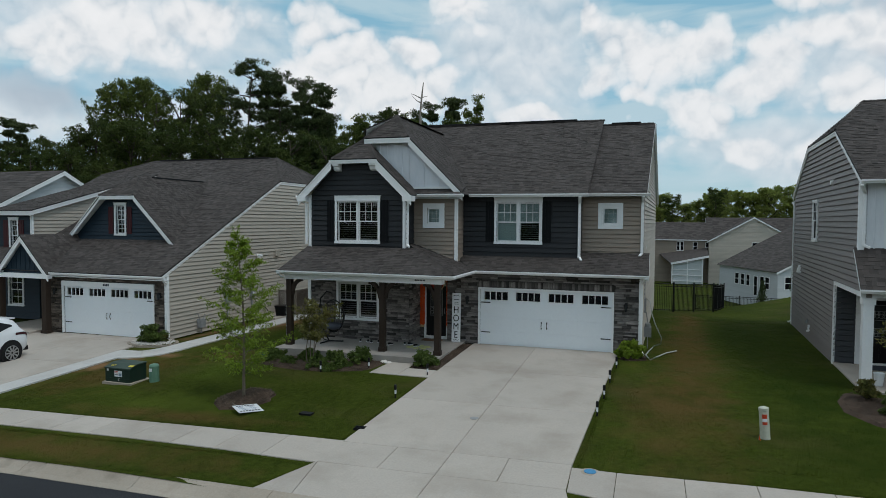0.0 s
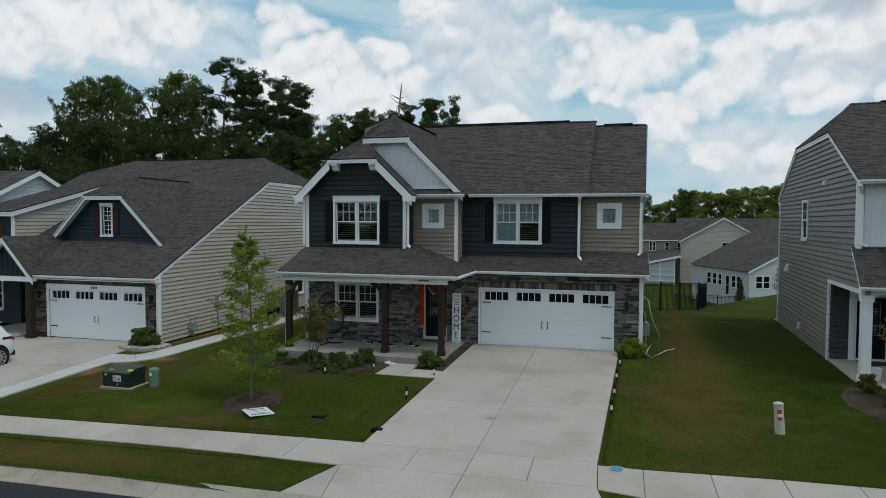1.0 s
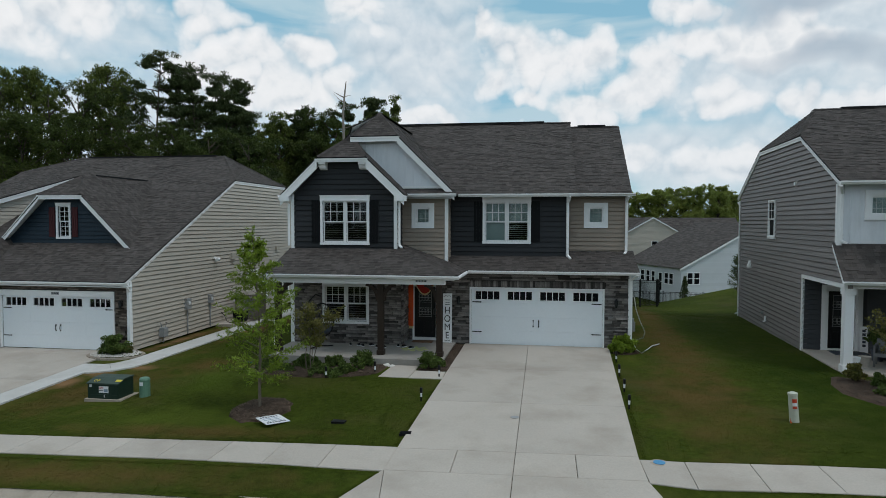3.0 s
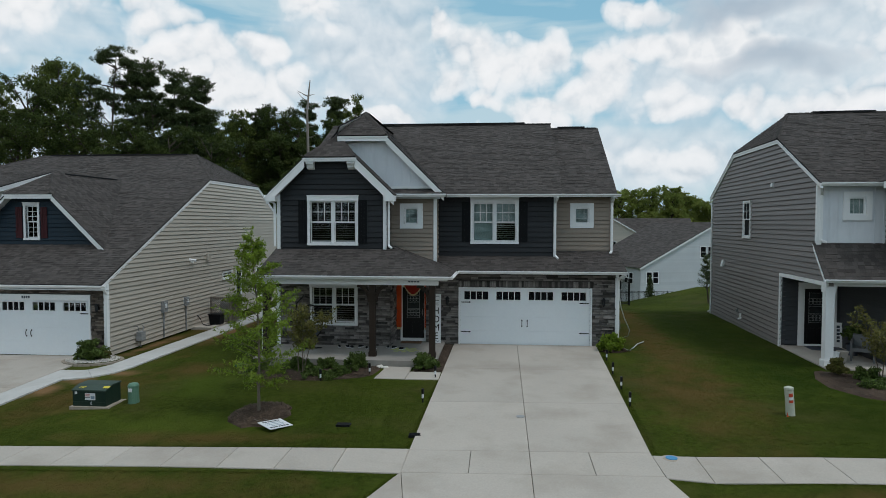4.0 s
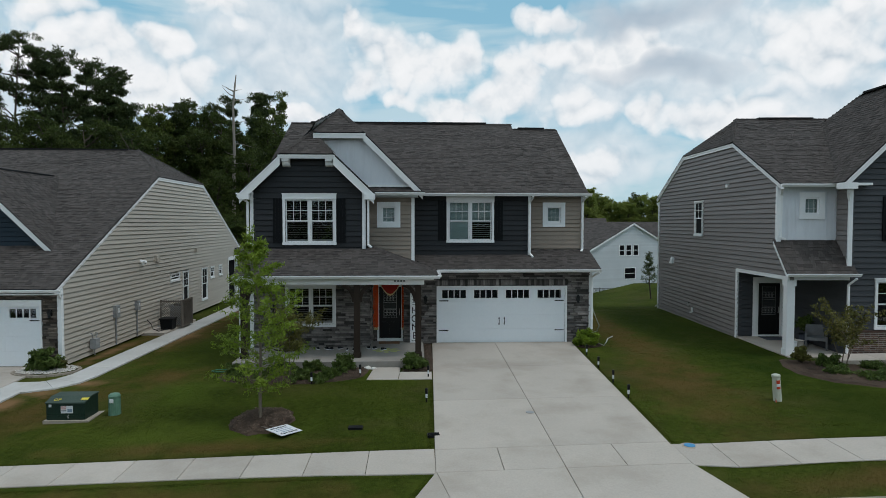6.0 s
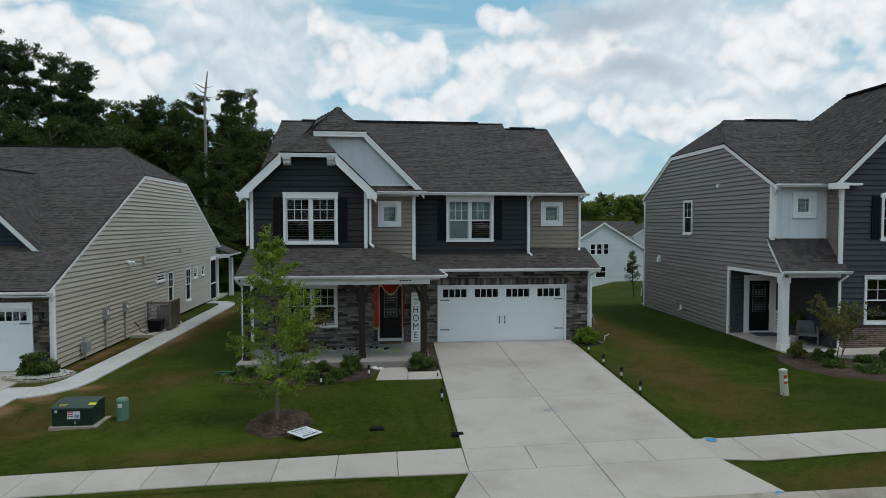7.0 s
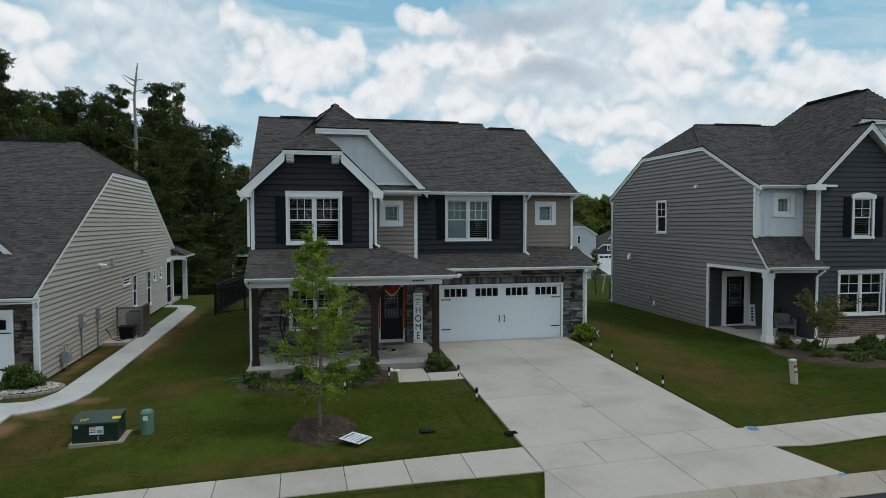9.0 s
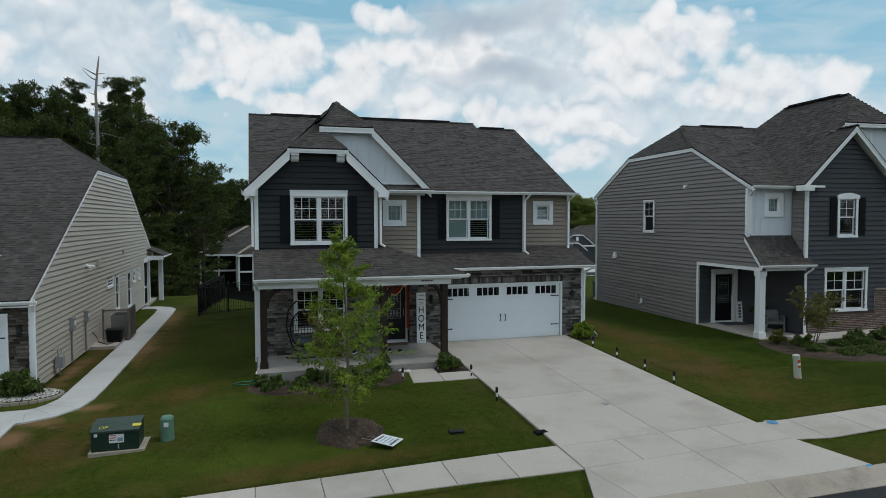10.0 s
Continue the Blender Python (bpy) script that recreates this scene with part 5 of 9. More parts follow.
def front_door(parent, fc, u0, u1, z0, z1, knob=1, glass=True):
    mb = MB()
    fc.box(mb, u0, u0 + 0.07, -0.10, 0.03, z0, z1), fc.box(mb, u1 - 0.07, u1, -0.10, 0.03, z0, z1), fc.box(mb, u0, u1, -0.10, 0.03, z1 - 0.07, z1), fc.box(mb, u0, u1, -0.10, 0.05, z0 - 0.04, z0 + 0.06)
    case = part("front_door_frame", mb, "white", parent)
    a, b, c, d = u0 + 0.07, u1 - 0.07, z0 + 0.06, z1 - 0.07
    mb = fc.box(MB(), a, b, -0.09, -0.05, c, d)
    m = (a + b) / 2
    for l, r in ((a + 0.12, m - 0.03), (m + 0.03, b - 0.12)):
        fc.box(mb, l, r, -0.05, -0.040, c + 0.14, c + 0.62), fc.box(mb, l + 0.04, r - 0.04, -0.040, -0.034, c + 0.18, c + 0.58)
    dr = part("front_door", mb, "black", case, "black front door with leaded glass")
    if glass:
        gz0, gz1, gu0, gu1 = c + 0.78, d - 0.14, a + 0.16, b - 0.16
        part("door_glass", fc.box(MB(), gu0, gu1, -0.05, -0.042, gz0, gz1), "lead", case)
        cm = MB()
        for u in (gu0 + 0.02, gu1 - 0.02):
            cm.beam(fc.at(u, -0.04, gz0), fc.at(u, -0.04, gz1), 0.012, 0.008, (0, 1, 0))
        mid, hw = (gu0 + gu1) / 2, (gu1 - gu0) / 2 - 0.03
        for zc in (gz0 + 0.10, gz0 + (gz1 - gz0) * 0.62):
            for k in range(4):
                for row in (0, 0.11):
                    c0 = mid + hw * (k - 1.5) * 0.5
                    ring_ = [fc.at(c0 + hw * 0.36 * math.cos(q), -0.038, zc + row + 0.05 + 0.06 * math.sin(q)) for q in (2 * math.pi * j / 10 for j in range(11))]
                    cm.tube(ring_, 0.008, 4)
        for zc in (gz0 + 0.02, gz0 + 0.36, gz0 + (gz1 - gz0) * 0.55, gz1 - 0.02):
            cm.beam(fc.at(gu0, -0.04, zc), fc.at(gu1, -0.04, zc), 0.010, 0.008, (0, 1, 0))
        part("glass_came", cm, "came", case)
    h = MB()
    u = b - 0.07 if knob > 0 else a + 0.07
    h.tube([fc.at(u, -0.05, c + 0.88), fc.at(u, 0.01, c + 0.90), fc.at(u, 0.01, c + 1.10), fc.at(u, -0.05, c + 1.12)], 0.012, 6)
    part("door_handle", h, "came", case)


main_house()

# ---- the neighbours ----
def left_house():
    H = thing("house", "one-and-a-half-storey house with beige siding and blue front gable", "house")
    XR, YF, YB, G = -19.92, 22.35, 42.2, -0.40
    side = Face(XR, 22.75, 0, 1)
    wins = [(9.44, 10.68, 1.58, 2.02), (11.16, 11.95, 0.36, 2.02), (14.12, 15.05, 0.10, 1.98), (15.66, 16.35, 1.25, 1.96), (17.30, 17.92, 1.28, 1.96)]
    holes = [(a + 0.06, b - 0.06, c + 0.06, d - 0.06) for a, b, c, d in wins]
    wall(H, side, [(G, -0.40, 19.45), (2.3, -0.40, 19.45), (2.40, -0.35, 23.0), (6.66, 8.18, 14.70)], holes, "beige_siding", 0.178, label="beige lap siding on the clipped gable end", proud=0.055, groove=0.03)
    for a, b, c, d in wins:
        window(H, side, a, b, c, d, cols=2, rows=1 if d - c < 0.6 else 2, head=0.045, side=0.045, blind="none", pane="screen", lift=0.02, out=0.10)
    # front
    fr = Face(-33.0, YF, 1, 0)
    gd = (7.44, 12.48, G, 1.90)
    back = wall(H, fr, [(G - 0.1, 6.3, 13.08), (2.25, 6.3, 13.08)], [(gd[0] + 0.05, gd[1] - 0.05, G - 0.2, gd[3] - 0.05)], "mortar", board=None, label="brown ledge stone veneer")
    stones(back, fr, 6.3, 13.02, G, 2.12, [(gd[0], gd[1], G - 0.2, gd[3])], 31, "brown_stone")
    garage_door(H, fr, *gd, head=0.22)
    bars(H, fr, (gd[0] + gd[1]) / 2 - 0.17, gd[3] - 0.15, 4, 0.06, 0.09, 0.025, 0.082, "print")
    lantern(H, fr, 7.08, 1.42), lantern(H, fr, 12.78, 1.42)
    # recessed entry
    ent = Face(-29.6, 25.4, 1, 0)
    wall(H, ent, [(G, 0, 2.9), (2.6, 0, 2.9)], [], "beige_siding", 0.178)
    wall(H, Face(-26.72, 25.4, 0, -1), [(G, 0, 2.6), (2.4, 0, 2.6)], [], "beige_siding", 0.178)
    bl = Face(-33.6, 24.6, 1, 0)
    wall(H, bl, [(G, 0, 4.0), (2.6, 0, 4.0)], [hole(1.92, 2.98, 0.22, 1.92)], "blue_siding", 0.178, label="deep blue lap siding")
    ub = Face(-34.6, 23.85, 1, 0)
    wall(H, ub, [(2.6, 3.2, 5.45), (4.95, 3.2, 5.45)], [hole(4.02, 4.64, 2.96, 4.70)], "blue_siding", 0.178, label="deep blue lap siding")
    window(H, ub, 4.02, 4.64, 2.96, 4.70, cols=2, rows=3, grid_low=True, blind="none")
    for a in (3.67, 4.66):
        shutter(H, ub, a, a + 0.33, 3.0, 4.56, "maroon")
    part("corner_board", ub.box(MB(), 5.42, 5.55, -0.02, 0.06, 2.6, 4.82), "white", H)
    window(H, bl, 1.92, 2.98, 0.22, 1.92, cols=2, rows=2, grid_low=True, blind="none")
    # wing behind the blue gable
    wing = Face(-29.12, 23.87, 0, 1)
    wall(H, wing, [(2.6, 0, 7.9), (4.86, 0, 7.9), (6.95, 7.8, 7.9)], [], "beige_siding", 0.178)
    wall(H, Face(-33.6, 42.0, 0, -1), [(G, 0, 17.5), (5.0, 0, 17.5)], [], "beige_siding", board=None)
    wall(H, Face(XR, YB, -1, 0), [(G, 0, 13.6), (2.3, 0, 13.6)], [], "beige_siding", board=None)
    part("corner_board", MB().box(-20.0, -19.84, YF - 0.05, YF + 0.06, G, 2.3), "white", H)
    part("corner_board", MB().box(-19.99, -19.87, YB - 0.05, YB + 0.06, G, 2.3), "white", H)
    # roofs
    RY, RZ = 34.15, 8.34
    roof(H, [(-33.4, 21.98, 2.32), (-19.86, 21.98, 2.32), (-19.86, 30.95, 6.76), (-22.14, RY, RZ), (-31.0, RY, RZ), (-33.4, 32.1, 7.33)], 41)
    roof(H, [(-19.86, 30.95, 6.75), (-19.86, 37.35, 6.75), (-22.14, RY, RZ)], 42)
    roof(H, [(-19.86, 46.0, 2.40), (-33.4, 46.0, 2.40), (-33.4, 36.2, 7.31), (-31.0, RY, RZ), (-22.14, RY, RZ), (-19.86, 37.35, 6.75)], 43)
    # upper storey under a low roof that runs into the main slope
    roof(H, [(-31.5, 23.55, 5.02), (-28.92, 23.55, 5.02), (-28.92, 32.2, 7.36), (-31.5, 32.2, 7.36)], 45)
    roof(H, [(-33.4, 36.2, 7.31), (-33.4, 32.1, 7.31), (-31.0, RY, RZ)], 44)
    cx, cy = -24.54, 24.35
    roof(H, [(-21.22, cy, 3.46), (-21.22, 25.2, 3.46), (cx, 31.4, 6.68), (cx, 25.9, 6.68), (-23.52, cy, 5.76)], 46)
    roof(H, [(-27.34, 26.2, 3.92), (-27.34, cy, 3.92), (-25.56, cy, 5.76), (cx, 25.9, 6.68), (cx, 31.4, 6.68)], 47)
    roof(H, [(-25.56, cy, 5.75), (-23.52, cy, 5.75), (cx, 25.9, 6.68)], 48)
    f = (0, -1, 0)
    rake(H, (-21.18, cy, 3.42), (-23.52, cy, 5.75), f, w=0.24), rake(H, (-25.56, cy, 5.75), (-27.40, cy, 3.88), f, w=0.24), rake(H, (-23.46, cy - 0.004, 5.75), (-25.62, cy - 0.004, 5.75), f, w=0.17)
    dorm = Face(-28.0, 24.75, 1, 0)
    dw = (3.02, 3.72, 3.86, 5.42)
    wall(H, dorm, [(3.5, 0.3, 6.55), (5.62, 2.55, 4.30)], [hole(*dw)], "blue_siding", 0.178, label="deep blue lap siding in the front gable")
    window(H, dorm, *dw, cols=2, rows=3, grid_low=True, blind="none")
    for a in (dw[0] - 0.34, dw[1] + 0.06):
        shutter(H, dorm, a, a + 0.28, dw[2] + 0.08, dw[3] - 0.2, "maroon")
    # entry gable
    ex, ey = -27.34, 21.75
    roof(H, [(-25.80, ey, 2.20), (-25.80, 24.6, 2.20), (ex, 25.6, 3.92), (ex, ey, 3.92)], 49)
    roof(H, [(-28.88, 24.6, 2.20), (-28.88, ey, 2.20), (ex, ey, 3.92), (ex, 25.6, 3.92)], 50)
    rake(H, (-25.75, ey, 2.14), (ex, ey, 3.88), f, w=0.24), rake(H, (ex, ey, 3.88), (-28.93, ey, 2.14), f, w=0.24)
    eg = Face(-28.79, 22.0, 1, 0)
    wall(H, eg, [(2.2, 0.1, 2.8), (3.7, 1.4, 1.5)], [], "blue_siding", board=None, name="entry_gable", label="deep blue vertical board siding")
    for i in range(9):
        u = 0.35 + i * 0.27
        part("batten", eg.box(MB(), u, u + 0.04, 0.0, 0.02, 2.2, 3.66 - abs(u + 0.02 - 1.44) * 1.07), "blue_siding", H)
    part("porch_beam", MB().box(-28.9, -25.82, 21.80, 22.05, 2.0, 2.2), "white", H)
    for x in (-28.75, -26.05):
        part("porch_post", MB().box(x - 0.13, x + 0.13, 21.80, 22.06, G, 2.0).box(x - 0.17, x + 0.17, 21.76, 22.10, G, G + 0.12), "wood", H, "dark timber entry post")
    part("porch_floor", MB().box(-29.6, -26.7, 21.6, 25.4, -0.7, G + 0.05), "concrete", H)
    # eaves
    g = MB()
    gutter(g, (-25.82, 21.96, 2.28), (-19.66, 21.96, 2.28), f)
    part("gutter", g, "white", H)
    rake(H, (-19.86, 21.98, 2.29), (-19.86, 30.95, 6.73), (1, 0, 0)), rake(H, (-19.86, 30.95, 6.73), (-19.86, 37.35, 6.73), (1, 0, 0)), rake(H, (-19.86, 37.35, 6.73), (-19.86, 46.0, 2.37), (1, 0, 0))
    rake(H, (-28.92, 23.55, 4.99), (-28.92, 32.1, 7.30), (1, 0, 0), w=0.2), rake(H, (-31.5, 23.55, 5.01), (-28.90, 23.55, 5.01), f, w=0.2)
    part("downpipe", pipe(MB(), [(-19.76, 21.90, 2.18), (-19.80, 22.08, 2.06), (-19.86, 22.26, 1.94), (-19.86, 22.26, G + 0.1), (-19.78, 22.1, G + 0.03)]), "white", H)
    part("eave_board", MB().box(-26.1, -19.8, 22.0, 22.35, 2.10, 2.14), "white", H)
    part("ridge_vent", MB().beam((-30.6, RY, RZ + 0.02), (-22.6, RY, RZ + 0.02), 0.26, 0.06), "roof_metal", H)
    part("ridge_vent", MB().beam((cx, 26.6, 6.72), (cx, 30.4, 6.72), 0.26, 0.06), "roof_metal", H)
    caps = MB()
    for a, b in (((-19.86, 30.95, 6.75), (-22.14, RY, RZ)), ((-19.86, 37.35, 6.75), (-22.14, RY, RZ)), ((-25.56, cy, 5.76), (cx, 25.9, 6.68)), ((-23.52, cy, 5.76), (cx, 25.9, 6.68)), ((-33.4, 32.1, 7.34), (-31.0, RY, RZ))):
        ridge_cap(caps, a, b, 0.12)
    tagged(part("ridge_cap", caps, "shingle", H), kind="stuff")
    # back porch
    part("back_porch_roof_beam", MB().box(-20.0, -19.85, 42.2, 46.0, 2.10, 2.34).box(-24, -19.8, 45.9, 46.1, 2.10, 2.34), "white", H)
    for x, y in ((-19.93, 43.9), (-19.45, 46.0)):
        part("back_porch_post", MB().box(x - 0.13, x + 0.13, y - 0.13, y + 0.13, -1.2, 2.1), "white", H)
    part("back_porch_floor", MB().box(-26, -19.75, 42.25, 46.2, -1.6, -0.40), "concrete", H)
    part("porch_screen", MB().box(-19.99, -19.95, 42.25, 43.78, -0.40, 2.08), "room", H, "dark insect screen of the back porch")
    part("screen_rail", MB().box(-20.0, -19.92, 42.25, 43.78, 0.55, 0.63), "white", H)
    part("back_porch_back", MB().box(-24, -20.6, 44.4, 44.5, -0.6, 2.1), "room", H)
    roof(H, [(-18.95, 43.6, 2.46), (-18.95, 46.5, 2.46), (-20.4, 46.5, 3.1), (-20.4, 43.6, 3.1)], 52)
    part("gutter", gutter(MB(), (-18.95, 43.6, 2.44), (-18.95, 46.5, 2.44), (1, 0, 0)), "white", H)
    part("porch_eave", MB().box(-20.4, -18.97, 43.58, 43.62, 2.2, 2.45), "white", H)
    return side


LEFT_SIDE = left_house()


def right_house():
    """Built in its own frame: x along its front, y to its back, from its front corner."""
    at = pose(5.0, 21.8, 0, 0, 0, -3.2)
    H = thing("house", "two-storey house with grey lap siding and slate front gable", "house")
    H.matrix_world = at
    side = Face(0.0, 12.75, 0, -1)
    sw = (5.20, 6.16, 3.95, 5.58)
    op = (9.75, 13.7, -0.02, 2.62)
    wall(H, side, [(-0.3, 0, 13.62), (2.7, 0, 13.62), (3.95, 0, 12.75), (5.84, 0.0, 12.75), (7.80, 3.66, 9.18)], [(sw[0] + .07, sw[1] - .07, sw[2] + .07, sw[3] - .07), op], "grey_siding", 0.18, label="grey lap siding on the clipped gable end", proud=0.06, groove=0.034)
    window(H, side, *sw, cols=2, rows=2, head=0.07, side=0.07, blind="none", pane="screen", lift=0.03, out=0.10)
    tr = MB()
    side.box(tr, op[0] - 0.12, op[0], 0.0, 0.075, -0.1, 2.75), side.box(tr, op[0], 13.6, 0.0, 0.075, op[3], op[3] + 0.13)
    part("opening_trim", tr, "white", H)
    # entry: white wall above, recessed door below
    up = Face(0.0, 0.0, 1, 0)
    ws = (0.72, 1.58, 4.70, 5.63)
    wall(H, up, [(3.6, 0, 2.05), (5.84, 0, 2.05)], [hole(*ws, side=0.17, head=0.17, sill=0.17)], "white_board", board=None, label="white vertical board siding")
    for i in range(8):
        u = 0.05 + i * 0.27
        if not ws[0] - 0.05 < u < ws[1]:
            part("batten", up.box(MB(), u, u + 0.03, 0, 0.018, 3.7, 5.82), "white_board", H)
    square_window(H, up, *ws)
    ent = Face(0.0, 3.0, 1, 0)
    dr = (0.72, 1.74, 0.04, 2.24)
    wall(H, ent, [(-0.1, 0, 2.5), (2.75, 0, 2.5)], [(dr[0], dr[1], 0.0, dr[3])], "slate_siding", 0.18)
    front_door(H, ent, *dr)
    part("door_casing", ent.box(ent.box(ent.box(MB(), dr[0] - 0.16, dr[0], 0.0, 0.05, 0.04, dr[3]), dr[1], dr[1] + 0.16, 0.0, 0.05, 0.04, dr[3]), dr[0] - 0.16, dr[1] + 0.16, 0.0, 0.055, dr[3], dr[3] + 0.16), "white", H)
    # slate boards on this side wall: the recess's shadow is in their colour
    wall(H, Face(2.05, 3.0, 0, -1), [(-0.1, 0, 3.75), (2.75, 0, 3.75)], [], "slate_siding", 0.18)
    wall(H, Face(2.05, 0.0, 0, -1), [(2.7, 0, 0.75), (5.72, 0, 0.75)], [], "grey_siding", 0.18)
    part("porch_floor", MB().box(-0.05, 2.3, -1.0, 3.0, -0.35, 0.04), "concrete", H)
    part("porch_ceiling", MB().box(0.0, 2.1, -0.6, 3.0, 2.66, 2.70), "white", H)
    part("porch_post", MB().box(-0.04, 0.22, -0.79, -0.53, 0.04, 2.62).box(-0.07, 0.25, -0.82, -0.50, 2.42, 2.63).box(-0.07, 0.25, -0.82, -0.50, 0.04, 0.26), "white", H, "square white porch column")
    part("porch_beam", MB().box(0.0, 2.05, -0.80, -0.52, 2.62, 2.76), "white", H)
    roof(H, [(-0.16, -1.0, 2.86), (2.20, -1.0, 2.86), (2.20, 0.02, 3.98), (-0.16, 0.02, 3.98)], 61)
    rake(H, (-0.16, 0.0, 3.96), (-0.16, -1.0, 2.84), (-1, 0, 0), w=0.18)
    # slate front gable bay
    fr = Face(2.02, -0.74, 1, 0)
    uw, lw = (1.44, 2.40, 3.88, 5.54), (0.90, 2.94, 0.94, 2.70)
    wall(H, fr, [(-0.2, 0, 7.0), (5.84, 0, 7.0)], [hole(*uw), hole(*lw)], "slate_siding", 0.19, label="dark slate lap siding")
    wall(H, fr, [(5.84, 0.0, 4.1), (5.94, 0.05, 4.05), (7.92, 1.87, 1.97)], [], "slate_siding", 0.19)
    window(H, fr, *uw, cols=2, rows=2, hood=True)
    window(H, fr, *lw, units=2, cols=2, rows=2, blind="none")
    for a in (uw[0] - 0.36, uw[1] + 0.06):
        shutter(H, fr, a, a + 0.30, uw[2] + 0.08, uw[3] - 0.08, "shutter")
    wains = part("brick_base", MB().prism([fr.at(0.02, 0.0, -0.2), fr.at(7, 0.0, -0.2), fr.at(7, 0.0, 0.85), fr.at(0.02, 0.0, 0.85)], fr.n * 0.05), "brick_mortar", H, "mixed brown brick base")
    fb = Face(2.02, -0.79, 1, 0)
    stones(wains, fb, 0.0, 1.05, -0.1, 0.85, [], 63, "brick", (0.07, 0.07), (0.2, 0.2), (0.01, 0.018), name="brick", gap=0.019)
    stones(wains, fb, 1.05, 4.6, -0.1, 0.85, [], 64, "brick", (0.07, 0.07), (0.2, 0.2), (0.01, 0.018), name="brick", gap=0.019)
    up2 = part("brick_panel", MB().prism([fr.at(3.32, 0.0, 0.85), fr.at(4.9, 0.0, 0.85), fr.at(4.9, 0.0, 1.78), fr.at(3.32, 0.0, 1.78)], fr.n * 0.05), "brick_mortar", H)
    stones(up2, fb, 3.32, 4.9, 0.85, 1.78, [], 65, "brick", (0.07, 0.07), (0.2, 0.2), (0.01, 0.018), name="brick", gap=0.019)
    part("sill_course", fr.box(MB(), 0.1, 3.34, 0.0, 0.085, 0.85, 0.91), "brick", H)
    part("sill_course", fr.box(MB(), 3.30, 4.95, 0, 0.1, 1.78, 1.83), "concrete_old", H)
    cbs = MB().box(1.98, 2.10, -0.80, -0.70, 2.85, 5.84)
    part("corner_board", cbs, "white", H)
    part("corner_board", MB().box(-0.08, 0.08, -0.05, 0.06, 3.9, 5.84), "white", H)
    part("corner_board", MB().box(-0.08, 0.06, 12.68, 12.80, -0.3, 5.72), "white", H)
    f = (0, -1, 0)
    # roofs
    roof(H, [(-0.10, -0.35, 5.92), (12.0, -0.35, 5.92), (12.0, 6.35, 9.20), (1.27, 6.35, 9.20), (-0.10, 3.58, 7.84)], 66)
    roof(H, [(12.0, 13.05, 5.92), (-0.10, 13.05, 5.92), (-0.10, 9.10, 7.86), (1.27, 6.35, 9.18), (12.0, 6.35, 9.18)], 67)
    roof(H, [(-0.10, 9.10, 7.82), (-0.10, 3.58, 7.82), (1.27, 6.35, 9.18)], 68)
    ax, sl = 3.95, 0.98
    at_ = ax - 2.34
    apex = 5.95 + 2.34 * sl
    roof(H, [(at_, -0.18, 5.95), (at_, -1.10, 5.95), (ax, -1.10, apex), (ax, -0.18, apex)], 69)
    roof(H, [(ax + 2.34, -1.10, 5.95), (ax + 2.34, 0.14, 5.95), (ax, 0.14, apex), (ax, -1.10, apex)], 70)
    rake(H, (at_, -1.10, 5.92), (ax, -1.10, apex - 0.02), f, w=0.22), rake(H, (ax, -1.10, apex - 0.02), (ax + 2.34, -1.10, 5.92), f, w=0.22)
    bx, top = 5.72, 9.94
    roof(H, [(bx - 3.97, 8.8, 5.85), (bx - 3.97, -0.19, 5.85), (bx - 1.35, -0.19, 8.55), (bx, 1.1, top), (bx, 4.7, top)], 71)
    roof(H, [(bx + 3.97, -0.19, 5.85), (bx + 3.97, 8.8, 5.85), (bx, 4.7, top), (bx, 1.1, top), (bx + 1.35, -0.19, 8.55)], 72)
    roof(H, [(bx - 1.35, -0.20, 8.54), (bx + 1.35, -0.20, 8.54), (bx, 1.1, top)], 73)
    roof(H, [(bx + 3.97, 8.8, 5.85), (bx - 3.97, 8.8, 5.85), (bx, 4.7, top)], 74)
    rake(H, (ax - 0.2, -0.20, apex - 0.22), (bx - 1.35, -0.20, 8.51), f), rake(H, (bx - 1.42, -0.205, 8.51), (bx + 1.42, -0.205, 8.51), f), rake(H, (bx + 1.35, -0.20, 8.51), (bx + 3.97, -0.20, 5.82), f)
    wf = Face(bx - 3.6, 0.15, 1, 0)
    wall(H, wf, [(5.7, 0, 7.2), (5.9, 0.1, 7.1), (8.50, 2.5, 4.7)], [], "white_board", board=None)
    lv = wf.box(MB(), 3.35, 3.85, 0.0, 0.04, 7.5, 8.25)
    for i in range(9):
        lv.prism([wf.at(3.4, 0.04, 7.55 + i * 0.075), wf.at(3.8, 0.04, 7.55 + i * 0.075), wf.at(3.8, 0.07, 7.52 + i * 0.075), wf.at(3.4, 0.07, 7.52 + i * 0.075)], (0, 0, 0.012))
    part("gable_louvre", lv, "white", H)
    part("gutter", gutter(MB(), (-0.12, -0.37, 5.90), (2.1, -0.37, 5.90), f), "white", H)
    part("gutter", gutter(MB(), (-0.18, -1.02, 2.85), (2.26, -1.02, 2.85), f), "white", H)
    rake(H, (-0.10, 3.58, 7.80), (-0.10, -0.35, 5.89), (-1, 0, 0)), rake(H, (-0.10, 9.10, 7.80), (-0.10, 3.58, 7.80), (-1, 0, 0)), rake(H, (-0.10, 13.05, 5.89), (-0.10, 9.10, 7.80), (-1, 0, 0))
    # boxed eave ends of the slate gable
    for a in (at_ - 0.03, ax + 1.90):
        part("boxed_eave", MB().box(a, a + 0.47, -1.12, -0.70, 5.70, 5.91), "white", H)
    part("frieze_board", MB().box(at_ + 0.4, at_ + 0.95, -1.08, -0.78, 5.82, 5.90), "white", H)
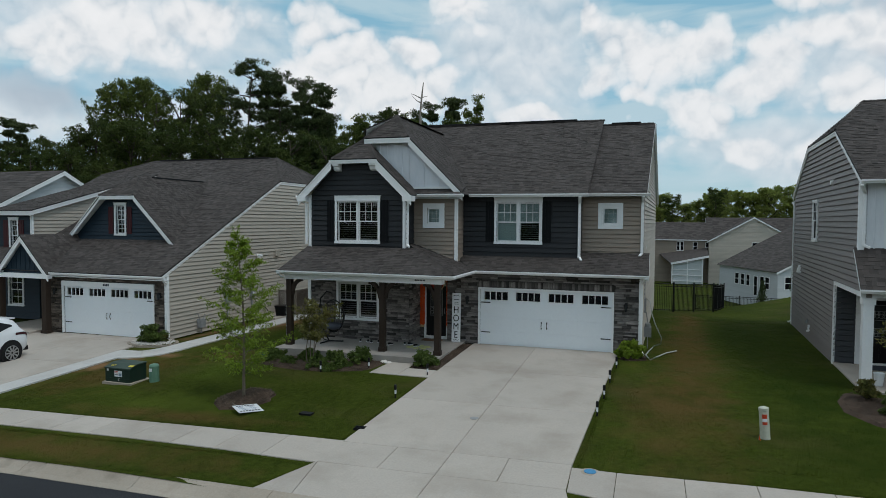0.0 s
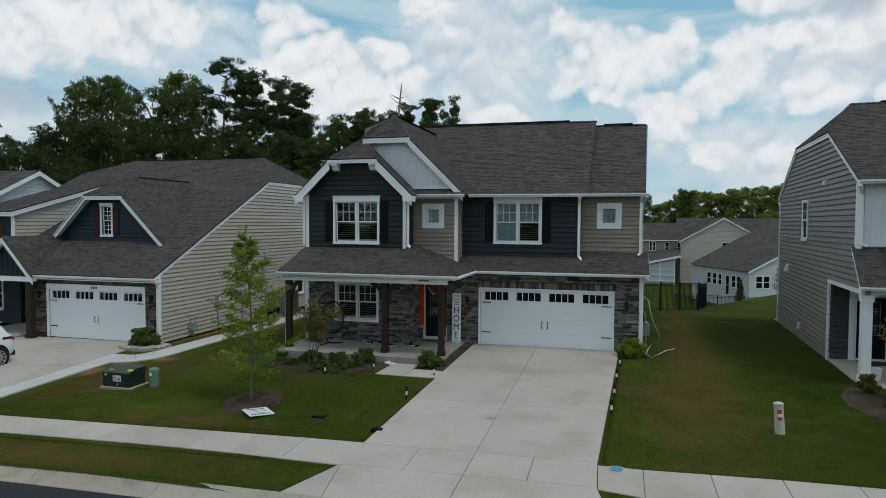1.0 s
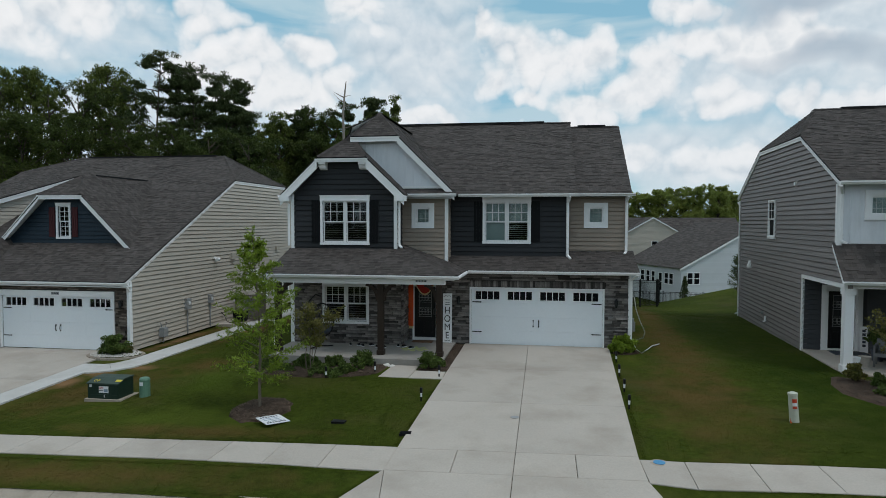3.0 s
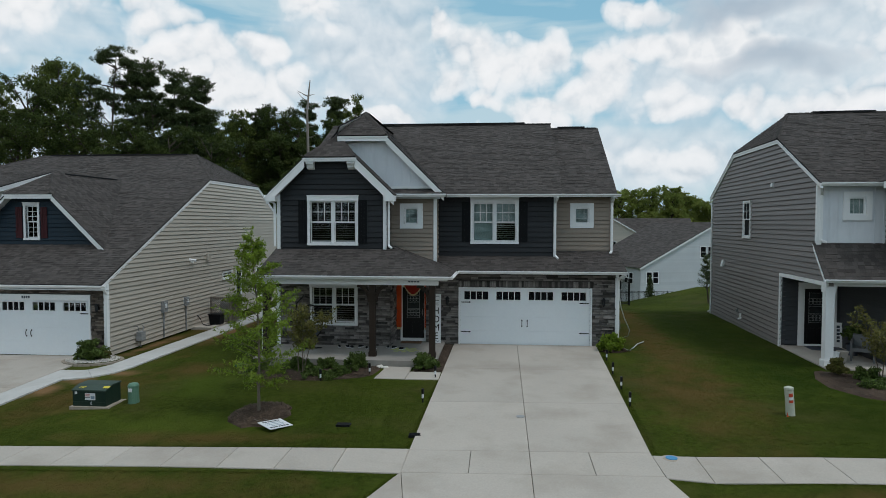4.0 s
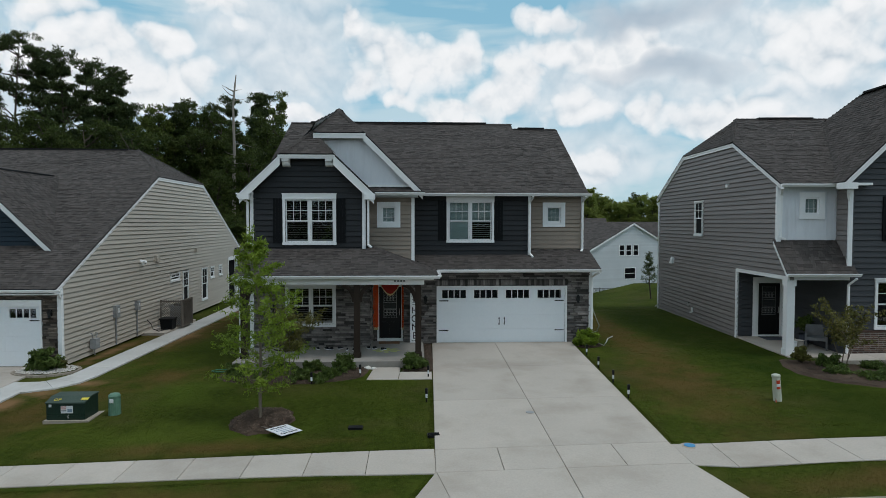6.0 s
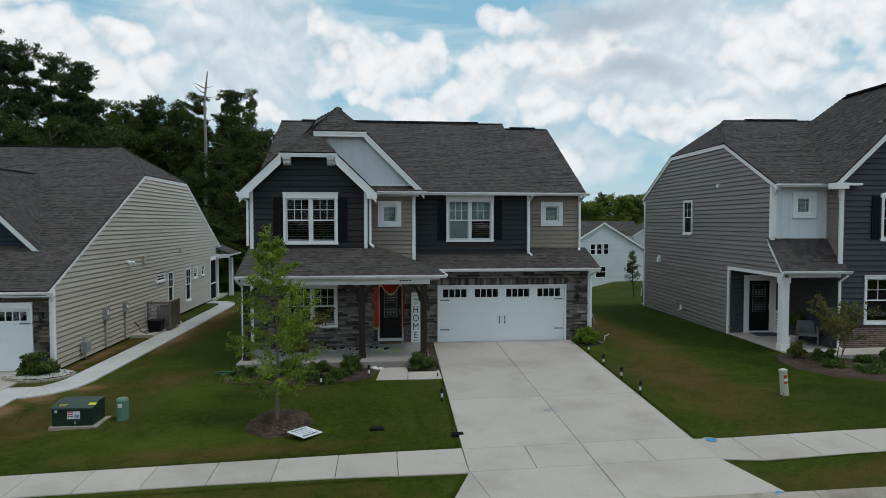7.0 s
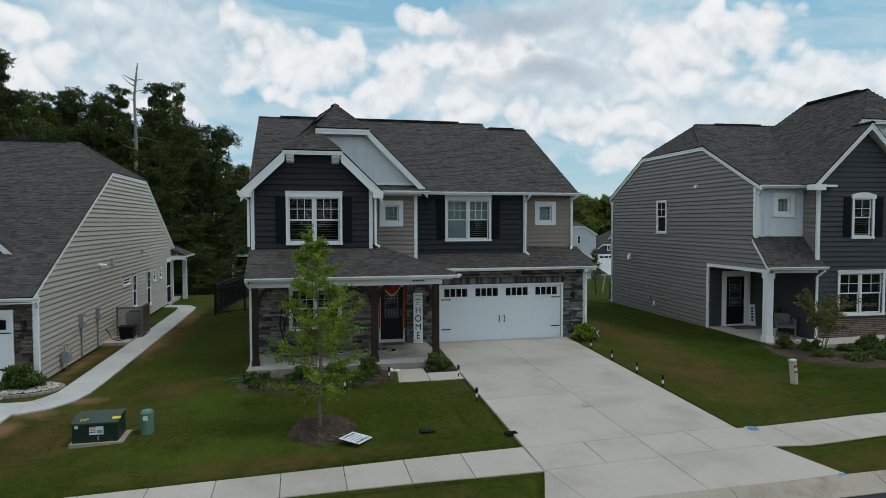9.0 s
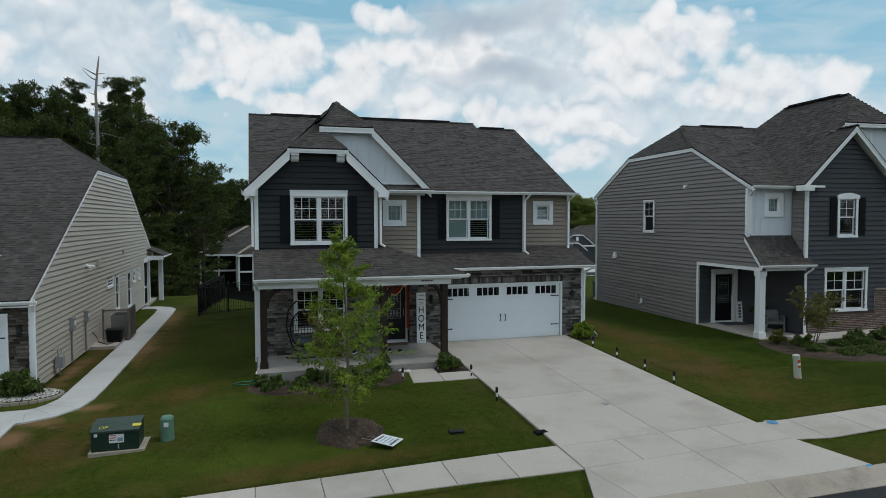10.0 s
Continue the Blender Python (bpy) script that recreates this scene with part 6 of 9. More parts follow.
    part("downpipe", pipe(MB(), [(-0.10, -0.44, 5.76), (-0.04, -0.30, 5.66), (0.06, -0.06, 5.54), (0.06, -0.06, 4.06), (0.20, -0.16, 3.98)]), "white", H)
    part("downpipe", pipe(MB(), [(2.12, -1.08, 2.70), (2.06, -0.95, 2.58), (2.0, -0.82, 2.46), (2.0, -0.82, 0.15), (2.1, -1.1, 0.05)]), "white", H)
    part("downpipe", pipe(MB(), [(1.80, -1.0, 5.66), (1.90, -0.85, 5.50), (1.98, -0.80, 5.30), (1.98, -0.80, 3.1)]), "white", H)
    part("downpipe", pipe(MB(), [(-0.10, 12.95, 5.66), (-0.03, 12.85, 5.5), (-0.03, 12.80, 0.05), (-0.15, 12.9, -0.05)]), "white", H)
    part("ridge_vent", MB().beam((2.2, 6.35, 9.22), (4.6, 6.35, 9.22), 0.26, 0.06), "roof_metal", H)
    part("ridge_vent", MB().beam((bx, 1.5, 9.98), (bx, 4.4, 9.98), 0.26, 0.06), "roof_metal", H)
    caps = MB()
    ridge_cap(caps, (1.25, 6.35, 9.18), (6, 6.35, 9.18)), ridge_cap(caps, (-0.10, 3.55, 7.82), (1.25, 6.35, 9.18), 0.12), ridge_cap(caps, (bx, 1.1, top), (bx, 4.7, top)), ridge_cap(caps, (ax, -1.1, apex), (ax, -0.2, apex))
    tagged(part("ridge_cap", caps, "shingle", H), kind="stuff")
    wall(H, Face(12, 12.75, -1, 0), [(-0.3, 0, 12), (5.72, 0, 12)], [], "grey_siding", board=None)
    wall(H, Face(11.9, -0.7, 0, 1), [(-0.3, 0, 13.4), (5.72, 0, 13.4)], [], "grey_siding", board=None)
    # vents on the side wall
    v = MB()
    side.box(v, 8.55, 8.72, 0.0, 0.09, 6.02, 6.16), side.box(v, 8.5, 8.77, 0.0, 0.03, 5.98, 6.20)
    part("wall_vent", v, "white", H)
    v = MB()
    v.prism([side.at(2.14, 0.0, 2.50), side.at(2.14, 0.19, 2.50), side.at(2.14, 0.10, 2.82), side.at(2.14, 0.0, 2.82)], side.at(2.40, 0, 0) - side.at(2.14, 0, 0))
    part("wall_vent", v, "white", H)
    part("pipe_outlet", side.box(side.box(MB(), 4.50, 4.66, 0.0, 0.09, 0.58, 0.74), 4.53, 4.63, 0.09, 0.13, 0.60, 0.68), "meter_grey", H)
    part("socket_box", side.box(side.box(MB(), 4.98, 5.10, 0.0, 0.10, 0.34, 0.58), 4.94, 5.00, 0.0, 0.14, 0.30, 0.36), "white", H)


right_house()

# ---- loose things round the main house ----
def on(x, y, up=0.0):
    return (x, y, terrain(x, y) + up)


def utility_box():
    x0, x1, y0, y1 = -17.12, -16.16, 16.42, 17.12
    z = terrain(-16.7, 16.7)
    b = thing("transformer_box", "dark green metal transformer box on a concrete pad in the lawn", "utility box")
    part("pad", MB().box(x0 - 0.05, x1 + 0.13, y0 - 0.09, y1 + 0.08, z - 0.15, z + 0.05), "concrete_old", b, "worn concrete pad")
    zb, zf, zt = z + 0.05, z + 0.52, z + 0.58
    body = MB().prism([(x0, y0, zb), (x0, y1, zb), (x0, y1, zt - 0.03), (x0, y0 + 0.30, zt - 0.03), (x0, y0, zf - 0.06)], (x1 - x0, 0, 0))
    part("body", body, "box_green", b)
    lid = MB().prism([(x0 - 0.02, y0 - 0.02, zf - 0.06), (x0 - 0.02, y0 + 0.30, zt - 0.02), (x0 - 0.02, y1 + 0.02, zt - 0.02), (x0 - 0.02, y1 + 0.02, zt + 0.015), (x0 - 0.02, y0 + 0.29, zt + 0.015), (x0 - 0.02, y0 - 0.02, zf - 0.02)], (x1 - x0 + 0.04, 0, 0))
    part("lid", lid, "box_top", b, "weathered green lid")
    fc = Face(x0, y0, 1, 0)
    part("skirt", fc.box(MB(), 0.02, x1 - x0 - 0.02, 0.0, 0.012, zb, zb + 0.12), "box_green", b)
    part("warning_label", fc.box(MB(), 0.36, 0.66, 0.0, 0.004, zb + 0.17, zb + 0.36), "label", b)
    for i, m in ((0, "marker_red"), (1, "marker_red"), (2, "print")):
        part("label_bar", fc.box(MB(), 0.37, 0.50, 0.004, 0.007, zb + 0.325 - i * 0.05, zb + 0.345 - i * 0.05), m, b)
    part("label_bar", fc.box(MB(), 0.53, 0.64, 0.004, 0.007, zb + 0.20, zb + 0.28), "print_blue", b)
    part("lock", MB().tube([fc.at(0.55, 0.0, zb + 0.12), fc.at(0.55, 0.05, zb + 0.10), fc.at(0.56, 0.03, zb + 0.05)], 0.016, 6), "meter_grey", b)
    part("sticker", fc.box(MB(), 0.06, 0.13, 0.0, 0.004, zb + 0.33, zb + 0.40), "label", b)
    slope = Matrix.Translation((x0 + 0.14, y0 + 0.05, zf + 0.014)) @ Euler((math.atan2(0.10, 0.31), 0, 0)).to_matrix().to_4x4()
    cu = bpy.data.curves.new("letters", "FONT")
    cu.body, cu.size, cu.extrude = "OP", 0.14, 0.002
    cu.materials.append(MAT["yellow"])
    t = new("letters", cu)
    t.parent, t.matrix_local = b, slope
    part("sticker", MB(Matrix.Translation((x0 + 0.82, y0 + 0.08, zf + 0.020)) @ Euler((math.atan2(0.10, 0.31), 0, 0)).to_matrix().to_4x4()).box(0, 0.18, 0, 0.10, 0, 0.004), "yellow", b)


def pedestals():
    x, y, z = on(-15.62, 16.87)
    p = thing("cable_pedestal", "pale green plastic cable pedestal standing in the lawn", "cable pedestal")
    part("body", MB().turned(x, y, [(0.155, z - 0.05), (0.15, z + 0.05), (0.145, z + 0.46), (0.15, z + 0.465), (0.15, z + 0.50), (0.12, z + 0.55), (0.05, z + 0.57)]), "pedestal", p, smooth=False)
    part("label", Face(x - 0.09, y - 0.148, 1, 0).box(MB(), 0.03, 0.13, 0.0, 0.012, z + 0.34, z + 0.44), "label", p)
    x, y, z = on(1.76, 16.05)
    p = thing("cable_marker", "cream plastic cable marker post with red label in the lawn", "cable marker")
    part("post", MB(Matrix.Translation((x, y, z)) @ Euler((radians(-2), radians(-4), 0)).to_matrix().to_4x4()).turned(0, 0, [(0.112, -0.06), (0.105, 0.04), (0.100, 0.63), (0.108, 0.64), (0.108, 0.69), (0.05, 0.715)]), "marker", p)
    tilt = Matrix.Translation((x, y, z)) @ Euler((radians(-2), radians(-4), 0)).to_matrix().to_4x4()
    for a, b, m in ((0.47, 0.56, "marker_red"), (0.40, 0.465, "label"), (0.33, 0.39, "marker_red")):
        arc = [radians(-118 + 9 * k) for k in range(7)]
        vs = [(r * math.cos(g), r * math.sin(g), h) for h in (a, b) for r in (0.103, 0.109) for g in arc]
        fs = [(7 + k, 8 + k, 22 + k, 21 + k) for k in range(6)] + [(14 + k, 21 + k, 22 + k, 15 + k) for k in range(6)] + [(k, k + 1, 8 + k, 7 + k) for k in range(6)] + [(0, 7, 21, 14), (6, 20, 27, 13)]
        part("label", MB(tilt).add(vs, fs), m, p)


def marker_flag():
    x, y, z = on(1.60, 15.88)
    t = thing("marker_flag", "small orange plastic flag stuck in the lawn", "flag")
    part("wire", MB().tube([(x, y, z - 0.03), (x + 0.01, y, z + 0.13)], 0.004, 5), "dead_wood", t)
    part("flag", MB().prism([(x, y, z + 0.03), (x + 0.05, y, z + 0.01), (x + 0.01, y, z + 0.14)], (0, 0.006, 0)), "orange", t)


def yard_sign():
    s = thing("yard_sign", "white printed yard sign fallen flat beside the young tree", "sign")
    x, y, z = on(-10.82, 14.95)
    m = Matrix.Translation((x, y, z + 0.07)) @ Euler((radians(7), radians(5), radians(57))).to_matrix().to_4x4()
    part("board", MB(m).box(-0.34, 0.34, -0.26, 0.26, 0, 0.012), "label", s)
    for i, (w, h) in enumerate(((0.52, 0.055), (0.46, 0.03), (0.50, 0.03), (0.40, 0.03), (0.56, 0.06))):
        yy = 0.18 - i * 0.088
        n = 7 if h > 0.04 else 9
        for k in range(n):
            part("print_bar", MB(m).box(-w / 2 + w * k / n, -w / 2 + w * (k + 0.72) / n, yy - h / 2, yy + h / 2, 0.012, 0.014), "print" if h > 0.04 else "print_blue", s)
    part("wire_leg", MB(m).tube([(-0.2, 0.26, 0.0), (-0.22, 0.55, -0.02)], 0.006, 5).tube([(0.05, 0.26, 0), (0.0, 0.5, -0.02)], 0.006, 5), "dead_wood", s)


def stake_lights():
    made = None
    for x, y in ((-7.42, 16.95), (-1.93, 16.85), (-1.87, 18.4), (-1.82, 20.1), (-1.72, 21.9), (-10.8, 18.85), (-9.42, 19.55), (-7.32, 19.35)):
        if made:
            copy_thing(made, pose(*on(x, y)))
            continue
        made = thing("stake_light", "black and white solar stake light beside the driveway", "path light", "stake lights", at=on(x, y))
        part("stake", MB().cyl(0, 0, -0.05, 0.12, 0.022, sides=8), "black", made)
        part("tube", MB().cyl(0, 0, 0.12, 0.23, 0.028, sides=10), "label", made)
        part("cap", MB().turned(0, 0, [(0.029, 0.23), (0.038, 0.24), (0.038, 0.36), (0.026, 0.38)], 10), "black", made)


def ground_fittings():
    x, y, z = on(-7.30, 14.43)
    g = thing("drain_grate", "dark plastic drain grate at the driveway edge", "drain grate")
    m = Matrix.Translation((x, y, z + 0.05)) @ Euler((0, 0, radians(4))).to_matrix().to_4x4()
    part("rim", MB(m).box(-0.14, 0.14, -0.10, 0.10, -0.08, 0.0), "black", g)
    for k in range(6):
        part("slat", MB(m).box(-0.13, 0.13, -0.09 + k * 0.031, -0.075 + k * 0.031, 0.0, 0.012), "shutter", g)
    x, y, z = on(-9.15, 15.1)
    v = thing("valve_cover", "small black valve cover set in the lawn", "valve cover")
    part("lid", MB().box(x - 0.17, x + 0.17, y - 0.1, y + 0.1, z - 0.05, z + 0.035), "black", v)
    x, y = -1.78, 13.30
    z = terrain(x, y)
    b = thing("water_meter", "round blue water meter cover in a concrete collar", "water meter")
    part("collar", MB().turned(x, y, [(0.19, z - 0.1), (0.19, z + 0.02), (0.12, z + 0.024)], 24), "concrete_old", b)
    part("lid", MB().turned(x, y, [(0.12, z + 0.015), (0.12, z + 0.034), (0.05, z + 0.04)], 24), "lid_blue", b)
    d = thing("floor_drain", "small stained drain cover in the driveway", "drain cover")
    x, y = -4.82, 15.76
    z = drive_level(x, y) + 0.03
    part("cover", MB().turned(x, y, [(0.11, z - 0.02), (0.11, z + 0.006), (0.05, z + 0.008)], 18), "meter_grey", d)
    # paint marks on the kerb
    for x, y in ((-1.9, 10.62),):
        z = lerp_table(x, STREET) - 0.055 - 0.06
        k = solid("paint_mark", MB().prism([(x - 0.15, y - 0.02, z + 0.05), (x + 0.12, y - 0.10, z + 0.01), (x + 0.16, y - 0.02, z + 0.05), (x - 0.05, y + 0.06, z + 0.075)], (0, 0, 0.006)), "lid_blue", "blue sprayed utility mark on the kerb", "paint mark")


def porch_things():
    # door hangings
    fc = Face(-9.36, 24.2, 1, 0)
    h = thing("door_hanging", "orange and red festive door hanging with gold fringe", "door hanging")
    for a, b in ((0.05, 0.25), (1.13, 1.33)):
        for k in range(4):
            w = (b - a) / 4
            part("strip", fc.box(MB(), a + k * w + 0.003, a + (k + 1) * w - 0.003, 0.075 + 0.008 * (k % 2), 0.095 + 0.008 * (k % 2), 0.58 + 0.02 * (k % 2), 2.52), "orange", h)
        part("tassel", fc.box(MB(), a + 0.02, b - 0.02, 0.07, 0.09, 0.50, 0.60), "gold", h)
    n = 10
    arc = [(0.26 + 0.86 * i / n, 2.50 - 0.52 * math.sin(math.pi * i / n) - 0.12) for i in range(n + 1)]
    part("swag", fc.poly(MB(), [(1.12, 2.52)] [::-1] + arc[::-1] + [(0.26, 2.52)], 0.05, 0.075), "red_fabric", h)
    for i in range(n):
        (a, c), (b, d) = arc[i], arc[i + 1]
        part("fringe", fc.poly(MB(), [(a, c - 0.07), (b, d - 0.07), (b, d), (a, c)], 0.055, 0.08), "gold", h)
    # HOME sign
    m = Matrix.Translation((-7.74, 23.80, 0.06)) @ Euler((radians(-2), 0, radians(-2))).to_matrix().to_4x4()
    s = thing("home_sign", "tall narrow white wooden HOME sign leaning on the stone wall", "sign")
    part("board", MB(m).box(-0.17, 0.17, -0.02, 0.02, 0.0, 1.86), "white", s)
    for i, c in enumerate("HOME"):
        cu = bpy.data.curves.new("letter", "FONT")
        cu.body, cu.size, cu.extrude, cu.align_x = c, 0.36, 0.003, "CENTER"
        cu.materials.append(MAT["black"])
        t = new("letter", cu)
        t.parent = s
        t.matrix_local = m @ Matrix.Translation((0, -0.024, 1.10 - i * 0.315)) @ Euler((radians(90), 0, 0)).to_matrix().to_4x4() @ Matrix.Diagonal((0.86, 1, 1, 1))
    for z, w, hh in ((1.60, 0.20, 0.025), (1.50, 0.16, 0.02), (1.43, 0.18, 0.02)):
        part("print_bar", MB(m).box(-w / 2, w / 2, -0.024, -0.02, z, z + hh), "print", s)
    for z, d in ((1.74, 1), (0.10, -1)):
        part("ornament", MB(m).tube([(-0.12, -0.023, z), (-0.06, -0.023, z + d * 0.04), (0, -0.023, z + d * 0.01), (0.06, -0.023, z + d * 0.04), (0.12, -0.023, z)], 0.010, 5), "print", s)
    d = thing("doormat", "brown coir doormat before the front door", "doormat")
    part("mat", MB().box(-9.08, -8.30, 23.60, 23.98, 0.06, 0.08), "mat_brown", d)
    c = thing("floor_drawing", "pale yellow and green chalk drawing on the porch floor", "chalk drawing")
    for k in range(8):
        a = k * math.pi / 4
        part("petal", MB().prism([(-8.72, 22.35, 0.061), (-8.72 + 0.42 * math.cos(a - 0.25), 22.35 + 0.36 * math.sin(a - 0.25), 0.061), (-8.72 + 0.52 * math.cos(a), 22.35 + 0.44 * math.sin(a), 0.061), (-8.72 + 0.42 * math.cos(a + 0.25), 22.35 + 0.36 * math.sin(a + 0.25), 0.061)], (0, 0, 0.004)), "chalk", c)
    # shoes in a row
    rnd = random.Random(5)
    made = None
    for i in range(9):
        x, y = -11.2 + i * 0.27 + rnd.uniform(-0.05, 0.05), 22.55 + rnd.uniform(-0.15, 0.2)
        if i > 5:
            x += 0.2
        mm = pose(x, y, 0.06, 0, 0, rnd.uniform(-40, 40) + 90)
        if made:
            copy_thing(made, mm)
            continue
        made = thing("shoe", "dark shoe lying on the porch floor", "shoe", "shoes on the porch")
        made.matrix_world = mm
        part("sole", MB().prism([(-0.13, -0.04, 0), (0.06, -0.045, 0), (0.14, -0.02, 0), (0.14, 0.02, 0), (0.06, 0.045, 0), (-0.13, 0.04, 0)], (0, 0, 0.025)), "label", made)
        part("upper", MB().add([(-0.13, -0.035, 0.025), (0.13, -0.03, 0.025), (0.13, 0.03, 0.025), (-0.13, 0.035, 0.025), (-0.12, -0.025, 0.10), (-0.02, -0.025, 0.09), (-0.02, 0.025, 0.09), (-0.12, 0.025, 0.10), (0.10, 0, 0.05)],
                               [(0, 1, 5, 4), (1, 8, 5), (1, 2, 8), (2, 6, 8), (5, 8, 6), (2, 3, 7, 6), (3, 0, 4, 7), (4, 5, 6, 7)]), "shutter", made)
    # egg-shaped swing chair
    e = thing("egg_chair", "black wire hanging egg chair on a curved stand in the porch", "swing chair")
    bx, by, bz = -12.25, 22.15, 0.06
    st = MB()
    for a in (20, 140, 260):
        st.tube([(bx, by, bz + 0.04), (bx + 0.55 * math.cos(radians(a)), by + 0.5 * math.sin(radians(a)), bz + 0.03)], 0.025, 6)
    st.tube([(bx, by, bz + 0.04), (bx - 0.25, by, bz + 0.5), (bx - 0.42, by, bz + 1.1), (bx - 0.35, by, bz + 1.65), (bx - 0.1, by, bz + 1.92), (bx + 0.12, by, bz + 1.85)], 0.028, 7)
    st.tube([(bx + 0.12, by, bz + 1.85), (bx + 0.12, by, bz + 1.55)], 0.008, 5)
    part("stand", st, "black", e)
    bk = MB()
    cx, cz = bx + 0.14, bz + 0.98
    for k in range(14):
        a0 = k * math.pi / 13
        pts = []
        for j in range(13):
            b = -math.pi / 2 + math.pi * j / 12
            pts.append((cx - 0.42 * math.cos(b) * math.cos(a0) * 1.0, by + 0.10 + 0.42 * math.cos(b) * math.sin(a0) * 0.9, cz + 0.60 * math.sin(b)))
        bk.tube(pts, 0.009, 4)
    for j in range(1, 9):
        b = -math.pi / 2 + math.pi * j / 11
        bk.tube([(cx - 0.42 * math.cos(b) * math.cos(k * math.pi / 12), by + 0.10 + 0.38 * math.cos(b) * math.sin(k * math.pi / 12), cz + 0.60 * math.sin(b)) for k in range(13)], 0.008, 4)
    bk.tube([(cx + 0.43 * math.cos(b), by + 0.08, cz + 0.61 * math.sin(b)) for b in (2 * math.pi * k / 20 for k in range(21))], 0.024, 6)
    part("basket", bk, "black", e)
    part("cushion", MB().turned(cx, by + 0.12, [(0.05, cz - 0.52), (0.25, cz - 0.48), (0.33, cz - 0.38), (0.28, cz - 0.30), (0.05, cz - 0.28)], 16), "print", e, smooth=True)
    # pale stones by the path
    for x, y, r in ((-9.25, 20.42, 0.13), (-9.05, 20.38, 0.10), (-8.0, 20.35, 0.13), (-7.86, 20.42, 0.10)):
        rock(x, y, terrain(x, y) + 0.02, r)


def rock(x, y, z, r):
    bm = bmesh.new()
    bmesh.ops.create_icosphere(bm, subdivisions=2, radius=r)
    for v in bm.verts:
        v.co *= 1 + 0.35 * noise.noise(v.co * 9 + Vector((x, y, 0)) * 3)
        v.co.z *= 0.6
    me = bpy.data.meshes.new("rock")
    bm.to_mesh(me)
    bm.free()
    me.materials.append(MAT["pebble"])
    ob = new("rock", me)
    ob.location = (x, y, z)
    tagged(ob, "pale garden rock beside the front path", "rock", "garden rocks")


def hose_and_meter():
    h = thing("garden_hose", "pale hose trailing from the house corner over the lawn", "hose")
    zz = lambda x, y: terrain(x, y) + 0.04
    pts = [(-0.60, 25.6), (-0.72, 24.9), (-0.83, 24.0), (-0.69, 23.3), (-0.42, 23.9), (-0.12, 24.7), (0.10, 25.0), (0.22, 25.2)]
    part("hose", MB().tube([(x, y, zz(x, y)) for x, y in pts], 0.022, 6), "hose", h, smooth=True)
    pts = [(-0.90, 25.2, 1.9), (-0.72, 25.2, 1.75), (-0.65, 25.2, 1.3), (-0.52, 25.2, 0.9), (-0.30, 25.3, 0.42), (-0.32, 25.5, 0.16), (-0.60, 25.6, 0.03)]
    part("hose", MB().tube(pts, 0.018, 6), "hose", h, smooth=True)
    g = thing("gas_meter", "grey gas meter with pipes on the house side wall", "gas meter")
    part("meter", MB().box(-0.92, -0.66, 25.3, 25.55, 0.42, 0.78).turned(-0.79, 25.42, [(0.10, 0.78), (0.10, 0.90), (0.03, 0.95)], 12), "meter_grey", g)
    part("pipe", MB().tube([(-0.79, 25.3, 0.0), (-0.79, 25.3, 0.55)], 0.02, 6).tube([(-0.79, 25.5, 0.9), (-0.85, 25.6, 1.3), (-1.0, 25.6, 1.35)], 0.02, 6), "meter_grey", g)
    e = thing("meter_box", "grey electric meter box on the house side wall", "meter box")
    part("box", MB().box(-1.0, -0.86, 26.1, 26.4, 1.2, 1.75).cyl(-0.93, 26.25, 1.75, 2.6, 0.025, sides=8), "meter_grey", e)
    for z, w in ((5.2, 0.2), (3.6, 0.16)):
        v = thing("wall_vent", "white plastic vent on the tan side wall", "vent")
        part("hood", MB().box(-1.0, -0.90, 27.0, 27.0 + w, z, z + w), "white", v)
    c = thing("coiled_hose", "green garden hose lying by the porch downpipe", "hose")
    part("hose", MB().tube([(-13.9 + 0.35 * math.cos(k * 0.5), 20.6 + 0.22 * math.sin(k * 0.5), terrain(-13.9, 20.6) + 0.03 + 0.003 * k) for k in range(16)], 0.02, 6), "hose_green", c, smooth=True)


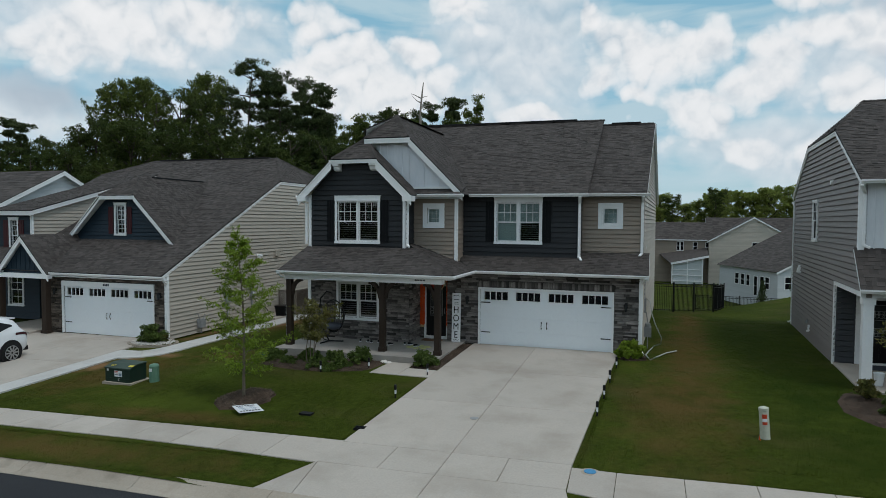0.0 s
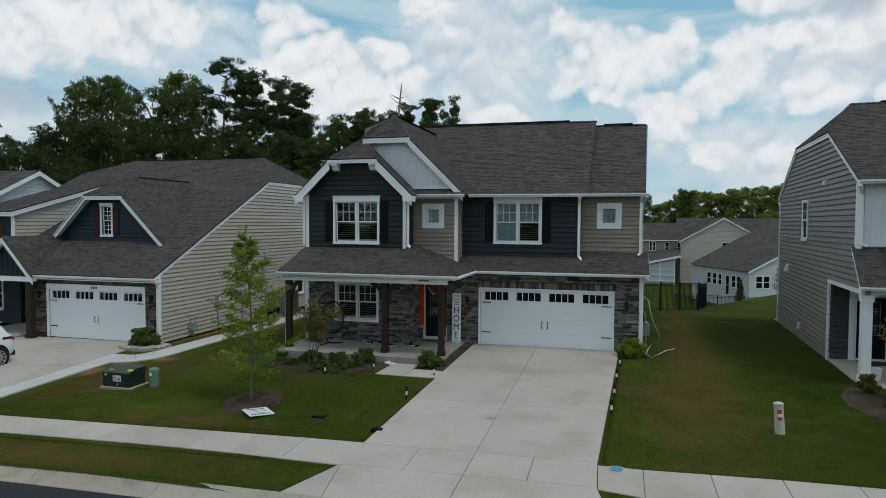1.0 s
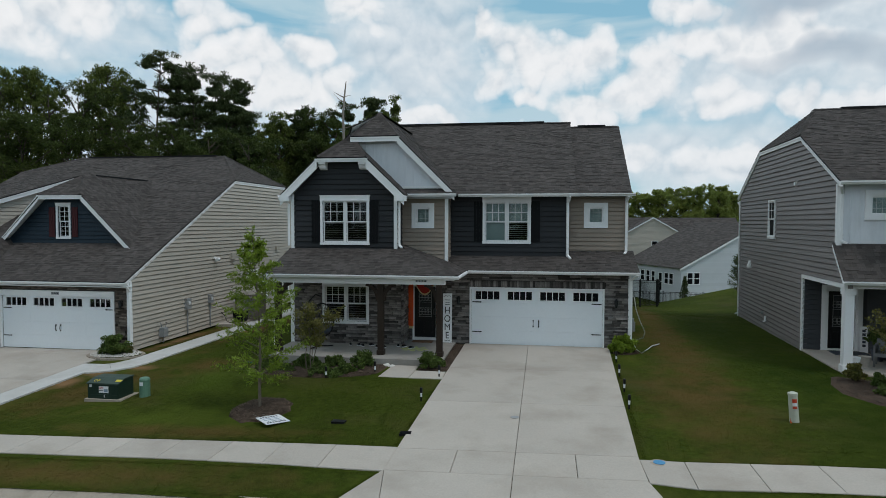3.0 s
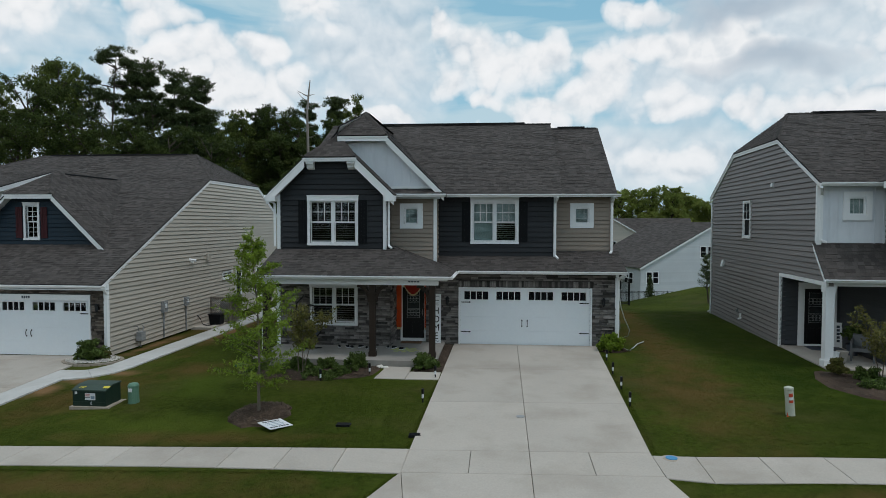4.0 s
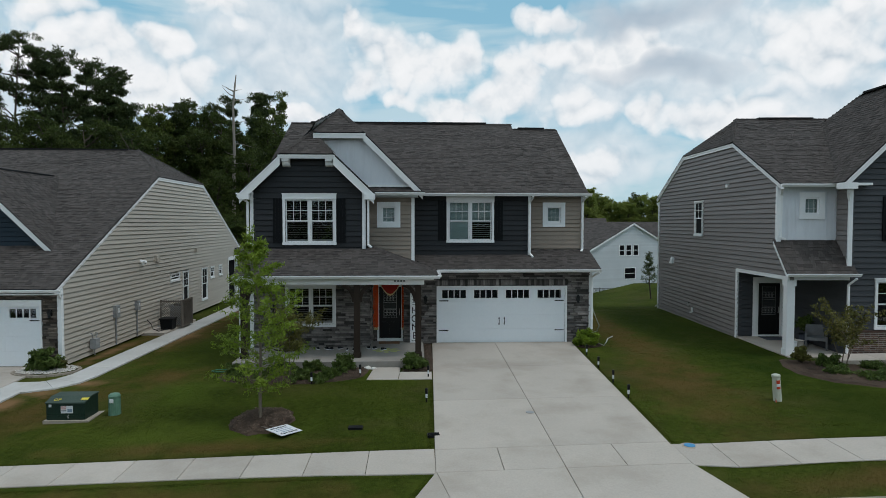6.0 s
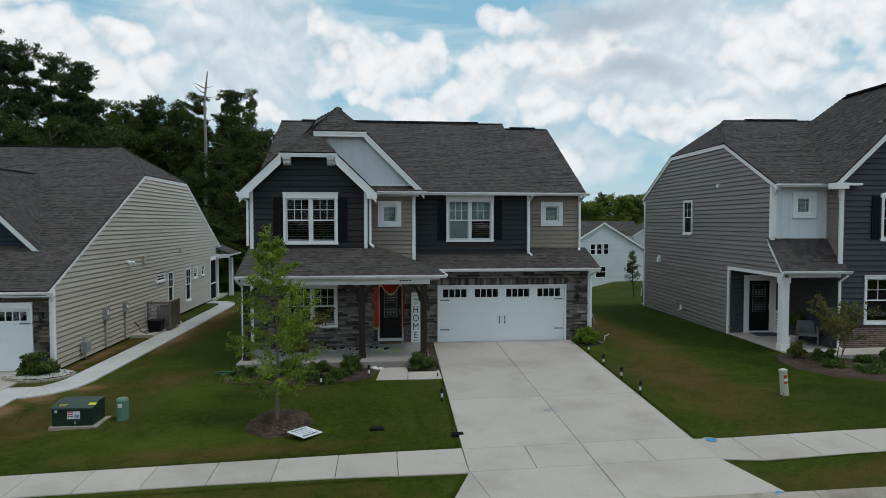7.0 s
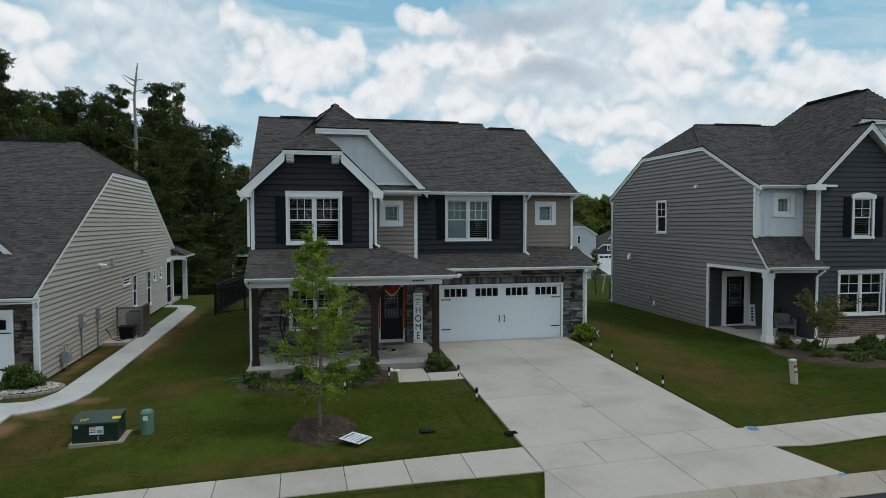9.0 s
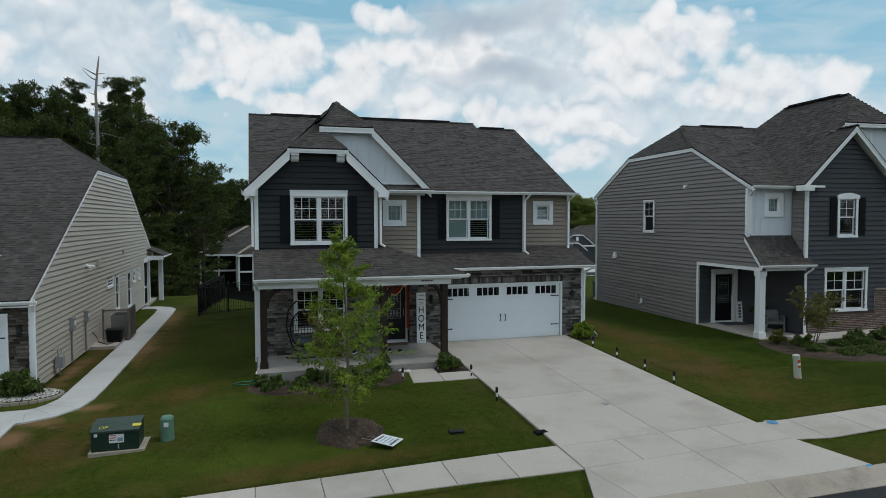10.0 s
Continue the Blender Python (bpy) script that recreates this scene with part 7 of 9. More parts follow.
def left_house_things():
    fc, z = LEFT_SIDE, -0.40

    def item(name, label, cat):
        return thing(name, label, cat)

    m = item("gas_meter", "grey gas meter on the beige side wall", "gas meter")
    part("meter", fc.box(MB(), 1.35, 1.65, 0.10, 0.32, z + 0.25, z + 0.62), "meter_grey", m)
    part("pipe", MB().tube([fc.at(1.5, 0.2, z), fc.at(1.5, 0.2, z + 0.3)], 0.02, 6).tube([fc.at(1.4, 0.2, z + 0.6), fc.at(1.3, 0.2, z + 0.85), fc.at(1.3, 0.0, z + 0.85)], 0.02, 6).tube([fc.at(1.62, 0.2, z + 0.6), fc.at(1.75, 0.2, z + 0.78), fc.at(1.9, 0.05, z + 0.78)], 0.02, 6), "meter_grey", m)
    for u, zz, w, h in ((3.35, 0.72, 0.34, 0.48), (5.35, 0.75, 0.28, 0.40)):
        b = item("meter_box", "grey electric box with conduit on the beige wall", "meter box")
        part("box", fc.box(MB(), u, u + w, 0.03, 0.18, zz, zz + h), "meter_grey", b)
        part("conduit", MB().tube([fc.at(u + w / 2, 0.08, z), fc.at(u + w / 2, 0.08, zz)], 0.035, 7), "meter_grey", b)
        part("dial", fc.box(MB(), u + w * 0.3, u + w * 0.7, 0.18, 0.20, zz + h * 0.4, zz + h * 0.75), "label", b)
    l = item("flood_light", "pair of pale flood lights on the beige wall", "flood light")
    part("base", fc.box(MB(), 5.95, 6.10, 0.02, 0.06, 2.78, 2.92), "white", l)
    for d in (-0.16, 0.16):
        part("lamp", MB().tube([fc.at(6.03 + d * 0.4, 0.06, 2.84), fc.at(6.03 + d, 0.24, 2.78)], [0.05, 0.085], 10), "white", l)
    v = item("wall_vent", "pale plastic vent hood on the beige wall", "vent")
    part("hood", fc.box(MB(), 7.6, 7.95, 0.02, 0.16, 2.72, 3.02), "beige_siding", v)
    v = item("wall_vent", "small pale vent hood on the beige wall", "vent")
    part("hood", fc.box(MB(), 13.1, 13.35, 0.02, 0.14, 2.95, 3.15), "beige_siding", v)
    # air conditioner behind a lattice screen
    a = item("air_conditioner", "grey air conditioner beside the beige house", "air conditioner")
    part("pad", MB().box(-19.95, -18.94, 28.9, 33.0, z - 0.2, z + 0.03), "concrete", a)
    part("case", MB().box(-19.55, -18.75, 31.2, 32.0, z + 0.03, z + 0.95), "meter_grey", a)
    part("fan_grille", MB().turned(-19.15, 31.6, [(0.36, z + 0.95), (0.36, z + 0.99), (0.1, z + 1.0)], 20), "black", a)
    s = item("lattice_screen", "brown lattice screen round the air conditioner", "lattice screen")
    for (xa, ya, xb, yb) in ((-19.75, 30.55, -18.72, 30.55), (-18.72, 30.55, -18.72, 31.9)):
        f2 = Face(xa, ya, xb - xa, yb - ya)
        L, Hh = math.hypot(xb - xa, yb - ya), 1.25
        for u in (0.0, L - 0.06):
            part("post", f2.box(MB(), u, u + 0.06, -0.03, 0.03, z, z + Hh + 0.05), "lattice", s)
        for zz in (z + 0.04, z + Hh - 0.04):
            part("rail", f2.box(MB(), 0, L, -0.02, 0.02, zz, zz + 0.06), "lattice", s)
        n = int((L + Hh) / 0.11)
        for k in range(n):
            c = k * 0.11
            for sgn in (1, -1):
                u0, u1 = max(0, c - Hh), min(L, c)
                if u1 - u0 < 0.05:
                    continue
                za, zb = z + 0.05 + (c - u0), z + 0.05 + (c - u1)
                if sgn < 0:
                    u0, u1 = L - u0, L - u1
                part("slat", MB().beam(f2.at(u0, 0.008 * sgn, za), f2.at(u1, 0.008 * sgn, zb), 0.012, 0.05, tuple(f2.n)), "lattice", s)
    k = item("storage_bin", "black plastic bin beside the lattice screen", "bin")
    part("body", MB().add([(-19.42, 29.75, z + 0.03), (-18.92, 29.75, z + 0.03), (-18.92, 30.2, z + 0.03), (-19.42, 30.2, z + 0.03), (-19.46, 29.7, z + 0.5), (-18.88, 29.7, z + 0.5), (-18.88, 30.25, z + 0.5), (-19.46, 30.25, z + 0.5)],
                          [(0, 3, 2, 1), (0, 1, 5, 4), (1, 2, 6, 5), (2, 3, 7, 6), (3, 0, 4, 7), (4, 5, 6, 7)]), "shutter", k)
    part("lid", MB().box(-19.49, -18.85, 29.67, 30.28, z + 0.5, z + 0.55), "black", k)
    c = item("power_cable", "black cable running along the wall to the air conditioner", "cable")
    part("cable", MB().tube([fc.at(6.6, 0.05, 0.15), fc.at(6.75, 0.15, -0.05), fc.at(6.75, 0.25, z + 0.1), fc.at(6.5, 0.6, z + 0.05), fc.at(7.0, 0.8, z + 0.06)], 0.022, 6), "black", c)
    # pebble bed with a brick edge by the garage
    cx, cy, zz = -20.05, 21.7, terrain(-20, 21.7)
    p = thing("pebble_bed", "bed of white pebbles with a low brick edge", "pebble bed", kind="stuff")
    rnd = random.Random(3)
    mb = MB()
    for i in range(900):
        a, r = rnd.uniform(0, 6.283), math.sqrt(rnd.random())
        x, y, s = cx + 0.95 * r * math.cos(a), cy + 0.68 * r * math.sin(a), rnd.uniform(0.018, 0.04)
        h = zz + 0.08
        mb.add([(x - s, y, h), (x, y - s, h), (x + s, y, h), (x, y + s, h), (x, y, h + s)], [(0, 1, 4), (1, 2, 4), (2, 3, 4), (3, 0, 4)])
    part("pebbles", mb, "pebble", p)
    for i in range(26):
        a = radians(-170 + i * 12)
        x, y = cx + 1.02 * math.cos(a), cy + 0.75 * math.sin(a)
        part("edge_brick", MB(Matrix.Translation((x, y, zz)) @ Euler((0, 0, a + math.pi / 2)).to_matrix().to_4x4()).box(-0.095, 0.095, -0.05, 0.05, -0.05, 0.06), "concrete_old", p)


def right_porch_things():
    at = pose(5.0, 21.8, 0, 0, 0, -3.2)
    P = lambda x, y, z: tuple(at @ Vector((x, y, z)))
    w = thing("porch_sign", "narrow white welcome board leaning by the black door", "sign")
    m = at @ Matrix.Translation((1.88, 2.74, 0.04)) @ Euler((radians(-7), 0, radians(-14))).to_matrix().to_4x4()
    part("board", MB(m).box(-0.13, 0.13, -0.02, 0.02, 0, 0.92), "white", w)
    for k in range(5):
        part("print_bar", MB(m).box(-0.05, 0.05, -0.024, -0.02, 0.2 + k * 0.13, 0.29 + k * 0.13), "print", w)
    d = thing("doormat", "dark doormat before the neighbour's black door", "doormat")
    part("mat", MB(at).box(0.75, 1.9, 2.1, 2.85, 0.04, 0.06), "print", d)
    c = thing("porch_chair", "grey woven porch armchair", "chair")
    mm = at @ Matrix.Translation((1.64, 0.42, 0.04)) @ Euler((0, 0, radians(-28))).to_matrix().to_4x4() @ Matrix.Scale(1.12, 4)
    part("seat", MB(mm).box(-0.28, 0.28, -0.28, 0.28, 0.30, 0.40), "weave", c)
    part("backrest", MB(mm).prism([(-0.30, 0.24, 0.35), (0.30, 0.24, 0.35), (0.28, 0.34, 0.72), (-0.28, 0.34, 0.72)], (0, 0.05, 0.02)), "weave", c)
    for sx in (-0.30, 0.27):
        part("armrest", MB(mm).box(sx, sx + 0.05, -0.28, 0.28, 0.40, 0.60), "weave", c)
        for sy in (-0.26, 0.24):
            part("leg", MB(mm).box(sx, sx + 0.05, sy, sy + 0.05, 0, 0.40), "weave", c)
    p = thing("potted_plant", "dark leafy plant in a pot on the neighbour's porch", "potted plant")
    q = P(1.75, 1.35, 0.04)
    part("pot", MB().turned(q[0], q[1], [(0.15, 0.04), (0.20, 0.40), (0.22, 0.42), (0.18, 0.42), (0.15, 0.36)], 16), "print", p)
    rng = np.random.default_rng(61)
    cs = [(q[0] + x, q[1] + y, 0.78 + z) for x, y, z in rng.uniform(-0.24, 0.24, (14, 3))]
    part("foliage", leaf_mesh("foliage", "leaf", rng, cs, [0.16] * 14, 60, 0.06, 1.0, 0.5), "leaf", p)
    b = thing("bucket", "small white bucket on the neighbour's porch", "bucket")
    q = P(0.55, -0.1, 0.04)
    part("body", MB().turned(q[0], q[1], [(0.10, 0.04), (0.14, 0.40), (0.15, 0.41), (0.13, 0.41), (0.09, 0.08)], 16), "white", b)
    b = thing("plant_pot", "pale plant pot on the neighbour's porch", "plant pot")
    q = P(0.95, 0.25, 0.04)
    part("pot", MB().turned(q[0], q[1], [(0.12, 0.04), (0.17, 0.36), (0.19, 0.38), (0.16, 0.38), (0.12, 0.33)], 16), "concrete", b)


def car():
    """Rounded body from cross sections along its length; its tail points at the garage."""
    c = thing("car", "white compact sport utility car parked on the driveway", "car")
    x0, y0 = -23.98, 16.5
    M = Matrix.Translation((x0, y0, terrain(x0, y0) + 0.05))
    wide = lambda y: lerp_table(y, [(-2.3, 0.60), (-2.1, 0.80), (-1.6, 0.90), (0, 0.92), (1.5, 0.92), (1.95, 0.88), (2.18, 0.78), (2.30, 0.62)])
    belt = lambda y: lerp_table(y, [(-2.3, 0.70), (-2.1, 0.86), (-1.3, 1.0), (0, 1.05), (1.6, 1.12), (2.05, 1.10), (2.2, 0.96), (2.30, 0.66)])
    top = lambda y: lerp_table(y, [(-2.3, 0.71), (-2.1, 0.87), (-1.2, 1.02), (-0.4, 1.50), (0.2, 1.65), (1.0, 1.66), (1.55, 1.60), (1.85, 1.46), (2.08, 1.16), (2.2, 0.98), (2.30, 0.68)])
    low = lambda y: lerp_table(y, [(-2.3, 0.45), (-2.0, 0.28), (1.9, 0.28), (2.3, 0.45)])

    def side(y, k):
        """A point of the glasshouse side, k from the belt line to the roof."""
        w, b, r = wide(y), belt(y), max(top(y), belt(y) + 0.01)
        return w * 0.94 + (w * 0.70 - w * 0.94) * k, b + (r - 0.05 - b) * k

    ys = [-2.30 + 4.60 * i / 46 for i in range(47)]
    vs = []
    for y in ys:
        w, b, r, l = wide(y), belt(y), max(top(y), belt(y) + 0.01), low(y)
        half = [(0.0, l), (w * 0.85, l), (w * 0.97, l + 0.08), (w, (l + b) * 0.5), (w * 0.985, b - 0.09), side(y, 0.0), side(y, 0.5), side(y, 1.0), (w * 0.60, r - 0.005), (0.0, r + 0.02)]
        vs += [(x, y, z) for x, z in half] + [(-x, y, z) for x, z in half[-2:0:-1]]
    n = 18
    fs = [(i * n + k, i * n + (k + 1) % n, (i + 1) * n + (k + 1) % n, (i + 1) * n + k) for i in range(46) for k in range(n)] + [tuple(range(n))[::-1], tuple(range(46 * n, 47 * n))]
    part("body", MB(M).add(vs, fs), "car_paint", c, smooth=True)

    def patch(rows):
        """A thin sheet over rows of points."""
        m = len(rows[0])
        return MB(M).add([p for r in rows for p in r], [(i * m + k, i * m + k + 1, (i + 1) * m + k + 1, (i + 1) * m + k) for i in range(len(rows) - 1) for k in range(m - 1)])

    for s in (-1, 1):
        rows = []
        for i in range(15):
            y = -0.95 + 2.55 * i / 14
            lo, hi = 0.10 + 0.35 * max(0.0, (y - 1.0) / 0.6), 0.88 - 0.30 * max(0.0, (y - 1.0) / 0.6)
            rows.append([(s * (side(y, lo + (hi - lo) * k / 3)[0] + 0.008), y, side(y, lo + (hi - lo) * k / 3)[1]) for k in range(4)])
        part("side_window", patch(rows), "black", c)
        rows = [[(s * (wide(y) * f + 0.012), y, z) for f, z in ((0.985, belt(y) - 0.14), (0.99, belt(y) - 0.05))] for y in (1.62, 1.8, 1.95, 2.08, 2.18)]
        part("tail_light", patch(rows), "maroon", c)
    part("rear_window", patch([[(x, y, top(y) + 0.03 - 0.03 * abs(x)) for x in (-0.55, -0.2, 0.2, 0.55)] for y in (1.72, 1.80, 1.88, 1.96, 2.05)]), "black", c)
    part("spoiler", MB(M).prism([(-0.54, 1.50, 1.575), (0.54, 1.50, 1.575), (0.52, 1.90, 1.53), (-0.52, 1.90, 1.53)], (0, 0, 0.045)), "car_paint", c)
    part("rear_bumper", MB(M).box(-0.66, 0.66, 1.95, 2.31, 0.30, 0.47), "black", c)
    part("sill_cladding", MB(M).box(-0.925, 0.925, -1.5, 1.6, 0.22, 0.38), "black", c)
    for y in (-1.38, 1.42):
        for s in (-1, 1):
            part("wheel_arch", MB(M).tube([(s * 0.70, y, 0.38), (s * 0.915, y, 0.38), (s * 0.932, y, 0.38)], [0.45, 0.45, 0.42], 28), "black", c)
            x = s * 0.82
            wh = part("wheel", MB(M).tube([(x - 0.13, y, 0.36), (x - 0.11, y, 0.36), (x + 0.11, y, 0.36), (x + 0.14, y, 0.36)], [0.31, 0.37, 0.37, 0.31], 28), "tyre", c)
            part("rim", MB(M).tube([(x + s * 0.10, y, 0.36), (x + s * 0.145, y, 0.36)], [0.26, 0.255], 24), "black", wh)
            for k in range(10):
                a = k * math.pi / 5
                part("spoke", MB(M).beam((x + s * 0.15, y + 0.04 * math.cos(a), 0.36 + 0.04 * math.sin(a)), (x + s * 0.15, y + 0.255 * math.cos(a), 0.36 + 0.255 * math.sin(a)), 0.045, 0.02, (1, 0, 0)), "rim", wh)
            part("rim_ring", MB(M).tube([(x + s * 0.152, y + 0.255 * math.cos(a), 0.36 + 0.255 * math.sin(a)) for a in (k * math.pi / 12 for k in range(25))], 0.014, 5), "rim", wh)


def metal_fence(name, runs, label, high=1.65):
    fn = thing(name, label, "fence")
    for (xa, ya), (xb, yb) in zip(runs, runs[1:]):
        L = math.hypot(xb - xa, yb - ya)
        f2 = Face(xa, ya, xb - xa, yb - ya)
        n = max(1, round(L / 1.9))
        for i in range(n + 1):
            p = f2.at(L * i / n, 0, 0)
            z = terrain(p.x, p.y)
            part("post", f2.box(MB(), L * i / n - 0.035, L * i / n + 0.035, -0.035, 0.035, z - 0.1, z + high + 0.08), "black", fn)
        for i in range(n):
            a, b = f2.at(L * i / n, 0, 0), f2.at(L * (i + 1) / n, 0, 0)
            za, zb = terrain(a.x, a.y), terrain(b.x, b.y)
            for h in (0.12, high - 0.16, high - 0.02):
                part("rail", MB().beam((a.x, a.y, za + h), (b.x, b.y, zb + h), 0.03, 0.035), "black", fn)
            k = 16
            for j in range(1, k):
                q = a.lerp(b, j / k)
                z = za + (zb - za) * j / k
                part("picket", MB().box(q.x - 0.010, q.x + 0.010, q.y - 0.010, q.y + 0.010, z + 0.06, z + high), "black", fn)
    return fn


utility_box()
pedestals()
marker_flag()
yard_sign()
stake_lights()
ground_fittings()
porch_things()
hose_and_meter()
left_house_things()
car()
metal_fence("back_fence", [(-1.0, 39.6), (0.55, 39.7), (2.84, 41.5), (4.0, 47.5)], "black metal picket fence behind the house")
metal_fence("side_fence", [(-13.6, 39.4), (-16.47, 36.94), (-15.6, 46.5)], "black metal picket fence between the two back gardens")

# ---- plants ----
def leaves(rng, centres, radii, count, size, flat=1.0, aspect=0.55, up=0.0):
    """Small folded leaves scattered in clumps: returns vertices and faces as arrays."""
    c = np.repeat(np.asarray(centres, float), count, axis=0)
    r = np.repeat(np.asarray(radii, float), count, axis=0)
    n = len(c)
    d = rng.normal(size=(n, 3))
    d /= np.linalg.norm(d, axis=1)[:, None]
    d *= rng.random(n)[:, None] ** 0.45
    p = c + d * (r if r.ndim == 2 else r[:, None]) * np.array((1, 1, flat))
    a = rng.normal(size=(n, 3))
    a[:, 2] += up
    a /= np.linalg.norm(a, axis=1)[:, None]
    b = np.cross(a, rng.normal(size=(n, 3)))
    b /= np.linalg.norm(b, axis=1)[:, None] + 1e-9
    s = size * rng.uniform(0.6, 1.35, n)[:, None]
    a, b = a * s, b * s * aspect
    v = np.stack([p - a, p + b * 0.8 - a * 0.1, p + a, p - b * 0.8 - a * 0.1], axis=1).reshape(-1, 3)
    f = np.arange(4 * n).reshape(-1, 4)
    return v, f


def leaf_mesh(name, mat, *args, **kw):
    v, f = leaves(*args, **kw)
    me = bpy.data.meshes.new(name)
    me.from_pydata(v.tolist(), [], f.tolist())
    me.materials.append(MAT[mat])
    return me


def limb(mb, rnd, p, d, length, r, bends=5, sides=6, crook=0.22):
    """A tapering, slightly crooked branch; returns the points along it."""
    pts, q, d = [Vector(p)], Vector(p), Vector(d).normalized()
    for i in range(bends):
        d = (d + Vector((rnd.uniform(-crook, crook), rnd.uniform(-crook, crook), rnd.uniform(-0.12, 0.18)))).normalized()
        q = q + d * (length / bends)
        pts.append(q.copy())
    mb.tube(pts, [r * (1 - 0.85 * i / bends) for i in range(bends + 1)], sides)
    return pts


def full_height(trunk, crown, high):
    """Stretch a tree so that its crown ends at the given height."""
    top = max(v.co.z for v in crown.vertices)
    for me in (trunk, crown):
        me.transform(Matrix.Diagonal((1, 1, high / top, 1)))
    return trunk, crown


def lobes(cs, rs, rnd, p, r, many):
    """A leafy lobe: small clumps heaped round a point of a limb."""
    for _ in range(many):
        a, e = rnd.uniform(0, 6.283), rnd.uniform(-0.5, 0.8)
        cs.append((p.x + math.cos(a) * r * 0.6, p.y + math.sin(a) * r * 0.6, p.z + e * r * 0.5))
        rs.append(r * rnd.uniform(0.45, 0.80))


def broadleaf(seed, high, spread, leaf, per, mat, base=0.25, limbs=26, loose=1.0):
    """A broadleaf tree of unit place: trunk, rising limbs that fork, and a ragged crown of leafy lobes with gaps between."""
    rnd, rng = random.Random(seed), np.random.default_rng(seed)
    mb = MB()
    trunk = limb(mb, rnd, (0, 0, -0.3), (0, 0, 1), high * 0.93, high * 0.014, 8, 8, 0.06)
    cs, rs = [], []
    for i in range(limbs):
        k = base + (0.96 - base) * (i + 0.5) / limbs
        at = trunk[min(7, int(k * 8))].lerp(trunk[min(8, int(k * 8) + 1)], (k * 8) % 1)
        a = i * 2.4 + rnd.uniform(-0.6, 0.6)
        shape = math.sin(math.pi * (0.20 + 0.76 * (k - base) / (1 - base))) ** 0.6
        L = spread * shape * rnd.uniform(0.50, 1.2)
        br = limb(mb, rnd, at, (math.cos(a), math.sin(a), 0.45 + 0.9 * (k - 0.3)), L, high * 0.005, 6, 5)
        for j, p in enumerate(br[2:]):
            for _ in range(2):
                b = a + rnd.uniform(-1.3, 1.3)
                sh = limb(mb, rnd, p, (math.cos(b), math.sin(b), rnd.uniform(-0.1, 0.9)), 0.4 + L * 0.18, high * 0.0016, 3, 3)
                lobes(cs, rs, rnd, sh[-1], rnd.uniform(0.45, 0.95) * loose, 2)
        lobes(cs, rs, rnd, br[-1], rnd.uniform(0.6, 1.0) * loose, 3)
    for p in trunk[6:]:
        for _ in range(3):
            b = rnd.uniform(0, 6.283)
            sh = limb(mb, rnd, p, (math.cos(b), math.sin(b), 0.5), 0.8, high * 0.0016, 3, 3)
            lobes(cs, rs, rnd, sh[-1], rnd.uniform(0.6, 0.95) * loose, 4)
    return full_height(mb.mesh("trunk", True), leaf_mesh("crown", mat, rng, cs, rs, per, leaf, 0.75, 0.6), high)


def pine(seed, high, spread, leaf, per, first=0.4, limbs=44, taper=0.35):
    """A tall pine: trunk bare below, level limbs in loose tiers, each ending in flat dark tufts with sky between."""
    rnd, rng = random.Random(seed), np.random.default_rng(seed)
    mb = MB()
    trunk = limb(mb, rnd, (0, 0, -0.3), (0, 0, 1), high * 0.965, high * 0.012, 10, 8, 0.03)
    cs, rs = [], []
    for i in range(limbs):
        t = (i // 3 * 3 + rnd.uniform(0, 1.2)) / limbs
        k = first + (0.99 - first) * min(1.0, t * 1.05)
        at = trunk[min(9, int(k * 10))].lerp(trunk[min(10, int(k * 10) + 1)], (k * 10) % 1)
        a = i * 2.1 + rnd.uniform(-0.7, 0.7)
        L = spread * (0.62 + 0.5 * math.sin(math.pi * min(1.0, 0.15 + t)) - taper * t * t) * rnd.uniform(0.55, 1.2)
        br = limb(mb, rnd, at, (math.cos(a), math.sin(a), 0.04 + 0.30 * t), L, high * 0.0036, 6, 5, 0.25)
        for j, p in enumerate(br[3:]):
            for _ in range(2):
                b = a + rnd.uniform(-1.1, 1.1)
                sh = limb(mb, rnd, p, (math.cos(b), math.sin(b), rnd.uniform(0.0, 0.5)), 0.35 + L * 0.20, 0.02, 3, 3)
                lobes(cs, rs, rnd, sh[-1], rnd.uniform(0.45, 0.80), 2)
        lobes(cs, rs, rnd, br[-1], rnd.uniform(0.50, 0.85), 3)
    for j in range(9):
        b = j * 2.4
        sh = limb(mb, rnd, trunk[-1], (math.cos(b), math.sin(b), 0.25), 0.5 + 0.10 * j, 0.02, 3, 3)
        lobes(cs, rs, rnd, sh[-1], rnd.uniform(0.55, 0.85), 3)
    return full_height(mb.mesh("trunk", True), leaf_mesh("crown", "needle", rng, cs, rs, per, leaf, 0.42, 0.26, 0.25), high)


def plant_tree(name, kind, x, y, z, scale, turn, label, category, group="", mat="bark"):
    t = thing(name, label, category, group)
    t.matrix_world = pose(x, y, z, 0, 0, turn) @ Matrix.Diagonal((scale[0], scale[0], scale[1], 1))
    trunk, crown = kind
    part("trunk", trunk, mat, t)
    part("crown", crown, "leaf", t)
    return t


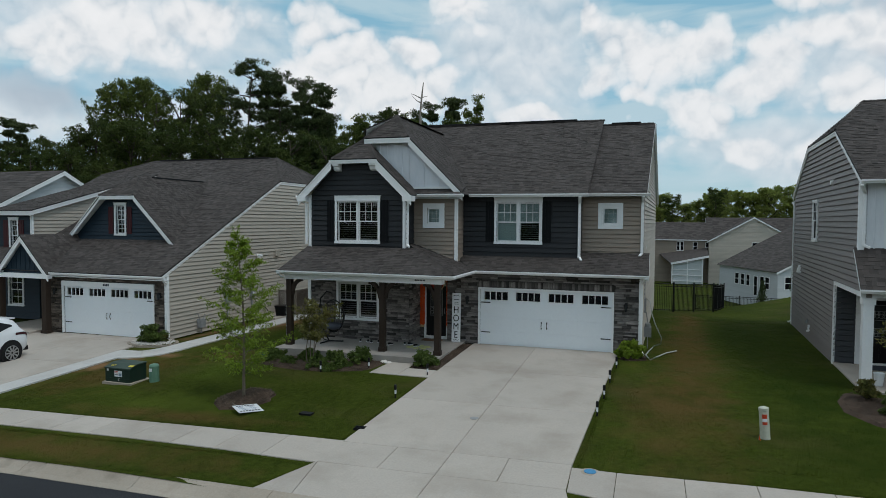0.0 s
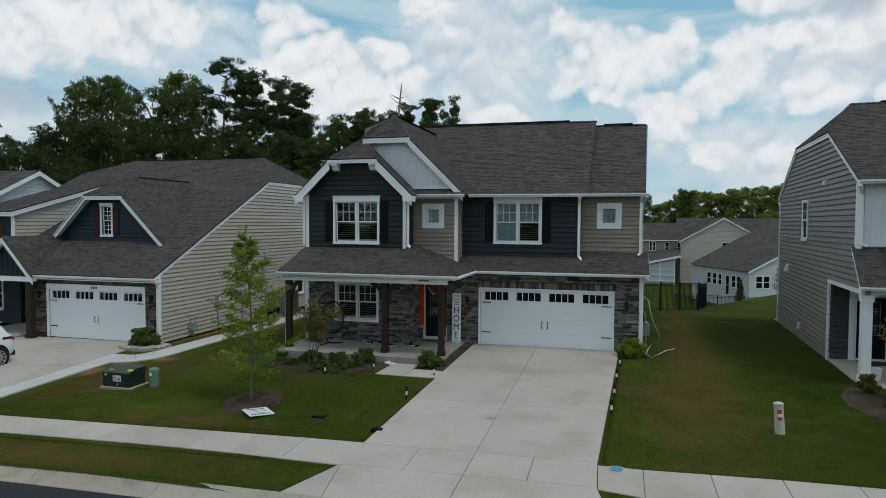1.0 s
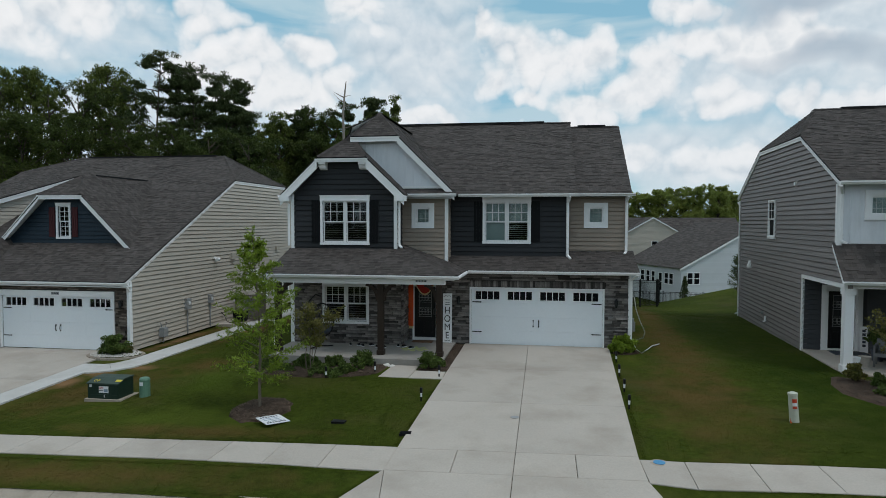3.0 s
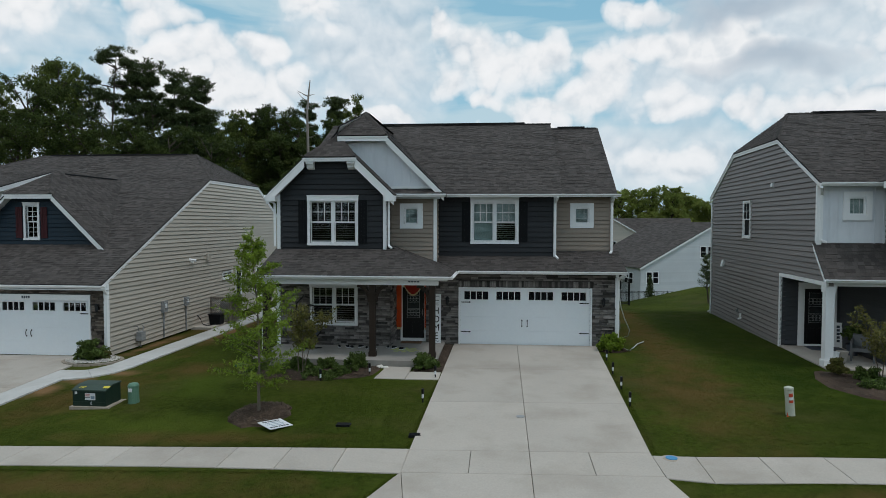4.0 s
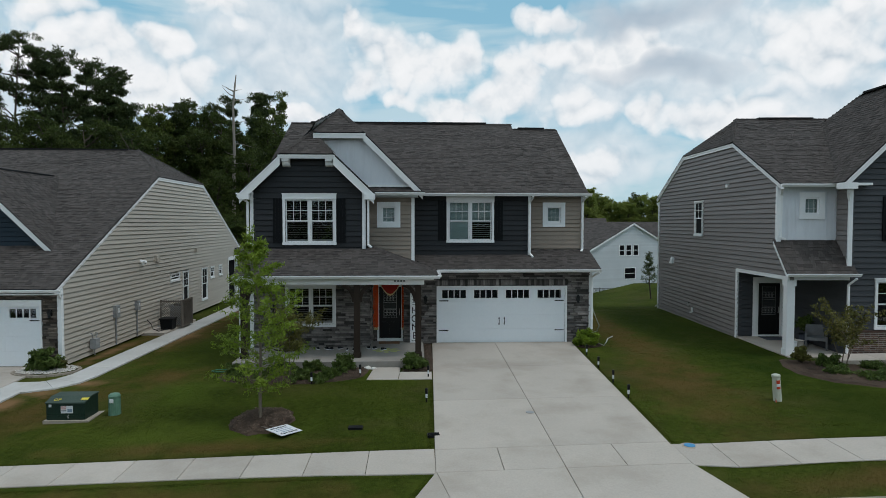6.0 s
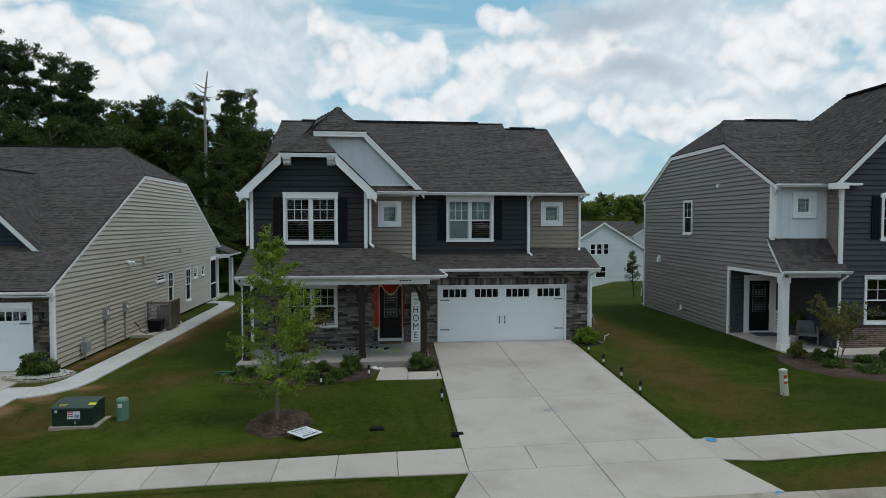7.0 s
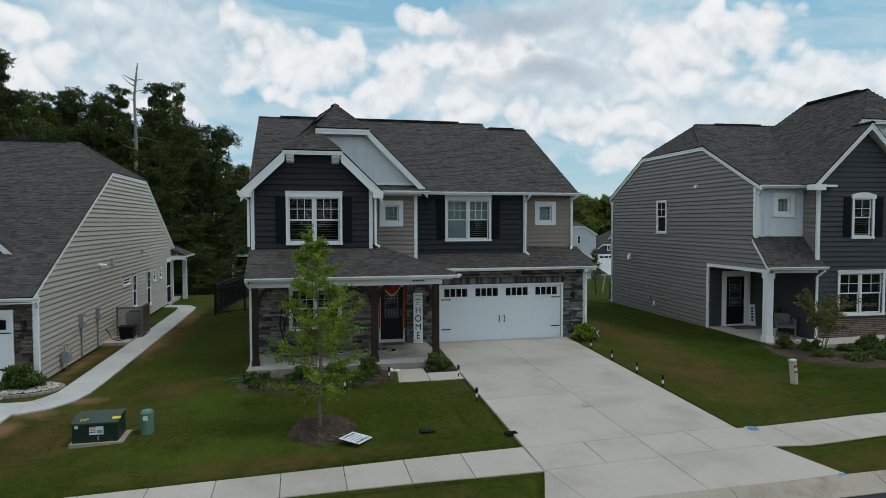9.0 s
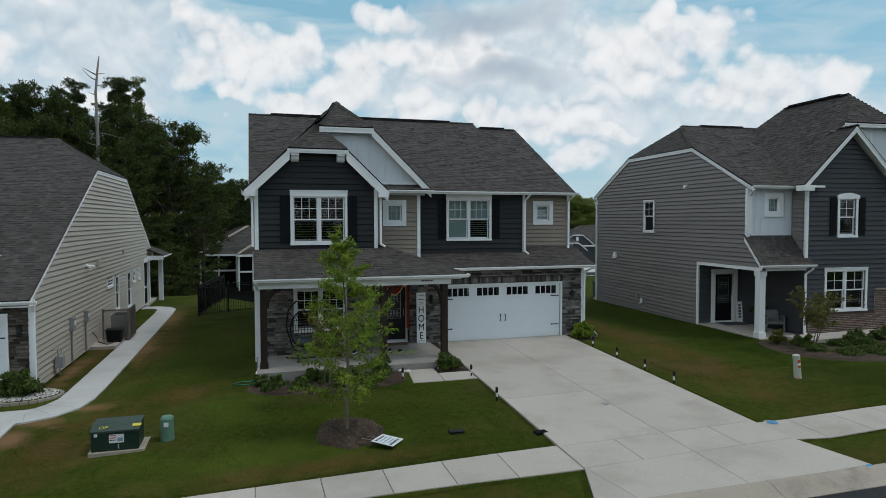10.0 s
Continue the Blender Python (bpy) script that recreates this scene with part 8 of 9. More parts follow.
def woods():
    H = 20.0
    kinds = {"a": broadleaf(11, H, 4.9, 0.105, 44, "leaf_wood", 0.20, 26), "b": broadleaf(12, H, 4.7, 0.105, 44, "leaf_wood", 0.10, 28),
             "c": broadleaf(13, H, 3.6, 0.10, 36, "leaf_light", 0.30, 20, 0.85), "f": broadleaf(16, H, 5.4, 0.17, 40, "leaf_far_lit", 0.05, 30, 1.2), "d": broadleaf(14, H, 5.4, 0.105, 44, "leaf_wood", 0.06, 30),
             "e": broadleaf(15, H, 2.4, 0.10, 34, "leaf_light", 0.15, 22, 0.75), "p": pine(21, H, 4.0, 0.14, 48, 0.50, 21, 0.35),
             "q": pine(22, H, 3.8, 0.14, 46, 0.20, 40, 0.80), "r": pine(23, H, 2.4, 0.14, 46, 0.12, 38, 0.8)}
    words = {"a": "broad green woodland tree with dense summer leaves", "b": "dark green woodland tree leafed almost to the ground", "c": "loose light green woodland tree with gaps in its crown",
             "d": "wide dark green tree at the edge of the woods", "f": "rounded light green tree in the far tree line", "e": "slender light green woodland tree", "p": "tall pine with a bare trunk and flat sprays", "q": "dense dark pine in the woods", "r": "narrow dark pine in the woods"}
    rnd = random.Random(99)
    rows = WOODS + NEAR_DEAD_TRUNK
    for k, x, y, top in rows:
        z = terrain(x, y) - 0.3
        h = (top - z) / H
        plant_tree("pine_tree" if k in "pqr" else "tree", kinds[k], x, y, z, (max(0.55, min(1.25, h ** 0.7)), h), rnd.uniform(0, 360), words[k], "tree", "woodland trees")
    # undergrowth that closes the woods below
    for i in range(64):
        x = -118 + i * 1.62 + rnd.uniform(-0.8, 0.8)
        y = 61 + rnd.uniform(-3, 5) + max(0, (x + 40)) * 0.35 + max(0, -70 - x) * 0.2
        if x > -21:
            continue
        z = terrain(x, y) - 0.5
        h = rnd.uniform(0.50, 0.72) if x < -30 else rnd.uniform(0.42, 0.55) if x < -22 else rnd.uniform(0.32, 0.45)
        k = rnd.choice("bddbe") if x < -45 else rnd.choice("bddb")
        plant_tree("tree", kinds[k], x, y, z, (0.75, h), rnd.uniform(0, 360), words[k], "tree", "woodland edge trees")
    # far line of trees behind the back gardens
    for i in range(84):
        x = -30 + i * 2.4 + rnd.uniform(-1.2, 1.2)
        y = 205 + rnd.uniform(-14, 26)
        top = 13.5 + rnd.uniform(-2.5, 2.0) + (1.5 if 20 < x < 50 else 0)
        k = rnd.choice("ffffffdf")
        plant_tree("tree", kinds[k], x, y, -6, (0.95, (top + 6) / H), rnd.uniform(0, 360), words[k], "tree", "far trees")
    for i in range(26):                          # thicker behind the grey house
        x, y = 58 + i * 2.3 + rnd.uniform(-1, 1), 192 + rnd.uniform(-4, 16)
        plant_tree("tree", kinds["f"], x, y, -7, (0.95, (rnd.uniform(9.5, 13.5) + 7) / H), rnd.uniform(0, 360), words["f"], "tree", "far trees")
    # unseen trees added across the street, only to darken the window reflections
    for i in range(40):
        x = -82 + i * 3.6 + rnd.uniform(-1.2, 1.2)
        y = -34 - rnd.uniform(0, 12)
        k = rnd.choice("bdab")
        plant_tree("tree", kinds[k], x, y, terrain(x, y) - 0.4, (0.85, rnd.uniform(0.55, 0.75)), rnd.uniform(0, 360), words[k], "tree", "trees across the street")
    # dead trunk standing above the woods
    s = thing("dead_tree", "tall bare grey dead trunk with broken limbs", "dead tree")
    mb = MB()
    x, y = -30.6, 81.7
    mb.tube([(x, y, -5), (x + 0.1, y, 5), (x + 0.3, y, 14), (x + 0.2, y, 19), (x + 0.45, y, 21.6), (x + 0.62, y, 23.0)], [0.30, 0.26, 0.18, 0.14, 0.11, 0.06], 8)
    part("trunk", mb, "dead_wood", s, smooth=True)
    twig = random.Random(4)
    for dz, dx, l, r in ((21.0, -1.25, 0.9, 0.09), (20.4, -1.5, 0.5, 0.08), (20.9, 1.0, 0.5, 0.07), (19.7, 1.5, 0.4, 0.06), (18.7, -1.2, 0.5, 0.06), (16.9, 1.8, 0.3, 0.05), (15.6, 1.4, -0.3, 0.05), (14.5, 2.8, -0.6, 0.05), (13.1, -1.6, -0.2, 0.045), (12.0, 3.2, -0.8, 0.05), (10.4, 2.2, -0.5, 0.045), (9.0, -2.0, -0.3, 0.045), (7.5, 2.6, -0.6, 0.045)):
        mb = MB()
        limb(mb, twig, (x + 0.2, y, dz), (dx, 0.3, 0.35 + 0.4 * l), abs(dx) * 1.15, r, 6, 6, 0.30)
        part("branch", mb, "dead_wood", s)


# kind, place and height of the crown's top
WOODS = [("r", -105.4, 82.0, 22.0), ("r", -99.3, 80.0, 20.6), ("a", -101.3, 84.0, 18.9), ("b", -89.6, 78.0, 17.6), ("a", -87.8, 80.0, 19.4), ("d", -86.4, 82.0, 21.6), ("c", -88.1, 86.0, 27.0), ("c", -87.7, 88.0, 29.0),
         ("c", -83.1, 87.0, 28.6), ("c", -80.2, 88.0, 28.3), ("e", -74.2, 84.0, 24.4), ("a", -67.8, 80.0, 24.4), ("c", -69.9, 86.0, 28.2), ("c", -68.6, 88.0, 28.0), ("e", -63.2, 84.0, 25.1), ("p", -55.6, 78.3, 27.6),
         ("q", -50.9, 78.0, 25.8), ("q", -46.8, 76.0, 24.4), ("q", -43.9, 75.0, 23.1), ("q", -41.3, 74.0, 20.8), ("r", -39.1, 73.0, 18.0), ("e", -46.2, 90.0, 19.8), ("e", -45.6, 94.0, 21.4), ("e", -44.2, 96.0, 21.7),
         ("a", -42.6, 98.0, 20.8), ("q", -39.3, 110.0, 25.0), ("q", -38.1, 112.0, 26.9), ("q", -35.4, 112.0, 23.6), ("e", -33.1, 113.6, 27.5), ("a", -68.5, 72.0, 18.8), ("d", -61.1, 70.0, 17.4), ("b", -56.5, 71.0, 17.7),
         ("b", -73.4, 73.0, 18.4), ("a", -50.6, 70.0, 16.3), ("d", -45.9, 69.0, 16.3), ("b", -40.6, 68.0, 15.6), ("a", -36.9, 68.0, 14.8), ("d", -78.4, 70.0, 15.0), ("b", -82.3, 68.0, 14.3), ("a", -90.1, 70.0, 15.4),
         ("a", -111.9, 80.0, 19.5), ("b", -129.0, 84.0, 21.8), ("d", -146.2, 86.0, 23.3), ("a", -170.7, 90.0, 25.5), ("q", -43.0, 105.0, 24.2), ("a", -36.7, 96.0, 19.4), ("q", -44.3, 100.0, 22.0), ("a", -22.7, 76.0, 16.2),
         ("b", -21.7, 80.0, 15.2), ("d", -25.0, 78.0, 14.2), ("a", -21.1, 86.0, 12.7), ("r", -18.6, 72.0, 9.2), ("b", -20.2, 96.0, 11.7), ("a", -16.0, 110.0, 11.5), ("b", -14.3, 118.0, 11.4), ("b", -26.6, 70.0, 12.3),
         ("d", -28.6, 68.0, 10.4), ("b", -21.0, 104.0, 12.0), ("d", -18.2, 102.0, 11.0), ("b", -15.0, 104.0, 10.8), ("d", -12.2, 106.0, 10.6), ("b", -9.5, 108.0, 10.6), ("a", -17.5, 122.0, 12.2), ("a", -11.5, 120.0, 12.0), ("q", -14.2, 92.0, 9.8),
         ("q", -48.5, 80.0, 24.6), ("q", -45.0, 79.0, 23.4), ("p", -53.0, 82.0, 25.0)]
NEAR_DEAD_TRUNK = [("a", -45.5, 98.0, 20.9), ("q", -43.2, 99.0, 22.4), ("a", -40.4, 98.0, 22.7), ("b", -37.6, 97.0, 21.6), ("q", -33.0, 98.5, 24.6), ("r", -30.6, 98.0, 24.4), ("b", -28.6, 96.0, 21.2), ("a", -26.2, 95.0, 18.6), ("d", -31.0, 94.0, 17.5), ("d", -35.0, 93.0, 17.0), ("b", -39.0, 92.0, 17.5)]



def shrub(x, y, rx, rz, seed, mat="leaf", label="rounded green shrub in the mulch bed", size=0.045, n=70, name="shrub", group="shrubs"):
    rnd, rng = random.Random(seed), np.random.default_rng(seed)
    z = terrain(x, y)
    t = thing(name, label, "shrub", group, at=(x, y, z))
    mb = MB()
    cs, rs = [], []
    for i in range(16):
        a, e = rnd.uniform(0, 6.283), rnd.uniform(0.1, 1.0)
        tip = Vector((math.cos(a) * rx * (1 - 0.5 * e), math.sin(a) * rx * (1 - 0.5 * e), rz * (0.25 + 1.2 * e)))
        mb.tube([(0, 0, -0.03), tuple(tip * 0.5), tuple(tip)], [0.014, 0.010, 0.005], 5)
        for _ in range(3):
            cs.append(tuple(tip * rnd.uniform(0.55, 1.05) + Vector((rnd.uniform(-1, 1), rnd.uniform(-1, 1), rnd.uniform(-0.5, 0.5))) * rx * 0.25))
            rs.append(rx * rnd.uniform(0.22, 0.36))
    part("stem", mb, "bark", t)
    part("foliage", leaf_mesh("foliage", mat, rng, cs, rs, n, size, 0.85), mat, t)
    return t


def young_tree():
    """A slim oak: a straight leader with a spire, upswept limbs that droop at their ends, fine feathery twigs."""
    rnd, rng = random.Random(8), np.random.default_rng(8)
    x, y = -11.58, 15.85
    z = terrain(x, y)
    t = thing("young_tree", "slim young tree with feathery bright green leaves in a mulch ring", "tree", at=(x, y, z))
    mb = MB()
    trunk = limb(mb, rnd, (0, 0, -0.1), (0.0, 0.0, 1), 4.72, 0.046, 12, 8, 0.045)
    cs, rs = [], []
    limbs = 44
    for i in range(limbs):
        k = 0.17 + 0.80 * (i / (limbs - 1)) ** 1.05
        at = trunk[min(11, int(k * 12))].lerp(trunk[min(12, int(k * 12) + 1)], (k * 12) % 1)
        a = i * 2.4 + rnd.uniform(-0.5, 0.5)
        L = lerp_table(k, [(0.16, 0.70), (0.28, 1.05), (0.44, 1.12), (0.60, 0.92), (0.76, 0.60), (0.88, 0.30), (1, 0.12)]) * rnd.uniform(0.55, 1.12)
        br = limb(mb, rnd, at, (math.cos(a), math.sin(a), 0.15 + 0.9 * max(0, k - 0.2)), L, 0.012 * (1.1 - 0.6 * k), 7, 5, 0.18)
        for j, p in enumerate(br[2:]):
            cs.append(tuple(p)), rs.append(rnd.uniform(0.08, 0.15))
            for _ in range(2):
                tw = limb(mb, rnd, p, (math.cos(a) + rnd.uniform(-1, 1), math.sin(a) + rnd.uniform(-1, 1), rnd.uniform(-0.35, 0.55)), 0.14 + 0.20 * min(1.0, L), 0.0035, 3, 3)
                for q in tw[1:]:
                    cs.append(tuple(q)), rs.append(rnd.uniform(0.05, 0.10))
    for p in trunk[10:]:
        for _ in range(2):
            tw = limb(mb, rnd, p, (rnd.uniform(-0.6, 0.6), rnd.uniform(-0.6, 0.6), 0.9), 0.26, 0.004, 3, 3)
            for q in tw[1:]:
                cs.append(tuple(q)), rs.append(rnd.uniform(0.04, 0.08))
    part("trunk", mb, "pale_bark", t)
    part("crown", leaf_mesh("crown", "leaf_young", rng, cs, rs, 6, 0.052, 0.8, 0.32, -0.25), "leaf_young", t)


def myrtle(x, y, high, seed, mat, label, spread=0.8):
    rnd, rng = random.Random(seed), np.random.default_rng(seed)
    t = thing("small_tree", label, "small tree", at=on(x, y))
    mb, cs, rs = MB(), [], []
    for i in range(4):
        a = i * 1.6 + 0.4
        stem = limb(mb, rnd, (0.06 * math.cos(a), 0.06 * math.sin(a), -0.05), (0.20 * math.cos(a), 0.20 * math.sin(a), 1), high * 0.8, 0.022, 6, 6)
        for p in stem[3:]:
            for _ in range(3):
                br = limb(mb, rnd, p, (rnd.uniform(-1, 1), rnd.uniform(-1, 1), 0.5), spread * rnd.uniform(0.4, 0.9), 0.008, 4, 4)
                for q in br[1:]:
                    cs.append(tuple(q)), rs.append(rnd.uniform(0.10, 0.18))
    part("stem", mb, "pale_bark", t)
    part("crown", leaf_mesh("crown", mat, rng, cs, rs, 16, 0.05, 0.8, 0.5), mat, t)


def mulch_bed(name, outline, label, seed):
    """A low mound of bark mulch with loose chips."""
    rnd = random.Random(seed)
    c = (sum(p[0] for p in outline) / len(outline), sum(p[1] for p in outline) / len(outline))
    n, rings = len(outline), (1.0, 0.93, 0.7, 0.4)
    vs = [(c[0] + (x - c[0]) * k, c[1] + (y - c[1]) * k, terrain(c[0] + (x - c[0]) * k, c[1] + (y - c[1]) * k) + (-0.03, 0.05, 0.075, 0.09)[i]) for i, k in enumerate(rings) for x, y in outline]
    vs.append((*c, terrain(*c) + 0.10))
    fs = [(i * n + j, i * n + (j + 1) % n, (i + 1) * n + (j + 1) % n, (i + 1) * n + j) for i in range(3) for j in range(n)] + [(3 * n + j, 3 * n + (j + 1) % n, 4 * n) for j in range(n)]
    bed = solid(name, MB().add(vs, fs), "mulch", label, "mulch bed", kind="stuff")
    mb = MB()
    for _ in range(1500):
        j, k, w = rnd.randrange(n), math.sqrt(rnd.random()) * 0.97, rnd.random()
        ex, ey = outline[j][0] * (1 - w) + outline[(j + 1) % n][0] * w, outline[j][1] * (1 - w) + outline[(j + 1) % n][1] * w
        x, y = c[0] + (ex - c[0]) * k, c[1] + (ey - c[1]) * k
        z = terrain(x, y) + lerp_table(k, [(0, 0.10), (0.4, 0.095), (0.7, 0.08), (0.93, 0.055), (1.0, -0.01)])
        a, l = rnd.uniform(0, 6.28), rnd.uniform(0.02, 0.05)
        dx, dy = math.cos(a) * l, math.sin(a) * l
        t = rnd.uniform(-0.01, 0.02)
        mb.add([(x - dx - dy * 0.3, y - dy + dx * 0.3, z), (x - dx + dy * 0.3, y - dy - dx * 0.3, z), (x + dx + dy * 0.3, y + dy - dx * 0.3, z + 0.015 + t), (x + dx - dy * 0.3, y + dy + dx * 0.3, z + 0.015 + t)], [(0, 1, 2, 3)])
    part("chips", mb, "chip", bed)


def ring(x, y, rx, ry, n=22, wob=0.08, seed=1):
    rnd = random.Random(seed)
    return [(x + rx * math.cos(2 * math.pi * k / n) * (1 + rnd.uniform(-wob, wob)), y + ry * math.sin(2 * math.pi * k / n) * (1 + rnd.uniform(-wob, wob))) for k in range(n)]


def garden():
    young_tree()
    mulch_bed("mulch_ring", ring(-11.55, 15.85, 0.80, 0.95, seed=2), "round bed of dark bark mulch under the young tree", 1)
    mulch_bed("mulch_bed", [(-13.9, 20.5), (-13.95, 20.0), (-13.6, 19.55), (-12.9, 19.25), (-12.2, 19.05), (-11.5, 18.9), (-10.8, 18.85), (-10.0, 19.0), (-9.5, 19.2), (-9.25, 19.5), (-9.15, 20.0), (-9.12, 20.52), (-11.5, 20.52)], "mulched planting bed before the porch", 2)
    mulch_bed("mulch_bed", [(-8.15, 20.0), (-7.6, 19.97), (-7.16, 20.0), (-7.12, 21.5), (-7.1, 23.9), (-7.38, 23.9), (-7.40, 20.52), (-8.15, 20.52)], "narrow mulched bed between porch and driveway", 3)
    mulch_bed("mulch_bed", ring(-1.25, 23.45, 0.48, 0.45, 14, 0.1, 3), "small mulched bed at the garage corner", 4)
    mulch_bed("mulch_bed", [(4.30, 20.6), (3.95, 19.7), (3.9, 18.7), (4.3, 17.6), (5.2, 16.9), (7.0, 16.5), (9.0, 16.6), (12, 16.8), (12, 19.9), (9, 19.9), (7.0, 19.6), (6.2, 19.4), (5.4, 20.0)], "mulched bed of shrubs before the grey house", 5)
    for i, (x, y, rx, rz, m) in enumerate(((-10.0, 20.05, 0.40, 0.36, "leaf"), (-10.95, 20.15, 0.32, 0.28, "leaf"), (-7.75, 20.27, 0.38, 0.34, "leaf"), (-12.1, 20.2, 0.32, 0.26, "leaf"),
                                           (-10.35, 19.45, 0.30, 0.22, "leaf"), (-11.15, 19.3, 0.32, 0.20, "leaf"), (-12.4, 19.6, 0.28, 0.16, "leaf"), (-13.05, 20.1, 0.26, 0.22, "leaf"), (-13.5, 20.25, 0.22, 0.22, "leaf"),
                                           (-11.6, 19.9, 0.28, 0.24, "leaf"), (-13.25, 19.75, 0.22, 0.14, "leaf"), (-10.6, 19.15, 0.30, 0.12, "leaf"))):
        shrub(x, y, rx, rz, 100 + i, m)
    shrub(-1.35, 23.3, 0.42, 0.40, 130, "leaf_young", "arching green shrub at the garage corner", 0.07)
    shrub(-20.15, 21.75, 0.52, 0.52, 131, "leaf", "dense dark green shrub in white pebbles", 0.055, 110)
    shrub(-19.7, 21.9, 0.2, 0.25, 132, "leaf_red", "small dry plant in white pebbles", 0.03, 30)
    myrtle(-11.65, 19.65, 2.3, 41, "leaf_red", "small multi-stemmed tree with reddish green leaves")
    myrtle(5.75, 19.3, 2.2, 42, "leaf_red", "small multi-stemmed tree before the grey house", 0.75)
    for i, (x, y, rx, rz, m) in enumerate(((4.75, 19.9, 0.34, 0.50, "leaf_red"), (5.35, 19.35, 0.40, 0.35, "leaf"), (5.0, 18.5, 0.50, 0.16, "leaf"), (5.7, 17.9, 0.6, 0.16, "leaf"), (6.5, 17.7, 0.6, 0.18, "leaf"),
                                           (7.2, 18.6, 0.5, 0.3, "leaf"), (7.9, 19.3, 0.5, 0.4, "leaf"), (7.4, 17.6, 0.5, 0.2, "leaf"), (8.6, 18.2, 0.6, 0.35, "leaf_young"), (9.0, 19.3, 0.5, 0.4, "leaf"), (9.9, 18.6, 0.6, 0.35, "leaf"), (6.4, 18.9, 0.45, 0.22, "leaf"))):
        shrub(x, y, rx * 0.82, rz * 0.85, 150 + i, m, "spreading green shrub before the grey house", n=50)
    p = thing("side_walk", "pale concrete garden path before the grey house", "path", kind="structure")
    for a, b in ((5.9, 7.4), (7.4, 8.9), (8.9, 10.4), (10.4, 12)):
        part("slab", slab(MB(), [(a, 19.75), (b, 19.75), (b, 20.75), (a, 20.75)], lift=0.14, thick=0.2), "concrete", p)


def lawn_blades():
    """Tufts of grass on the near lawns, thicker along the edges of paths."""
    rng = np.random.default_rng(5)
    pts = []

    def field(n, x0, x1, y0, y1):
        pts.append(np.stack([rng.uniform(x0, x1, n), rng.uniform(y0, y1, n)], 1))

    def thinning(n, x0, x1, y0, y1, far):
        """Thinner with the distance from the street, without a seam."""
        w = rng.random((n, 2))
        y = y0 + (y1 - y0) * (1 - np.sqrt(1 - w[:, 1] * (1 - far * far))) / (1 - far)
        pts.append(np.stack([x0 + (x1 - x0) * w[:, 0], y], 1))

    thinning(46000, -19.0, -7.4, 13.72, 19.0, 0.75)
    thinning(21000, -17.9, -13.9, 19, 40, 0.22)
    field(1500, -19.35, -18.2, 13.8, 19.1)
    field(1800, -19.9, -18.95, 22.6, 35)
    thinning(50000, -1.95, 5.0, 13.3, 41, 0.2)
    field(10000, -22, -7.9, 10.95, 12.3)
    field(6000, -1.75, 6, 10.7, 12.1)
    field(5000, 4.3, 12, 12.9, 16.6)
    field(9000, -1, 14, 40, 50)
    field(2500, -18.0, -13.7, 40, 47)
    # edges
    for (xa, ya, xb, yb, n) in ((-19, 13.70, -7.4, 13.70, 3000), (-22, 12.28, -7.5, 12.28, 3000), (-22, 10.92, -8.1, 10.92, 2500), (-7.38, 13.7, -7.20, 19.0, 1800), (-2.05, 13.5, -1.70, 23.0, 2600), (-2.0, 13.45, 6, 13.15, 2200), (-1.95, 12.15, 6, 11.8, 1800), (-8.0, 10.9, -7.4, 12.3, 500)):
        w = rng.random(n)
        pts.append(np.stack([xa + (xb - xa) * w + rng.normal(0, 0.025, n), ya + (yb - ya) * w + rng.normal(0, 0.025, n)], 1))
    P = np.concatenate(pts)
    keep = ~(((P[:, 0] + 11.55) ** 2 / 0.6 + (P[:, 1] - 15.85) ** 2 / 0.85) < 1.0)
    keep &= ~((P[:, 0] > -17.5) & (P[:, 0] < -15.9) & (P[:, 1] > 16.0) & (P[:, 1] < 17.4))
    for cx, cy, rx, ry in BARE:                  # little grows on the bare clay
        keep &= (np.hypot((P[:, 0] - cx) / rx, (P[:, 1] - cy) / ry) + rng.uniform(0, 0.9, len(P))) > 1.0
    P = P[keep]
    z = np.array([terrain(x, y) + swell(x, y) for x, y in P])
    n = len(P)
    k = 3
    base = np.repeat(np.column_stack([P, z - 0.01]), k, axis=0) + np.column_stack([rng.normal(0, 0.03, n * k), rng.normal(0, 0.03, n * k), np.zeros(n * k)])
    a = rng.uniform(0, 6.283, n * k)
    h = rng.uniform(0.010, 0.028, n * k)
    wd = np.column_stack([np.cos(a), np.sin(a), np.zeros(n * k)]) * 0.009
    tip = base + np.column_stack([rng.normal(0, 0.034, n * k), rng.normal(0, 0.034, n * k), h])
    v = np.stack([base - wd, base + wd, tip], 1).reshape(-1, 3)
    me = bpy.data.meshes.new("grass")
    me.from_pydata(v.tolist(), [], np.arange(len(v)).reshape(-1, 3).tolist())
    me.materials.append(MAT["blade"])
    tagged(new("grass", me), "short green and straw-coloured lawn grass", "grass", kind="stuff")


right_porch_things()
woods()
garden()
lawn_blades()

